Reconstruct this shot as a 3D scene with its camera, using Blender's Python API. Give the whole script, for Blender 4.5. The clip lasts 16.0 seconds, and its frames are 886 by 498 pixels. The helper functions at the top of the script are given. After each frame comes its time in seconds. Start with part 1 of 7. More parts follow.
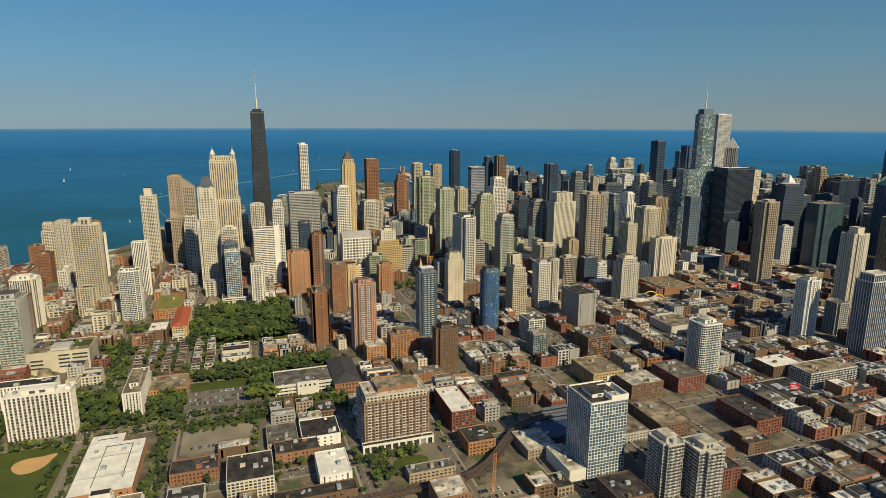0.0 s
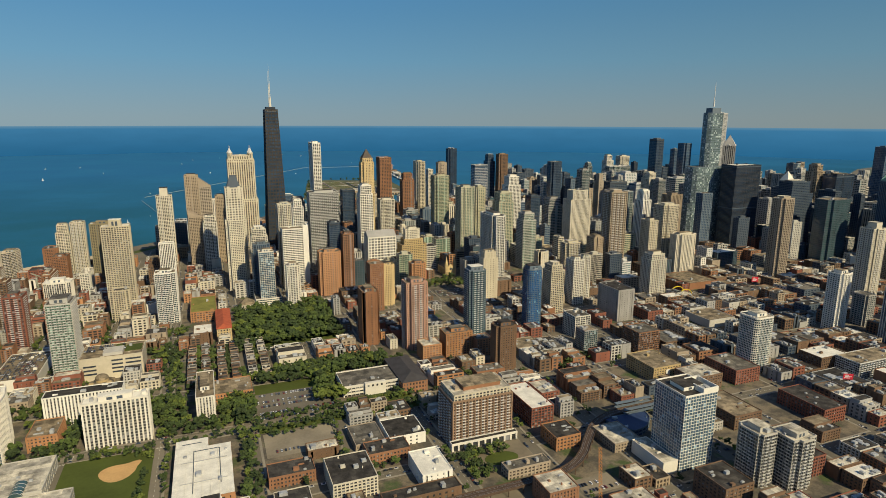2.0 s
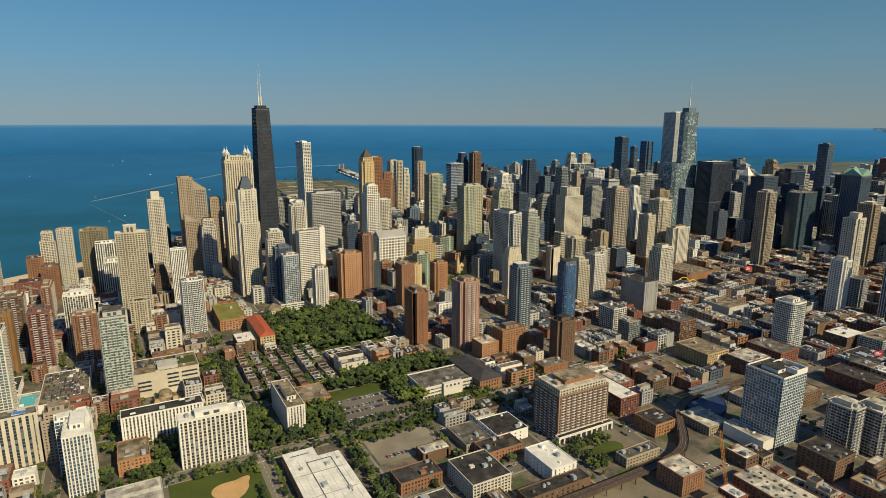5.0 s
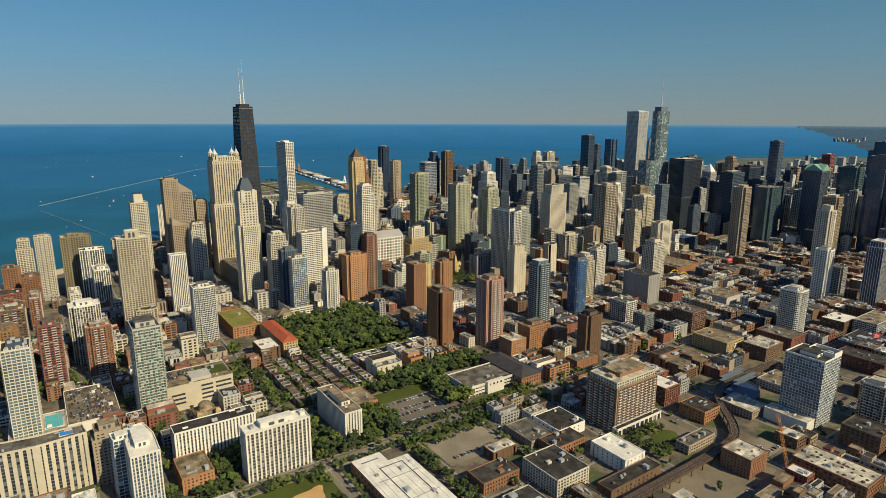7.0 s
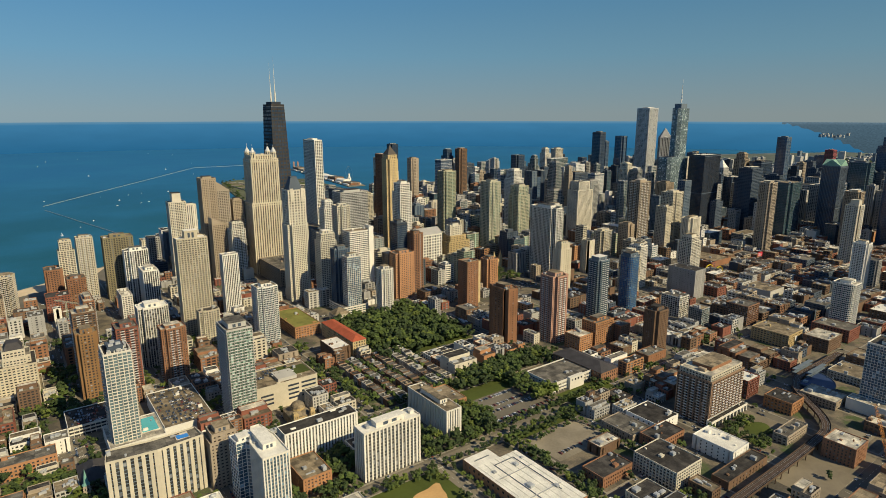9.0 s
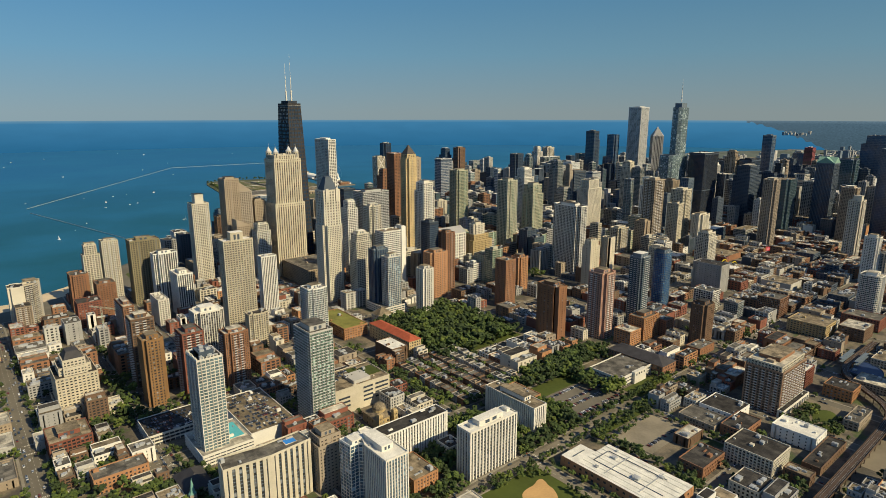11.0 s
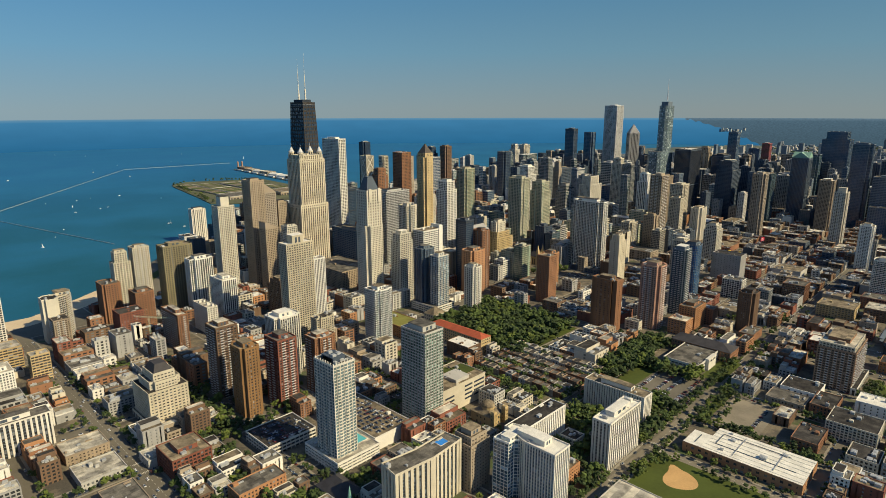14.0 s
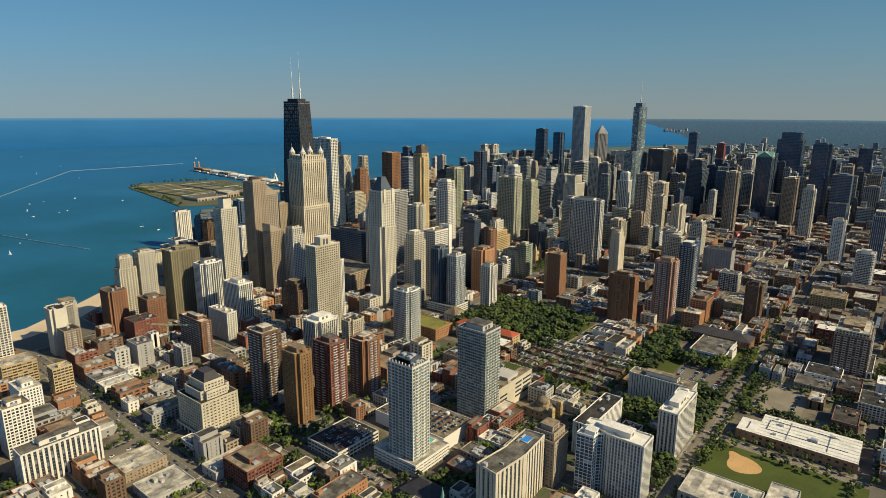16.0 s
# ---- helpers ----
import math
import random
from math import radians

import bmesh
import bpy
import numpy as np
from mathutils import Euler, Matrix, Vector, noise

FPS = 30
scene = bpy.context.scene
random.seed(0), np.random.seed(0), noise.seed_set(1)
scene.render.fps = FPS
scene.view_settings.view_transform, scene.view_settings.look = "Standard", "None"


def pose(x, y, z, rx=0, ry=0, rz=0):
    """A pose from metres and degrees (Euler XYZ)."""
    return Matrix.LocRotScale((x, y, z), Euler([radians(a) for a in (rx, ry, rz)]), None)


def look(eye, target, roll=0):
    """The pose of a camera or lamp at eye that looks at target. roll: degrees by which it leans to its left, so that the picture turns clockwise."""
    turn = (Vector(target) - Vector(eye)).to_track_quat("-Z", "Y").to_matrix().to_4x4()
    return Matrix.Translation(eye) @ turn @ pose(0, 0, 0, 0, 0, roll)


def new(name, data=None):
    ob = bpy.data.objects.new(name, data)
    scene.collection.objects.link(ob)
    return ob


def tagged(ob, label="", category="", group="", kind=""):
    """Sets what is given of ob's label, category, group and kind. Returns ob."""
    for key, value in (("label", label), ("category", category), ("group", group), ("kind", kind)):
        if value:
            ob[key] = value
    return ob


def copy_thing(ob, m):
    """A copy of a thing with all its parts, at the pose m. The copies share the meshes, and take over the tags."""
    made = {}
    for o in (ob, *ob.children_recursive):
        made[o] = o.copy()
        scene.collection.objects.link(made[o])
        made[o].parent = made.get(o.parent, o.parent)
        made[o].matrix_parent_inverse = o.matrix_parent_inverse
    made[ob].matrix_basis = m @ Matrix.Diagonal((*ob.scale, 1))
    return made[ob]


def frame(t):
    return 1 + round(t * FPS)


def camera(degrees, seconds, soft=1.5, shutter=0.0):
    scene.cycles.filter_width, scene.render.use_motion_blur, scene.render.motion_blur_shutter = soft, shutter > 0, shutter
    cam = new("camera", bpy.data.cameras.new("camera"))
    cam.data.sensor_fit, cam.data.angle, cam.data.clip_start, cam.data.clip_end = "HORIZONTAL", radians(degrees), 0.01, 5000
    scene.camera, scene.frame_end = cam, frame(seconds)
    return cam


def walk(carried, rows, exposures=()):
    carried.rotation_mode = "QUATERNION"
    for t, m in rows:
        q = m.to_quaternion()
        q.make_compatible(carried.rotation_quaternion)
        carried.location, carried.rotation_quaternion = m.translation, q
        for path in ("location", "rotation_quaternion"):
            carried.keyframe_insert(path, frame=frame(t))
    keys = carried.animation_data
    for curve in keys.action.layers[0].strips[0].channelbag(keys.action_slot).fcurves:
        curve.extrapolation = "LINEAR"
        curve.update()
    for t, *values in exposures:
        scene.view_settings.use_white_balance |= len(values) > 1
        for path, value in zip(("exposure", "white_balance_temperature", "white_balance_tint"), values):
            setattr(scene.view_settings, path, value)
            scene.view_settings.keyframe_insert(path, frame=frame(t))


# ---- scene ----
cam = camera(73.4, 16.0, soft=0.66)
METRES, EYE, TILT, LEAN, TURN = 600.0, 201.8, 0.0, 0.0, -18.5
ROWS = [
    (0.0, 0.0, 0.0, 0.0, -0.09, -12.07, -0.12),
    (0.5, -0.0294, -0.0007, 0.0004, -0.77, -12.14, -0.14),
    (1.0, -0.0593, -0.0015, 0.0012, -1.40, -12.21, -0.15),
    (1.5, -0.0895, -0.0019, 0.002, -2.13, -12.27, -0.13),
    (2.0, -0.1202, -0.0017, 0.0027, -3.00, -12.32, -0.14),
    (2.5, -0.1512, -0.0007, 0.0032, -3.93, -12.36, -0.16),
    (3.0, -0.1822, 0.001, 0.0034, -4.82, -12.38, -0.17),
    (3.5, -0.2129, 0.0035, 0.0036, -5.79, -12.4, -0.18),
    (4.0, -0.2433, 0.0065, 0.0037, -6.96, -12.42, -0.17),
    (6.5, -0.396, 0.0379, 0.0027, -15.17, -12.46, -0.18),
    (7.0, -0.426, 0.0462, 0.0029, -16.13, -12.51, -0.14),
    (7.5, -0.4561, 0.0545, 0.0032, -16.73, -12.58, -0.08),
    (8.0, -0.4862, 0.0632, 0.0035, -17.14, -12.66, -0.05),
    (8.5, -0.5163, 0.0722, 0.0036, -17.53, -12.73, -0.01),
    (9.0, -0.5467, 0.0816, 0.0038, -18.01, -12.79, -0.0),
    (11.5, -0.6989, 0.1329, 0.0056, -22.39, -12.95, 0.02),
    (12.0, -0.7279, 0.1442, 0.0059, -23.25, -12.99, 0.08),
    (12.5, -0.7569, 0.1561, 0.0062, -24.17, -13.02, 0.12),
    (13.0, -0.7855, 0.1684, 0.0064, -25.21, -13.05, 0.13),
    (13.5, -0.8139, 0.1815, 0.0067, -26.37, -13.09, 0.12),
    (14.0, -0.8418, 0.1949, 0.007, -27.50, -13.1, 0.09),
    (14.5, -0.8697, 0.2091, 0.0072, -28.59, -13.11, 0.03),
    (15.0, -0.8972, 0.2244, 0.0071, -29.75, -13.11, -0.05),
    (15.5, -0.9229, 0.2393, 0.0073, -31.15, -13.09, -0.03),
    (16.0, -0.9500, 0.2555, 0.0073, -32.90, -13.11, -0.2),
]
walk(cam, [(t, pose(0, 0, EYE, TILT, LEAN, TURN) @ pose(METRES * x, METRES * y, METRES * z, 90 + pitch, roll, yaw)) for t, x, y, z, yaw, pitch, roll in ROWS],
     exposures=((0.0, -0.03), (8.0, 0.02), (16.0, 0.12)))

# ---- light ----
SUN_AWAY = Vector((0.30, -0.95, 0.0)).normalized()      # towards the afternoon sun, over the ground
SUN_HEIGHT = radians(37)
world = bpy.data.worlds.new("sky")
scene.world = world
world.use_nodes = True
wn = world.node_tree.nodes
sky = wn.new("ShaderNodeTexSky")
sky.sky_type, sky.sun_disc = "NISHITA", False
sky.sun_elevation, sky.sun_rotation = SUN_HEIGHT, math.atan2(SUN_AWAY.x, SUN_AWAY.y)
sky.altitude, sky.air_density, sky.dust_density, sky.ozone_density = 200, 1.0, 0.15, 4.0
wn["Background"].inputs["Strength"].default_value = 0.105
where = wn.new("ShaderNodeTexCoord")
up_part = wn.new("ShaderNodeSeparateXYZ")
world.node_tree.links.new(where.outputs["Generated"], up_part.inputs[0])
low_air = wn.new("ShaderNodeMapRange")                     # the hazy low air over the lake, under the clear dome
low_air.interpolation_type = "SMOOTHSTEP"
for i, v in enumerate((0.15, 0.5, 0.95, 0.0)):
    low_air.inputs[i + 1].default_value = v
world.node_tree.links.new(up_part.outputs["Z"], low_air.inputs[0])
haze = wn.new("ShaderNodeValToRGB")
haze.color_ramp.elements[0].position, haze.color_ramp.elements[0].color = 0.0, (0.208, 0.308, 0.362, 1)
haze.color_ramp.elements[1].position, haze.color_ramp.elements[1].color = 0.24, (0.047, 0.206, 0.418, 1)
mid = haze.color_ramp.elements.new(0.09)
mid.color = (0.128, 0.298, 0.440, 1)
world.node_tree.links.new(up_part.outputs["Z"], haze.inputs[0])
scaled = wn.new("ShaderNodeVectorMath")
scaled.operation = "SCALE"
away = wn.new("ShaderNodeMapRange")                        # paler opposite the sun than to its side
for i, v in enumerate((-0.6, 0.95, 1.17 / 0.105, 0.86 / 0.105)):
    away.inputs[i + 1].default_value = v
world.node_tree.links.new(up_part.outputs["X"], away.inputs[0])
world.node_tree.links.new(away.outputs[0], scaled.inputs["Scale"])
world.node_tree.links.new(haze.outputs[0], scaled.inputs[0])
tinted = wn.new("ShaderNodeMix")
tinted.data_type = "RGBA"
world.node_tree.links.new(low_air.outputs[0], tinted.inputs[0])
world.node_tree.links.new(sky.outputs[0], tinted.inputs[6])
sunward = wn.new("ShaderNodeMapRange")                     # warmer haze over the land to the south
for i, v in enumerate((0.25, 0.95, 0.0, 1.0)):
    sunward.inputs[i + 1].default_value = v
world.node_tree.links.new(up_part.outputs["X"], sunward.inputs[0])
warm = wn.new("ShaderNodeMix")
warm.data_type = "RGBA"
warm.inputs[6].default_value, warm.inputs[7].default_value = (1, 1, 1, 1), (1.16, 0.99, 0.88, 1)
world.node_tree.links.new(sunward.outputs[0], warm.inputs[0])
warmed = wn.new("ShaderNodeVectorMath")
warmed.operation = "MULTIPLY"
world.node_tree.links.new(scaled.outputs[0], warmed.inputs[0])
world.node_tree.links.new(warm.outputs[2], warmed.inputs[1])
world.node_tree.links.new(warmed.outputs[0], tinted.inputs[7])
world.node_tree.links.new(tinted.outputs[2], wn["Background"].inputs["Color"])
sun = new("sun", bpy.data.lights.new("sun", "SUN"))
sun.data.energy, sun.data.angle, sun.data.color = 5.5, radians(0.5), (1.0, 0.848, 0.55)
toward = SUN_AWAY * math.cos(SUN_HEIGHT) + Vector((0, 0, math.sin(SUN_HEIGHT)))
sun.matrix_world = look(toward * 900, (0, 0, 0))
scene.view_settings.exposure = 0.0


# ---- materials ----
def nodes_of(name):
    mat = bpy.data.materials.new(name)
    mat.use_nodes = True
    nt = mat.node_tree
    return mat, nt, nt.nodes["Principled BSDF"]


def noise_node(nt, scale, detail=4.0, rough=0.6, space="Position"):
    geo = nt.nodes.new("ShaderNodeNewGeometry")
    tex = nt.nodes.new("ShaderNodeTexNoise")
    tex.inputs["Scale"].default_value = scale
    tex.inputs["Detail"].default_value = detail
    tex.inputs["Roughness"].default_value = rough
    nt.links.new(geo.outputs["Position"], tex.inputs["Vector"])
    return tex.outputs["Fac"]


def math_node(nt, op, a, b):
    m = nt.nodes.new("ShaderNodeMath")
    m.operation = op
    for i, v in enumerate((a, b)):
        if isinstance(v, (int, float)):
            m.inputs[i].default_value = v
        else:
            nt.links.new(v, m.inputs[i])
    return m.outputs[0]


def mix_node(nt, fac, a, b, blend="MIX"):
    m = nt.nodes.new("ShaderNodeMix")
    m.data_type, m.blend_type = "RGBA", blend
    for sock, v in ((m.inputs[0], fac), (m.inputs[6], a), (m.inputs[7], b)):
        if isinstance(v, (int, float)):
            sock.default_value = v
        elif isinstance(v, tuple):
            sock.default_value = (*v, 1)
        else:
            nt.links.new(v, sock)
    return m.outputs[2]


def span(nt, value, lo, hi, to_lo=0.0, to_hi=1.0):
    m = nt.nodes.new("ShaderNodeMapRange")
    nt.links.new(value, m.inputs[0])
    for i, v in enumerate((lo, hi, to_lo, to_hi)):
        m.inputs[i + 1].default_value = v
    return m.outputs[0]


def own_chance(nt):
    """A number from 0 to 1 that is the same for all storeys of one building, by where it stands."""
    info = nt.nodes.new("ShaderNodeObjectInfo")
    flat = nt.nodes.new("ShaderNodeVectorMath")
    flat.operation = "MULTIPLY"
    flat.inputs[1].default_value = (0.137, 0.291, 0.0)
    nt.links.new(info.outputs["Location"], flat.inputs[0])
    white = nt.nodes.new("ShaderNodeTexWhiteNoise")
    white.noise_dimensions = "3D"
    nt.links.new(flat.outputs[0], white.inputs["Vector"])
    return white.outputs["Value"]


def surface(name, colour, rough=0.85, big=0.05, small=1.3, amount=0.35, vary=0.12, metal=0.0, bump=0.0, spec=0.3, dull=0.0):
    """A weathered plain surface: broad stains, fine grain and a tint that differs from piece to piece. dull: how far some buildings lean to grey."""
    mat, nt, bsdf = nodes_of(name)
    dark = tuple(c * (1 - amount) for c in colour)
    broad = span(nt, noise_node(nt, big), 0.35, 0.65)
    fine = span(nt, noise_node(nt, small, 5), 0.3, 0.7)
    col = mix_node(nt, broad, dark, colour)
    col = mix_node(nt, math_node(nt, "MULTIPLY", fine, 0.3), col, tuple(min(1, c * 1.25) for c in colour))
    info = nt.nodes.new("ShaderNodeObjectInfo")
    geo = nt.nodes.new("ShaderNodeNewGeometry")
    whole = own_chance(nt) if dull else info.outputs["Random"]
    if dull:
        grey = sum(colour) / 3
        col = mix_node(nt, span(nt, whole, 0.3, 1.0, 0.0, dull), col, (grey * 0.88, grey * 0.92, grey * 0.92))
    rnd = math_node(nt, "ADD", math_node(nt, "MULTIPLY", whole, 0.7), math_node(nt, "MULTIPLY", geo.outputs["Random Per Island"], 0.3))
    tint = span(nt, rnd, 0, 1, 1 - vary, 1 + vary)
    hsv = nt.nodes.new("ShaderNodeHueSaturation")
    nt.links.new(tint, hsv.inputs["Value"])
    nt.links.new(col, hsv.inputs["Color"])
    nt.links.new(hsv.outputs[0], bsdf.inputs["Base Color"])
    bsdf.inputs["Roughness"].default_value, bsdf.inputs["Metallic"].default_value = rough, metal
    bsdf.inputs["Specular IOR Level"].default_value = spec
    if bump:
        b = nt.nodes.new("ShaderNodeBump")
        b.inputs["Strength"].default_value, b.inputs["Distance"].default_value = bump, 0.1
        nt.links.new(noise_node(nt, small * 2, 5), b.inputs["Height"])
        nt.links.new(b.outputs[0], bsdf.inputs["Normal"])
    return mat


def glazing(name, colour, blind=0.3, rough=0.12, spec=0.85):
    """Window glass over dim rooms; some panes have pale blinds behind them."""
    mat, nt, bsdf = nodes_of(name)
    geo = nt.nodes.new("ShaderNodeNewGeometry")
    info = nt.nodes.new("ShaderNodeObjectInfo")
    r = math_node(nt, "FRACT", math_node(nt, "ADD", geo.outputs["Random Per Island"], math_node(nt, "MULTIPLY", info.outputs["Random"], 7.31)), 0)
    drawn = span(nt, r, 1 - blind, 1.0) if blind else 0.0
    col = mix_node(nt, drawn, colour, tuple(min(0.5, c * 3 + 0.12) for c in colour))
    col = mix_node(nt, span(nt, r, 0, 0.5, 0.5, 0), col, tuple(c * 0.35 for c in colour))
    col = mix_node(nt, 1.0, col, span(nt, noise_node(nt, 0.06, 3), 0.3, 0.7, 0.7, 1.35), "MULTIPLY")
    nt.links.new(col, bsdf.inputs["Base Color"])
    bsdf.inputs["Roughness"].default_value = rough
    bsdf.inputs["Specular IOR Level"].default_value = spec
    return mat


WALLS = {
    "cream": (0.55, 0.49, 0.365), "white": (0.67, 0.635, 0.55), "tan": (0.34, 0.268, 0.185), "moss": (0.235, 0.20, 0.115), "olive": (0.225, 0.125, 0.052),
    "red": (0.225, 0.083, 0.053), "brown": (0.16, 0.098, 0.06), "rust": (0.255, 0.125, 0.066), "orange": (0.39, 0.195, 0.09), "hoteltan": (0.285, 0.180, 0.112),
    "pink": (0.38, 0.215, 0.15), "greenbeige": (0.43, 0.405, 0.285), "grey": (0.33, 0.32, 0.30), "concrete": (0.45, 0.43, 0.38),
    "darkgrey": (0.064, 0.086, 0.116), "blackmetal": (0.034, 0.044, 0.061), "bronze": (0.085, 0.068, 0.055), "gunmetal": (0.046, 0.041, 0.039), "darkred": (0.26, 0.035, 0.04), "bluegrey": (0.12, 0.16, 0.20),
    "yellow": (0.48, 0.36, 0.18), "palegrey": (0.55, 0.54, 0.52),
}
BRICKS = ("red", "brown", "rust", "orange", "olive", "pink", "yellow")
WALL = {k: surface(k + "_facade", c, amount=0.16 if k in ("white", "palegrey") else 0.28, vary=0.2, dull=0.1 if k in BRICKS else 0.4) for k, c in WALLS.items()}
GLASS = {
    "dark": glazing("dark_window_glass", (0.042, 0.045, 0.048), 0.25),
    "grey": glazing("grey_window_glass", (0.030, 0.056, 0.062), 0.2),
    "green": glazing("green_window_glass", (0.075, 0.125, 0.098), 0.3, 0.1),
    "blue": glazing("blue_window_glass", (0.016, 0.085, 0.23), 0.12, 0.08),
    "teal": glazing("teal_window_glass", (0.035, 0.075, 0.085), 0, 0.1),
    "black": glazing("black_window_glass", (0.026, 0.046, 0.080), 0, 0.1),
    "navy": glazing("navy_window_glass", (0.038, 0.070, 0.122), 0, 0.08),
    "brown": glazing("brown_window_glass", (0.062, 0.050, 0.042), 0.12),
    "sky": glazing("sky_blue_window_glass", (0.055, 0.098, 0.140), 0.15, 0.08),
    "river": glazing("pale_green_patterned_glass", (0.100, 0.145, 0.148), 0.35, 0.15),
    "silver": glazing("silver_window_glass", (0.12, 0.172, 0.185), 0, 0.1),
}
# key: wall, glass, words
LOOKS = {
    "moss": ("moss", "dark", "olive green stone"),
    "whitedark": ("white", "dark", "white-framed dark glass"),
    "pale": ("palegrey", "grey", "pale granite"),
    "hotel": ("hoteltan", "brown", "tan and brown brick"),
    "cream": ("cream", "dark", "cream concrete"), "white": ("white", "dark", "white painted concrete"), "tan": ("tan", "brown", "tan stone"),
    "olive": ("olive", "dark", "olive brown brick"), "red": ("red", "dark", "dark red brick"), "brown": ("brown", "dark", "dark brown brick"),
    "rust": ("rust", "dark", "rust brown brick"), "orange": ("orange", "dark", "orange brick"), "pink": ("pink", "dark", "pinkish brick"),
    "greenbeige": ("greenbeige", "green", "pale green and beige"), "glassgreen": ("concrete", "green", "green glass and concrete"),
    "teal": ("bluegrey", "teal", "dark teal glass"), "blue": ("bluegrey", "blue", "bright blue glass"), "blueglass": ("palegrey", "navy", "blue glass"),
    "darkglass": ("darkgrey", "black", "dark glass"), "black": ("blackmetal", "black", "black steel and glass"), "darkblue": ("bluegrey", "navy", "dark blue glass"),
    "darkgreen": ("darkgrey", "teal", "dark green glass"), "greyglass": ("grey", "grey", "grey glass and concrete"), "grey": ("grey", "dark", "grey concrete"),
    "silver": ("palegrey", "silver", "silvery glass"), "bronze": ("bronze", "black", "black bronze steel"), "yellow": ("yellow", "dark", "golden buff stone"),
    "concrete": ("concrete", "dark", "weathered concrete"), "whiteblue": ("white", "sky", "white-framed pale blue glass"), "crimson": ("darkred", "brown", "dark red steel"), "whiteglass": ("white", "grey", "white-framed glass"), "whitesilver": ("white", "silver", "white-framed silvery glass"),
}


def roofing(name, colour, patch, amount=0.55, even=False):
    """Flat roof covering: laid in sheets of uneven tone, stained, with grit."""
    mat, nt, bsdf = nodes_of(name)
    geo = nt.nodes.new("ShaderNodeNewGeometry")
    info = nt.nodes.new("ShaderNodeObjectInfo")
    shift = nt.nodes.new("ShaderNodeVectorMath")
    shift.operation = "MULTIPLY_ADD"
    shift.inputs[1].default_value = (1, 1, 0)
    nt.links.new(geo.outputs["Position"], shift.inputs[0])
    combine = nt.nodes.new("ShaderNodeCombineXYZ")
    nt.links.new(math_node(nt, "MULTIPLY", info.outputs["Random"], 31.0), combine.inputs[0])
    nt.links.new(combine.outputs[0], shift.inputs[2])
    sheets = nt.nodes.new("ShaderNodeTexBrick")
    sheets.offset, sheets.squash = 0.37, 0.8
    nt.links.new(shift.outputs[0], sheets.inputs["Vector"])
    for key, v in (("Scale", 1.0), ("Mortar Size", 0.03), ("Brick Width", patch), ("Row Height", patch * 0.62)):
        sheets.inputs[key].default_value = v
    sheets.inputs["Color1"].default_value = (0.96, 0.96, 0.96, 1) if even else (0.64, 0.64, 0.65, 1)
    sheets.inputs["Color2"].default_value = (1.02, 1.02, 1.01, 1) if even else (1.3, 1.27, 1.2, 1)
    sheets.inputs["Mortar"].default_value = (0.82, 0.82, 0.82, 1) if even else (0.6, 0.6, 0.6, 1)
    stain = span(nt, noise_node(nt, 0.16, 6), 0.38, 0.62, 1 - amount, 1.08)
    grit = span(nt, noise_node(nt, 2.0, 4), 0.3, 0.7, 0.85, 1.15)
    rnd = math_node(nt, "ADD", math_node(nt, "MULTIPLY", info.outputs["Random"], 0.5), math_node(nt, "MULTIPLY", geo.outputs["Random Per Island"], 0.5))
    col = mix_node(nt, 1.0, colour, sheets.outputs["Color"], "MULTIPLY")
    col = mix_node(nt, 1.0, col, stain, "MULTIPLY")
    col = mix_node(nt, 1.0, col, grit, "MULTIPLY")
    col = mix_node(nt, 1.0, col, span(nt, rnd, 0, 1, 0.9 if even else 0.7, 1.08 if even else 1.25), "MULTIPLY")
    nt.links.new(col, bsdf.inputs["Base Color"])
    bsdf.inputs["Roughness"].default_value = 0.92
    bsdf.inputs["Specular IOR Level"].default_value = 0.2
    return mat


ROOF_PALE = roofing("pale_roof_membrane", (0.53, 0.495, 0.41), 7.0)
ROOF_GREY = roofing("grey_roof_gravel", (0.155, 0.145, 0.125), 5.0)
ROOF_DARK = roofing("dark_roof_tar", (0.06, 0.056, 0.052), 4.0)
ROOF_TAN = roofing("tan_roof_gravel", (0.25, 0.205, 0.14), 6.0)
ROOF_WHITE = roofing("white_roof_membrane", (0.66, 0.635, 0.56), 9.0, 0.14, True)
UNIT_METAL = surface("galvanised_metal", (0.42, 0.43, 0.43), 0.5, 0.3, 2.0, 0.25, 0.25, 0.3)
ROOFS = [ROOF_PALE, ROOF_GREY, ROOF_TAN, ROOF_DARK, ROOF_TAN, ROOF_WHITE]
USUAL_ROOFS = [ROOF_PALE, ROOF_PALE, ROOF_GREY, ROOF_GREY, ROOF_DARK, ROOF_DARK, ROOF_TAN, ROOF_TAN, ROOF_WHITE]
ASPHALT = surface("worn_asphalt", (0.150, 0.134, 0.103), 0.92, 0.03, 0.9, 0.35, 0.0)
PAVING = surface("concrete_paving", (0.225, 0.195, 0.142), 0.92, 0.04, 0.6, 0.4, 0.15)


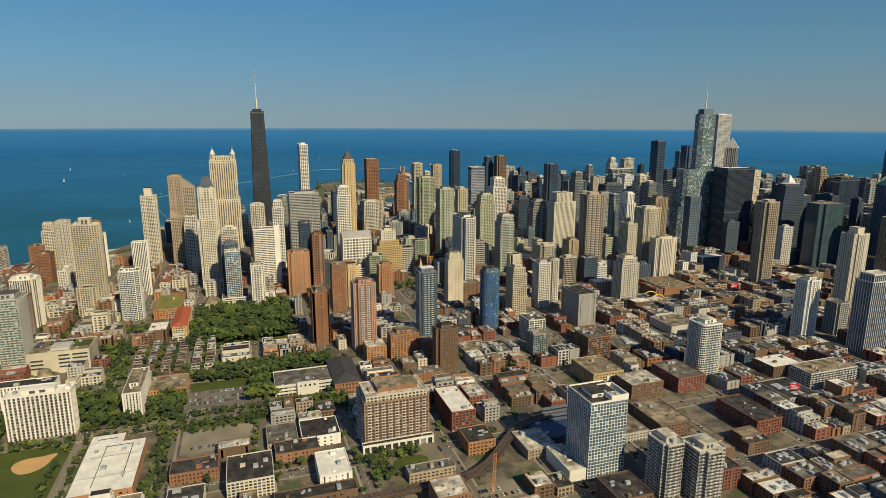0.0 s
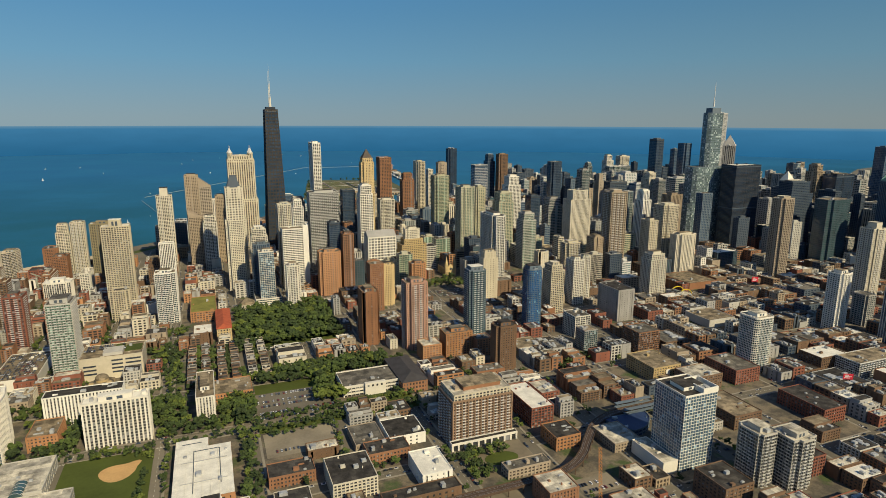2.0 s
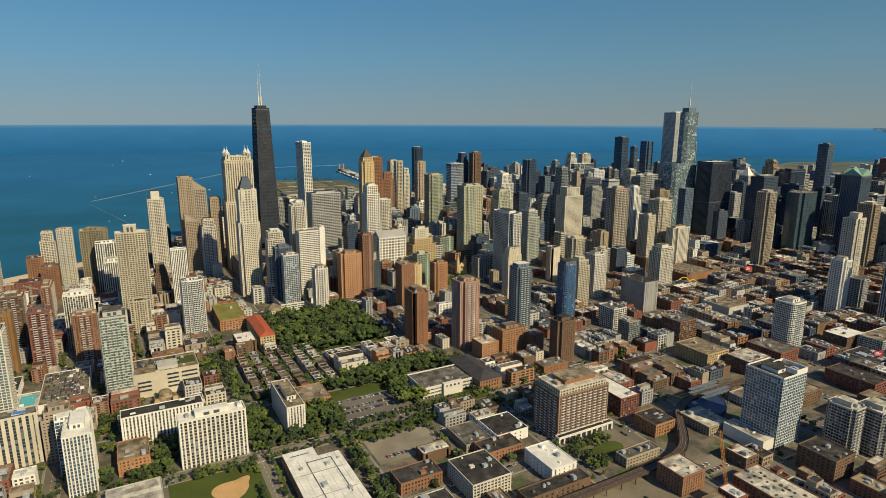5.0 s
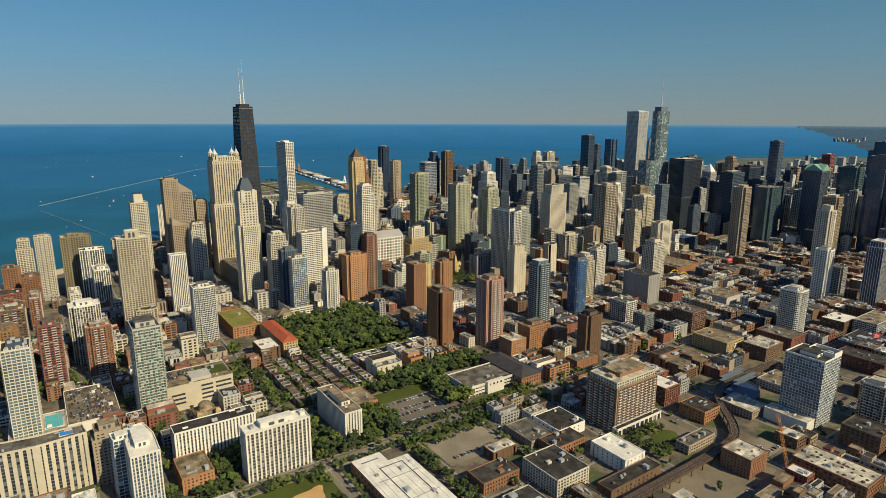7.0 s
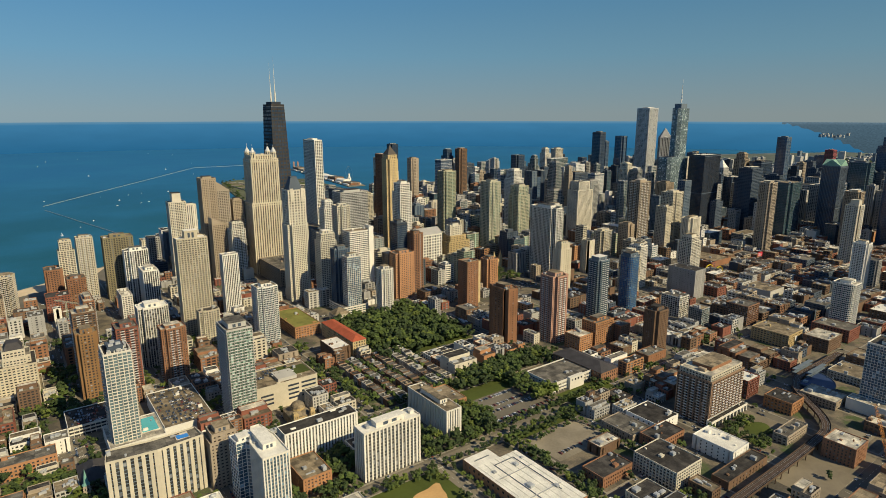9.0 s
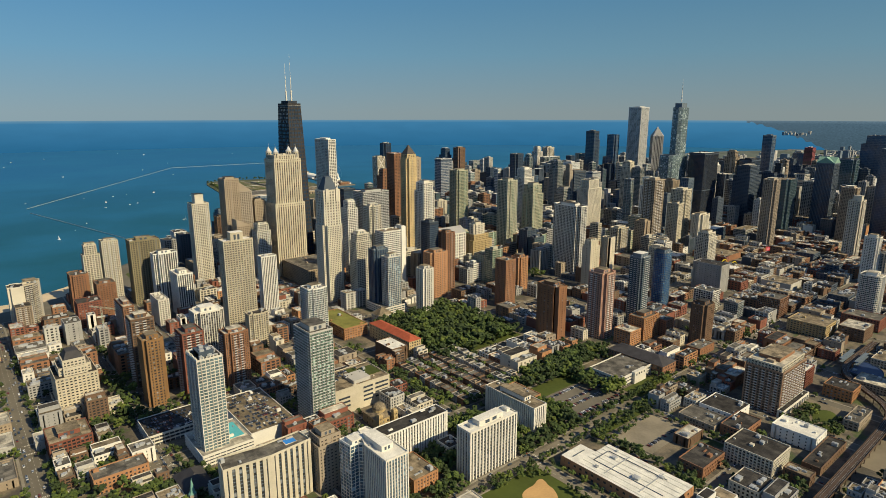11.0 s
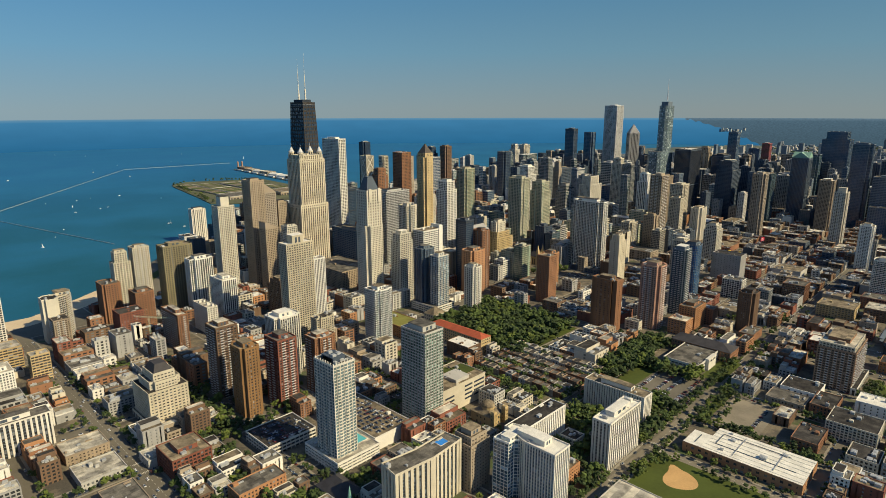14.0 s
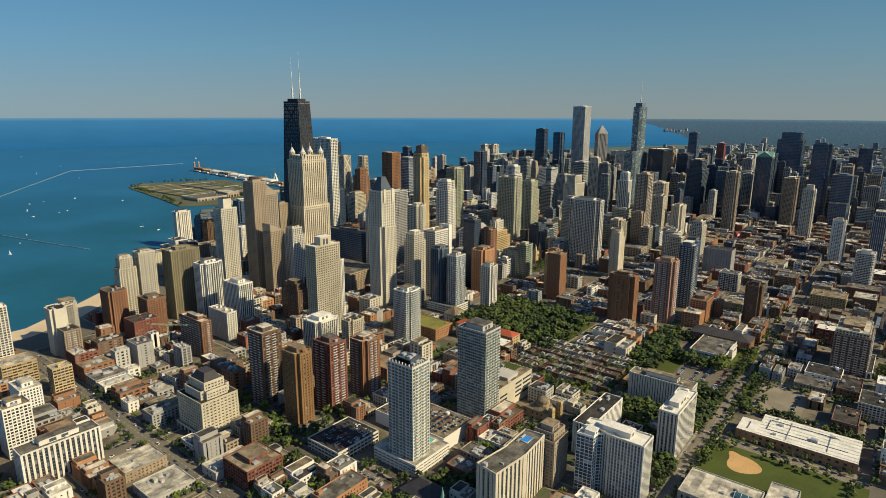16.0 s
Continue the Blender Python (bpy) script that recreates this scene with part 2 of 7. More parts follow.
def yard_material():
    """Block interiors: worn concrete, trodden earth, tar and patches of grass."""
    mat, nt, bsdf = nodes_of("block_yards")
    a = span(nt, noise_node(nt, 0.07, 3), 0.42, 0.58)
    b = span(nt, noise_node(nt, 0.045, 4), 0.55, 0.64)
    fine = span(nt, noise_node(nt, 0.9, 5), 0.3, 0.7, 0.75, 1.2)
    col = mix_node(nt, a, (0.165, 0.136, 0.092), (0.070, 0.062, 0.048))
    col = mix_node(nt, b, col, (0.055, 0.080, 0.024))
    col = mix_node(nt, 1.0, col, fine, "MULTIPLY")
    nt.links.new(col, bsdf.inputs["Base Color"])
    bsdf.inputs["Roughness"].default_value = 0.93
    return mat


YARD = yard_material()
GRASS = surface("mown_grass", (0.067, 0.088, 0.015), 0.95, 0.03, 0.5, 0.4, 0.0)
DIRT = surface("infield_clay", (0.50, 0.31, 0.13), 0.95, 0.1, 0.8, 0.2, 0.0)
SAND = surface("beach_sand", (0.55, 0.44, 0.29), 0.95, 0.03, 0.4, 0.2, 0.0)
ROAD = surface("pale_worn_road", (0.205, 0.180, 0.135), 0.92, 0.02, 0.5, 0.3, 0.0)
BARE = surface("trodden_ground", (0.20, 0.17, 0.12), 0.95, 0.02, 0.3, 0.45, 0.0)


# ---- geometry ----
class Geo:
    """Collects quads with a material number each, many at a time."""

    def __init__(self):
        self.v, self.f, self.m, self.n = [], [], [], 0

    def quads(self, q, mi=0):
        q = np.asarray(q, float).reshape(-1, 4, 3)
        k = len(q)
        self.v.append(q.reshape(-1, 3))
        self.f += (self.n + np.arange(4 * k)).reshape(-1, 4).tolist()
        self.m += [mi] * k
        self.n += 4 * k

    def boxes(self, o, u, v, w, mi=0):
        """Boxes from corners o with edges u, v, w (right-handed)."""
        o = np.atleast_2d(np.asarray(o, float))
        k = len(o)
        u, v, w = (np.broadcast_to(np.asarray(a, float), (k, 3)) for a in (u, v, w))
        c = np.stack([o, o + u, o + u + v, o + v, o + w, o + u + w, o + u + v + w, o + v + w], 1)
        self.v.append(c.reshape(-1, 3))
        face = np.array([[0, 3, 2, 1], [4, 5, 6, 7], [0, 1, 5, 4], [1, 2, 6, 5], [2, 3, 7, 6], [3, 0, 4, 7]])
        self.f += (self.n + (8 * np.arange(k))[:, None, None] + face).reshape(-1, 4).tolist()
        self.m += [mi] * (6 * k)
        self.n += 8 * k

    def box(self, x0, y0, z0, x1, y1, z1, mi=0):
        self.boxes((x0, y0, z0), (x1 - x0, 0, 0), (0, y1 - y0, 0), (0, 0, z1 - z0), mi)

    def ngon(self, pts, mi=0):
        self.v.append(np.asarray(pts, float))
        self.f.append(list(range(self.n, self.n + len(pts))))
        self.m.append(mi)
        self.n += len(pts)

    def prism(self, poly, z0, z1, mi=0, top=True, shrink=1.0):
        """A polygon raised from z0 to z1, its upper rim drawn towards its middle by shrink."""
        lo = np.array([(x, y, z0) for x, y in poly], float)
        mid = lo[:, :2].mean(0)
        hi = np.column_stack([mid + (lo[:, :2] - mid) * shrink, np.full(len(lo), z1)])
        self.quads(np.stack([lo, np.roll(lo, -1, 0), np.roll(hi, -1, 0), hi], 1), mi)
        if top:
            self.ngon(hi, mi)

    def mesh(self, name, mats):
        me = bpy.data.meshes.new(name)
        me.from_pydata(np.concatenate(self.v).tolist(), [], self.f)
        for m in mats:
            me.materials.append(m)
        me.polygons.foreach_set("material_index", self.m)
        me.update()
        return me


def part(name, geo, mats, parent, label="", kind=""):
    ob = new(name, geo if isinstance(geo, bpy.types.Mesh) else geo.mesh(name, mats))
    ob.parent = parent
    return tagged(ob, label, kind=kind)


def ring(cx, cy, rx, ry, n, turn=0.0):
    return [(cx + rx * math.cos(turn + 2 * math.pi * i / n), cy + ry * math.sin(turn + 2 * math.pi * i / n)) for i in range(n)]


# style: storey height, bay width, pier width, spandrel height, how far the glass lies back
STYLES = {
    "grid": (2.0, 2.4, 0.64, 0.58, 0.45), "punch": (2.05, 2.5, 1.0, 0.85, 0.35), "bands": (2.2, 3.2, 0.25, 0.95, 0.4),
    "fins": (2.0, 2.2, 0.5, 0.35, 0.4), "frame": (2.0, 2.1, 0.22, 0.34, 0.22), "stripes": (2.0, 2.3, 1.15, 0.5, 0.5), "curtain": (2.3, 1.7, 0.16, 0.35, 0.12), "balc": (1.95, 2.6, 0.8, 0.6, 0.4),
    "gridbig": (3.4, 4.2, 1.0, 1.0, 0.6), "fineframe": (2.0, 2.1, 0.22, 0.24, 0.2), "broadstrip": (2.0, 3.5, 1.95, 0.3, 0.6), "widestrip": (2.0, 3.3, 1.05, 0.3, 0.6), "slots": (2.0, 1.7, 0.72, 0.5, 0.35), "slabs": (2.0, 1.5, 0.14, 0.5, 0.3), "solid": (3.0, 6.0, 6.3, 2.0, 0.05), "finbalc": (2.0, 2.4, 0.44, 0.28, 0.4), "blank": (2.2, 3.6, 2.6, 1.25, 0.2),
}
NEAR_ROW = [(0, 0), (-130, 60), (-265, 128), (-380, 215), (-493, 328)]
TAKEN = []


def bars(geo, o, u, n, up, mi, upright):
    """Raised bars on a wall: front and the two long sides. u along, n outward by depth, up; from corner o at the wall's back."""
    o = np.atleast_2d(o)
    c = [o, o + u, o + u + up, o + up]
    f = [v + n for v in c]
    geo.quads(np.stack(f, 1), mi)
    if upright:
        geo.quads(np.stack([c[0], f[0], f[3], c[3]], 1), mi)
        geo.quads(np.stack([f[1], c[1], c[2], f[2]], 1), mi)
    else:
        geo.quads(np.stack([f[3], f[2], c[2], c[3]], 1), mi)
        geo.quads(np.stack([c[0], c[1], f[1], f[0]], 1), mi)


def facade(geo, poly, z0, floors, fh, bay, pier, spandrel, back, balcony=False, plain=False, dim=False, x_at=0.0, bare_rear=False):
    """Panes, piers and spandrels round a footprint (counter-clockwise) for a number of storeys. Materials: 0 wall, 1 glass, 2 rail.
    plain: panes in whole upright strips. bare_rear: blank back walls. dim: spandrels set back and of the third material."""
    p = np.array(poly, float)
    up = np.array([0, 0, 1.0])
    for a, b in zip(p, np.roll(p, -1, 0)):
        d = b - a
        ln = math.hypot(*d)
        if ln < 0.3:
            continue
        u = np.array([d[0] / ln, d[1] / ln, 0.0])
        n = np.array([u[1], -u[0], 0.0])
        rear = n[1] > 0.7 or (n[0] > 0.7 and x_at > 20)     # back fronts: broader bays
        if rear and bare_rear:
            a3, top = np.array([a[0], a[1], z0]), up * floors * fh
            geo.quads([[a3, a3 + u * ln, a3 + u * ln + top, a3 + top]], 0)
            continue
        nb = max(1, round(ln / (bay * (2.4 if rear else 1.0))))
        bw = ln / nb
        a3 = np.array([a[0], a[1], z0])
        rows, step = (1, fh * floors) if plain else (floors, fh)
        i, k = np.meshgrid(np.arange(nb), np.arange(rows))
        c = a3 - n * back + np.outer(i.ravel() * bw, u) + np.outer(k.ravel() * step, up)
        geo.quads(np.stack([c, c + u * bw, c + u * bw + up * step, c + up * step], 1), 1)
        at = np.arange(nb + 1) * bw - pier / 2
        at[0], at[-1] = 0.0, ln - pier
        bars(geo, a3 - n * back + np.outer(at, u), u * pier, n * (back + 0.05), up * (floors * fh), 0, True)
        zs = np.arange(floors) * fh + fh - spandrel
        bars(geo, a3 - n * back + np.outer(zs, up), u * ln, n * back * (0.3 if dim else 1.0), up * spandrel, 2 if dim else 0, False)
        if balcony and nb >= 3 and not rear:
            cols = np.arange(1, nb - 1, 2) if nb > 4 else np.array([nb // 2])
            i, k = np.meshgrid(cols, np.arange(floors))
            o = a3 + n * 0.95 + np.outer(i.ravel() * bw, u) + np.outer(k.ravel() * fh, up)
            geo.boxes(o, u * bw, -n * 0.9, up * 0.18, 2)
            geo.boxes(o + up * 0.16, u * bw, -n * 0.06, up * 0.5, 2)


def roof_geo(g, poly, z, parapet, roof_no, wall_no):
    p = np.array(poly, float)
    g.ngon([(x, y, z) for x, y in p], roof_no)
    for a, b in zip(p, np.roll(p, -1, 0)):
        d = b - a
        ln = math.hypot(*d)
        u = np.array([d[0] / ln, d[1] / ln, 0])
        n = np.array([u[1], -u[0], 0])
        g.boxes(np.array([a[0], a[1], z - 0.4]) + n * 0.08, u * ln, -n * 0.4, np.array([0, 0, parapet + 0.4]), wall_no)


def roof_parts(thing, poly, z, wall, roof, rng, units=4, parapet=0.6):
    """The roof with its parapet, and plant units on it."""
    p = np.array(poly, float)
    g = Geo()
    roof_geo(g, poly, z, parapet, 0, 1)
    cover = part("roof", g, [roof, wall], thing)
    lo, hi = p.min(0), p.max(0)
    for _ in range(units):
        w, d, h = rng.choice(((1.0, 1.3, 0.7), (1.6, 1.2, 0.8), (2.6, 2.0, 1.5), (0.6, 0.6, 1.0), (3.2, 1.0, 0.6), (2.0, 2.6, 1.9)))
        w, d, h = w * rng.uniform(0.8, 1.3), d * rng.uniform(0.8, 1.3), h * rng.uniform(0.8, 1.2)
        if hi[0] - lo[0] < w + 3 or hi[1] - lo[1] < d + 3:
            continue
        x, y = rng.uniform(lo[0] + 1, hi[0] - w - 1), rng.uniform(lo[1] + 1, hi[1] - d - 1)
        g = Geo()
        unit_geo(g, x, y, z, w, d, h, 0)
        part("roof_unit", g, [UNIT_METAL if rng.random() < 0.6 else wall], cover)


def unit_geo(g, x, y, z, w, d, h, mi):
    g.box(x, y, z, x + w, y + d, z + h, mi)
    g.box(x + 0.2 * w, y + 0.2 * d, z + h, x + 0.8 * w, y + 0.8 * d, z + h + 0.15, mi)


def far_from_path(x, y):
    return min(math.hypot(x - a, y - b) for a, b in NEAR_ROW)


def coarser(fh, bay, pier, spandrel, far):
    """Far fronts are built in broader bays and storeys in pairs."""
    if far > 1100:
        return fh * 1.45, bay * 1.45, pier * 1.45, spandrel * 1.45
    if far > 750:
        return fh * 1.12, bay * 1.15, pier * 1.15, spandrel * 1.15
    return fh, bay, pier, spandrel


def tower(x0, y0, x1, y1, h, style, look_key, pent=0, poly=None, label="", name="", top=None, roof=None, shape=""):
    """A tall building: storeys of windows between piers and spandrels, a roof with parapet, plant rooms and units."""
    rng = random.Random(int(x0 * 31 + y0 * 17 + h))
    wall_key, glass_key, words = LOOKS[look_key]
    wall, glass = WALL[wall_key], GLASS[glass_key]
    fh, bay, pier, spandrel, back = STYLES[style]
    if poly:
        (x0, x1), (y0, y1) = ((min(v), max(v)) for v in zip(*poly))
    poly = poly or [(x0, y0), (x1, y0), (x1, y1), (x0, y1)]
    cx, cy = (x0 + x1) / 2, (y0 + y1) / 2
    far = far_from_path(cx, cy)
    fh, bay, pier, spandrel = coarser(fh, bay, pier, spandrel, far)
    own = random.Random(int(cx * 13 + cy * 7))             # no two fronts share quite the same rhythm
    bay, pier, spandrel = bay * own.uniform(0.8, 1.12), pier * own.uniform(0.85, 1.15), spandrel * own.uniform(0.85, 1.25)
    TAKEN.append((x0 - 2, y0 - 2, x1 + 2, y1 + 2))
    glassy = style in ("curtain",) or look_key in ("teal", "blue", "blueglass", "darkglass", "black", "darkblue", "darkgreen", "silver")
    name = name or ("office_tower" if glassy and h > 16 else "apartment_tower" if h > 16 else "apartment_block")
    how = {"grid": "a grid of windows", "punch": "rows of small windows", "bands": "ribbon windows", "frame": "broad windows in slim frames", "fins": "tall windows between slim fins", "stripes": "vertical window strips", "curtain": "a sheer glazed front",
           "balc": "stacked balconies", "fineframe": "finely framed panes", "broadstrip": "dark window strips", "widestrip": "broad dark window strips", "slots": "narrow window strips", "slabs": "thin floor slabs and glass", "solid": "blank walls", "finbalc": "slim fins and balconies", "gridbig": "large square openings", "blank": "mostly blank walls"}[style]
    size = "tall" if h > 90 else "mid-height" if h > 35 else "low"
    wx, wy = x1 - x0, y1 - y0
    shape = shape or rng.choice(("notch", "notch", "bay", "crown", "crown", "plain")) if not glassy else rng.choice(("plain", "plain", "notch", "crown"))
    if len(poly) > 4 or min(wx, wy) < 11 or h < 28 or top:
        shape = "plain"
    if shape == "notch":
        a, b = wx * rng.uniform(0.12, 0.2), wy * rng.uniform(0.1, 0.18)
        poly = [(x0 + a, y0), (x1 - a, y0), (x1 - a, y0 + b), (x1, y0 + b), (x1, y1 - b), (x1 - a, y1 - b), (x1 - a, y1), (x0 + a, y1),
                (x0 + a, y1 - b), (x0, y1 - b), (x0, y0 + b), (x0 + a, y0 + b)]
    elif shape == "bay":
        a, b = wx * rng.uniform(0.22, 0.34), rng.uniform(1.2, 2.2)
        poly = [(x0, y0 + b), (x0 + a, y0 + b), (x0 + a, y0), (x1 - a, y0), (x1 - a, y0 + b), (x1, y0 + b), (x1, y1), (x0, y1)]
    thing = new(name)
    thing.location = (cx, cy, 0)
    tagged(thing, label or f"{size} {words} building with {how}", "tower" if h > 16 else "building")
    floors = max(1, round(h / fh))
    fh = h / floors
    local = [(x - cx, y - cy) for x, y in poly]
    dim = style in ("stripes", "fins", "slots", "broadstrip", "widestrip")
    mats = [wall, glass, WALL["bluegrey" if style in ("broadstrip", "widestrip") else "white" if style == "finbalc" else "grey" if style == "slots" or dim and wall_key in ("white", "cream") else "bronze" if dim else "palegrey"]]
    balconies = style in ("balc", "finbalc", "slabs") or (style == "grid" and h > 40 and rng.random() < 0.5)
    roof = roof or rng.choice(USUAL_ROOFS)
    upper = max(2, round(floors * rng.uniform(0.07, 0.16))) if shape == "crown" else 0
    if style == "solid":
        g = Geo()
        g.prism(local, 0, h, 0, False)
        part("wall", g, mats, thing)
    elif far < 430 and floors > 5:
        g = Geo()
        facade(g, local, 0, 1, fh, bay, pier, min(spandrel, fh * 0.8), back, balconies, dim=dim, x_at=x0)
        me = g.mesh("storey", mats)
        for k in range(floors - upper):
            part("storey", me, mats, thing).location = (0, 0, k * fh)
    else:
        g = Geo()
        facade(g, local, 0, floors - upper, fh, bay, pier, min(spandrel, fh * 0.8), back, balconies and far < 800, plain=far > 620, dim=dim, x_at=x0)
        part("facade", g, mats, thing, kind="stuff")
    if upper:
        g = Geo()
        roof_geo(g, local, h - upper * fh, 0.7, 0, 1)
        part("setback_terrace", g, [roof, wall], thing)
        k = rng.uniform(0.72, 0.86)
        local = [(x * k, y * k) for x, y in local]
        g = Geo()
        facade(g, local, h - upper * fh, upper, fh, bay, pier, min(spandrel, fh * 0.8), back, False, dim=dim, x_at=x0)
        part("upper_stage", g, mats, thing, kind="stuff")
    roof_parts(thing, local, h, wall, roof, rng, 5 if far < 600 else 3, 0.8 if h > 25 else 0.5)
    if glassy and h > 50:                                  # louvred plant storeys
        for z in (h - fh * 1.2, h * rng.uniform(0.35, 0.6)):
            g = Geo()
            a, b = wx / 2 + 0.12, wy / 2 + 0.12
            if not upper and len(local) == 4 and shape == "plain":
                g.box(-a, -b, z, a, b, z + fh * 0.7)
                part("louvre_band", g, [WALL["darkgrey" if wall_key != "darkgrey" else "blackmetal"]], thing)
    if pent or (h > 34 and rng.random() < 0.7):
        share = {0: (0.6, 0.45, 2.4), 1: (0.5, 0.5, 3.0), 2: (0.7, 0.6, 3.6), 3: (0.42, 0.6, 7.0), 4: (0.5, 0.7, 11.0)}[pent]
        a, b, hh = wx * share[0] / 2, wy * share[1] / 2, share[2]
        g = Geo()
        g.box(-a, -b, h, a, b, h + hh)
        house = part("penthouse", g, [wall], thing)
        g = Geo()
        g.box(-a - 0.2, -b - 0.2, h + hh, a + 0.2, b + 0.2, h + hh + 0.3)
        part("penthouse_roof", g, [roof], house)
        if far < 700:
            for s in (-0.5, 0.1):
                g = Geo()
                g.box(a * s, -b - 0.08, h + 0.4, a * s + a * 0.35, -b, h + hh * 0.75)
                part("louvre", g, [WALL["darkgrey"]], house)
    if top:
        top(thing, h)
    return thing


ALL_MATS = list(WALL.values()) + list(GLASS.values()) + ROOFS + [UNIT_METAL]
WALL_NO = {k: i for i, k in enumerate(WALL)}
GLASS_NO = {k: i + len(WALL) for i, k in enumerate(GLASS)}
ROOF_NO = len(WALL) + len(GLASS)
FAR_LOW, FAR_HIGH = Geo(), Geo()
LOW_COUNT = [0]


def joined(geo, x0, y0, x1, y1, h, style, look_key, rng, pent):
    """One building of the joined far rest."""
    wall_key, glass_key, _ = LOOKS[look_key]
    fh, bay, pier, spandrel, back = STYLES[style]
    far = far_from_path((x0 + x1) / 2, (y0 + y1) / 2)
    fh, bay, pier, spandrel = coarser(fh, bay, pier, spandrel, far)
    if h >= 22:
        fh, bay, pier, spandrel = fh * 1.15, bay * 1.2, pier * 1.2, spandrel * 1.15
    if h < 22 and far > 420:
        fh, bay, pier, spandrel = fh * 1.2, bay * 1.7, pier * 1.7, spandrel * 1.2
    floors = max(1, round(h / fh))
    g = Geo()
    poly = [(x0, y0), (x1, y0), (x1, y1), (x0, y1)]
    facade(g, poly, 0.1, floors, h / floors, bay, pier, min(spandrel, h / floors * 0.7), back, plain=h < 22 or far > 600, dim=style == "stripes", x_at=x0, bare_rear=True)
    roof_geo(g, poly, h + 0.1, 0.5, ROOF_NO + rng.choice((0, 1, 1, 1, 3, 3, 3, 3, 4, 4, 5) if x0 > 160 else (0, 0, 1, 1, 1, 1, 3, 3, 3, 3, 4, 4, 5)), 0)
    w, d = x1 - x0, y1 - y0
    for _ in range(5 if far < 650 else 2 if far < 1000 else 1):
        uw, ud = w * rng.uniform(0.07, 0.26), d * rng.uniform(0.07, 0.26)
        unit_geo(g, x0 + 1 + rng.random() * (w - uw - 2), y0 + 1 + rng.random() * (d - ud - 2), h + 0.1, uw, ud, rng.uniform(0.6, 1.6), len(ALL_MATS) - 1)
    if h < 20 and far < 480 and rng.random() < 0.5:        # a raised rear part
        cut, top = y0 + d * rng.uniform(0.3, 0.6), h + rng.uniform(1.5, 3.0)
        g.box(x0 + 0.5, cut, h, x1 - 0.5, y1 - 0.3, top, 0)
        roof_geo(g, [(x0 + 0.5, cut), (x1 - 0.5, cut), (x1 - 0.5, y1 - 0.3), (x0 + 0.5, y1 - 0.3)], top + 0.02, 0.3, ROOF_NO + rng.choice((0, 1, 3, 4)), 0)
    if pent:
        g.box(x0 + w * 0.25, y0 + d * 0.25, h, x0 + w * 0.7, y0 + d * 0.7, h + 3.0, 0)
    for m, f in zip(g.m, g.f):
        geo.m.append(WALL_NO[wall_key] if m == 0 else GLASS_NO[glass_key] if m in (1, 2) else m)
        geo.f.append([i + geo.n for i in f])
    geo.v += g.v
    geo.n += g.n


def low_rise(x0, y0, x1, y1, h, look_key, rng, detailed=True, name="low_building"):
    """A small building of one to six storeys."""
    if not detailed:
        return joined(FAR_LOW, x0, y0, x1, y1, h, rng.choice(["punch", "punch", "grid", "blank"]), look_key, rng, 0)
    LOW_COUNT[0] += 1
    wall_key, glass_key, words = LOOKS[look_key]
    cx, cy = (x0 + x1) / 2, (y0 + y1) / 2
    poly = [(x0 - cx, y0 - cy), (x1 - cx, y0 - cy), (x1 - cx, y1 - cy), (x0 - cx, y1 - cy)]
    floors = max(1, round(h / 2.3))
    thing = new(name)
    thing.location = (cx, cy, 0.1)
    tagged(thing, f"low flat-roofed {words} {'town house' if name == 'town_house' else 'building'} with small windows", "building")
    g = Geo()
    facade(g, poly, 0, floors, h / floors, rng.uniform(1.9, 2.8), rng.uniform(0.9, 1.5), h / floors * rng.uniform(0.4, 0.55), 0.15)
    part("facade", g, [WALL[wall_key], GLASS[glass_key], WALL["palegrey"]], thing, kind="stuff")
    terrace = name == "town_house"
    if not terrace and y1 - y0 > 9 and rng.random() < 0.55:        # a higher or lower rear wing
        wing, cut = h * rng.choice((0.55, 0.7, 1.35)), y0 - cy + (y1 - y0) * rng.uniform(0.5, 0.7)
        back = [(x0 - cx + 0.6, cut), (x1 - cx - 0.6, cut), (x1 - cx - 0.6, y1 - cy + 0.02), (x0 - cx + 0.6, y1 - cy + 0.02)]
        if wing > h:
            n = max(1, round((wing - h) / 2.3))
            g = Geo()
            facade(g, back, h, n, (wing - h) / n, 2.4, 1.2, 0.9, 0.15)
            rear = part("rear_wing", g, [WALL[wall_key], GLASS[glass_key], WALL["palegrey"]], thing, kind="stuff")
            g = Geo()
            roof_geo(g, back, wing, 0.35, 0, 1)
            part("wing_roof", g, [rng.choice(USUAL_ROOFS), WALL[wall_key]], rear)
        else:
            g = Geo()
            sx = rng.uniform(x0 - cx + 1, x1 - cx - 4)
            g.box(sx, cut, h, sx + rng.uniform(2, 3.4), min(cut + rng.uniform(2.4, 4), y1 - cy - 0.6), h + rng.uniform(1.6, 2.4))
            part("stair_bulkhead", g, [WALL[wall_key]], thing)
    roof_parts(thing, poly, h, WALL[wall_key], rng.choice([ROOF_GREY, ROOF_DARK] if terrace else USUAL_ROOFS), rng, rng.randint(0, 1) if terrace else rng.randint(3, 6), 0.4)
    return thing

# ---- lake, land and streets ----
SHORE = [(-5200, 250), (-1500, 780), (-600, 925), (-345, 972), (-320, 972), (-267, 1008), (-208, 1051), (-190, 1085), (-103, 1166), (0, 1290), (105, 1398),
         (160, 1500), (418, 1476), (500, 1560), (700, 1560), (820, 1500), (900, 1400), (1900, 1400), (2500, 1740), (2700, 1800), (3035, 1676), (3282, 1555), (3900, 1650), (4100, 1800), (5200, 1900)]


